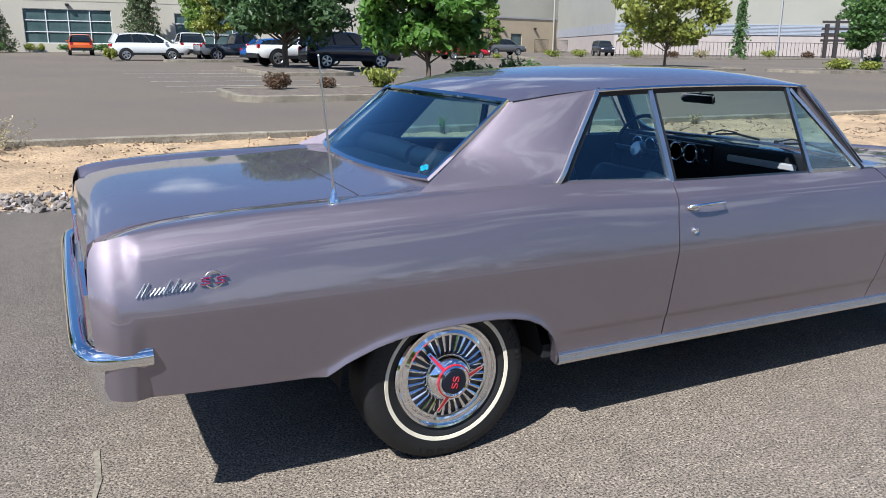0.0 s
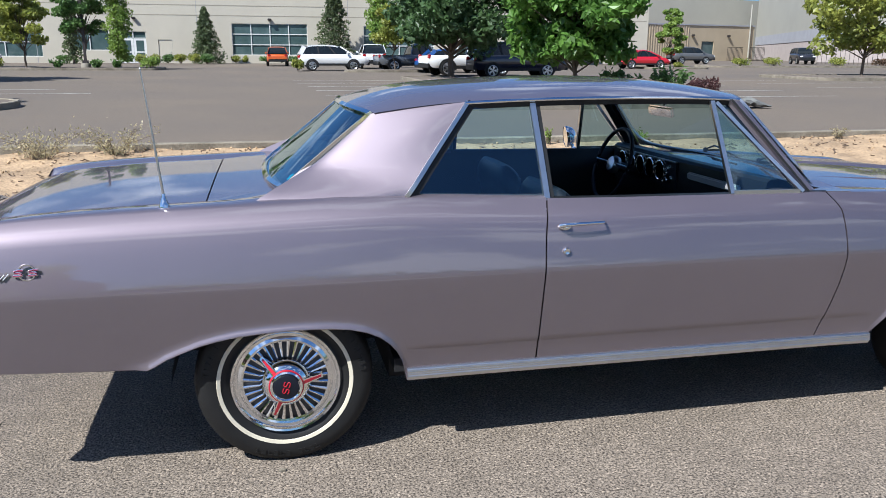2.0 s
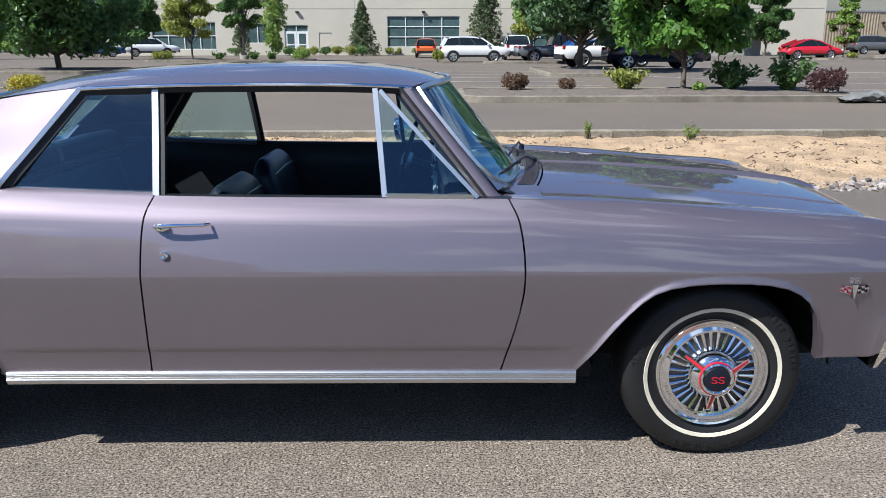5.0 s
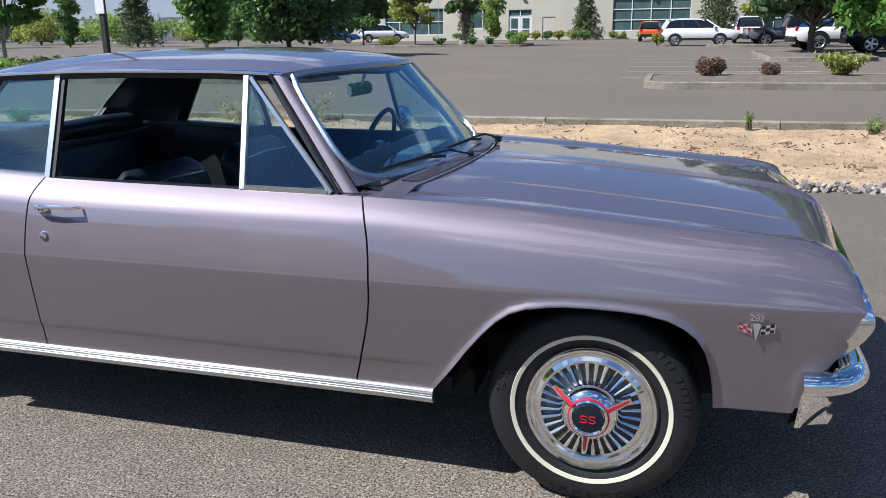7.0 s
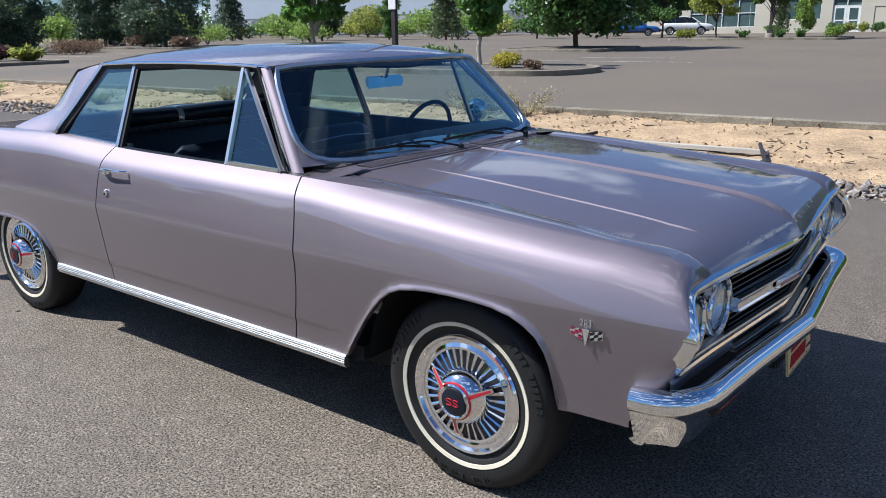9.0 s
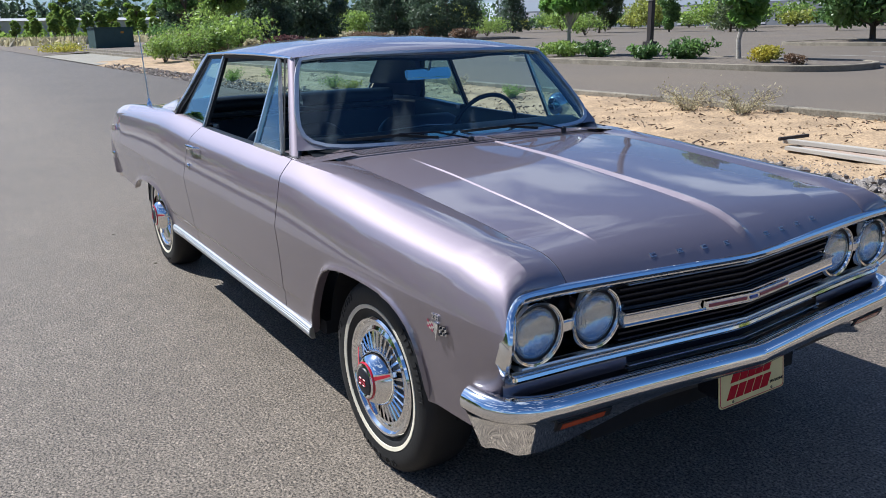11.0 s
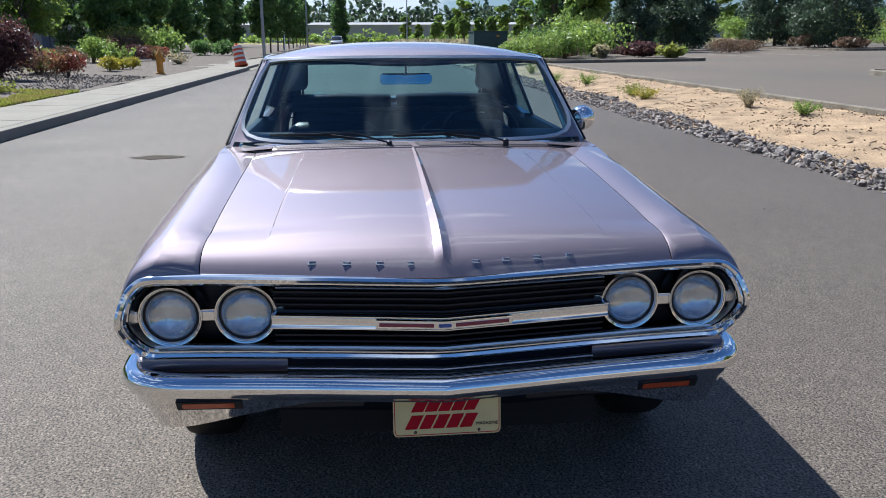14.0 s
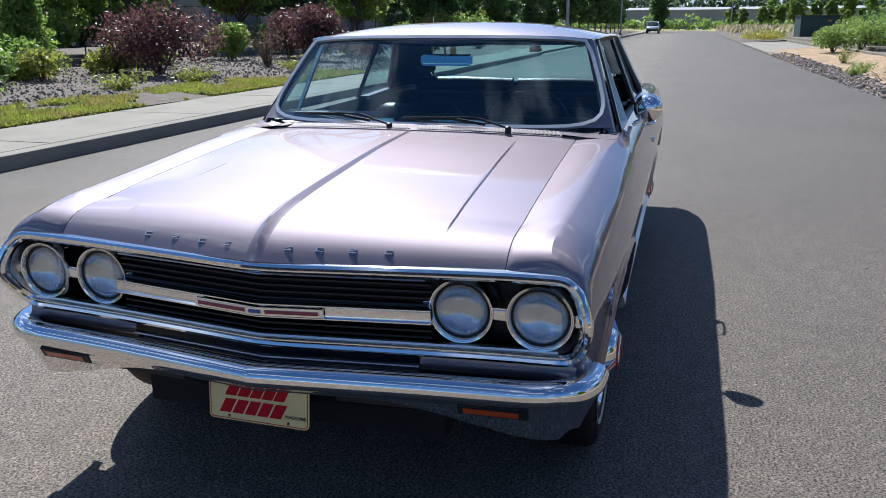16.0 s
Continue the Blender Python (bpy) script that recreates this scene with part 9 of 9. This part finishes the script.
for k in range(14000):
    x = -24 + 28 * rng.random()
    y = -7.3 - 7.0 * rng.random() ** 1.3
    if y > -8.4 and x > -14.5 and noise.noise((x * 0.8, y, 3)) > -0.2:
        continue
    q = 0.006 + 0.020 * rng.random() ** 2.5
    z = ip(-y, [(7.03, 0.15), (8, 0.18), (10, 0.26), (14, 0.30)])
    m = Matrix.Translation((x, y, z + 0.02)) @ Euler((rng.random() * 6, rng.random() * 6, rng.random() * 6)).to_matrix().to_4x4()
    peb.box((-q, -q * 0.7, -q * 0.5), (q * 0.8, q, q * 0.6), m=m)
tagged(new("bed_gravel", peb.mesh("bed_gravel", GRAVEL, 0)), "scattered grey gravel in the planting bed", "gravel", kind="stuff")
# grass tufts beside the walk
rng = np.random.default_rng(21)
gp = []
while len(gp) < 42000:
    x, y = -16 + 24 * rng.random(), -7.05 - 1.7 * rng.random() ** 1.5
    if noise.noise((x * 0.55, y * 0.9, 3)) + 0.35 * noise.noise((x * 3, y * 3, 6)) > -0.30 + 0.25 * (-7.05 - y):
        gp.append((x, y, ip(-y, [(7.03, 0.15), (8, 0.18), (10, 0.26)]) + 0.02))
tagged(new("verge_grass", leaf_mesh("verge_grass", np.array(gp), 0.022 + 0.025 * rng.random(len(gp)), LEAF_VERGE, 9, stretch=3.4, droop=-1.6)), "patchy yellow-green grass beside the sidewalk", "grass", kind="stuff")
# pale scuffs and chips on the road
for x0, y0, x1, y1, w in ((-2.62, -0.28, -2.62, -0.49, 0.012), (-2.62, -0.49, -2.66, -0.70, 0.010)):
    d = Vector((x1 - x0, y1 - y0, 0)).normalized().cross(Vector((0, 0, 1))) * w
    setting("road_scuff", Build().add([(x0 - d.x, y0 - d.y, 0.004), (x1 - d.x * 0.6, y1 - d.y * 0.6, 0.004), (x1 + d.x * 0.6, y1 + d.y * 0.6, 0.004), (x0 + d.x, y0 + d.y, 0.004)], [(0, 1, 2, 3)]), OLDKERB, "pale scuff on the asphalt", 0, "scuff")
chips = Build()
for k in range(60):
    x, y, q = -6 + 5.2 * rng.random(), -4.8 + 9.2 * rng.random(), 0.004 + 0.006 * rng.random() ** 2
    chips.box((-q, -q * 0.7, 0), (q, q, q * 0.4), m=Matrix.Translation((x, y, 0)) @ Matrix.Rotation(rng.random() * 6, 4, "Z"))
chips.box((-0.012, -0.008, 0), (0.013, 0.007, 0.006), m=Matrix.Translation((-1.49, -0.92, 0)))
tagged(new("road_chips", chips.mesh("road_chips", OLDKERB, 0)), "small pale chips scattered on the road", "gravel", kind="stuff")
# old oil stain
rng = np.random.default_rng(41)
ring_pts = [(-5.65 + 0.16 * math.cos(a) * (0.8 + 0.35 * rng.random()), -2.72 + 0.30 * math.sin(a) * (0.8 + 0.35 * rng.random()), 0.004) for a in np.linspace(0, math.tau, 22, endpoint=False)]
setting("oil_stain", Build().add(ring_pts, [tuple(range(22))]), OIL, "old dark oil stain on the asphalt", 0, "stain")
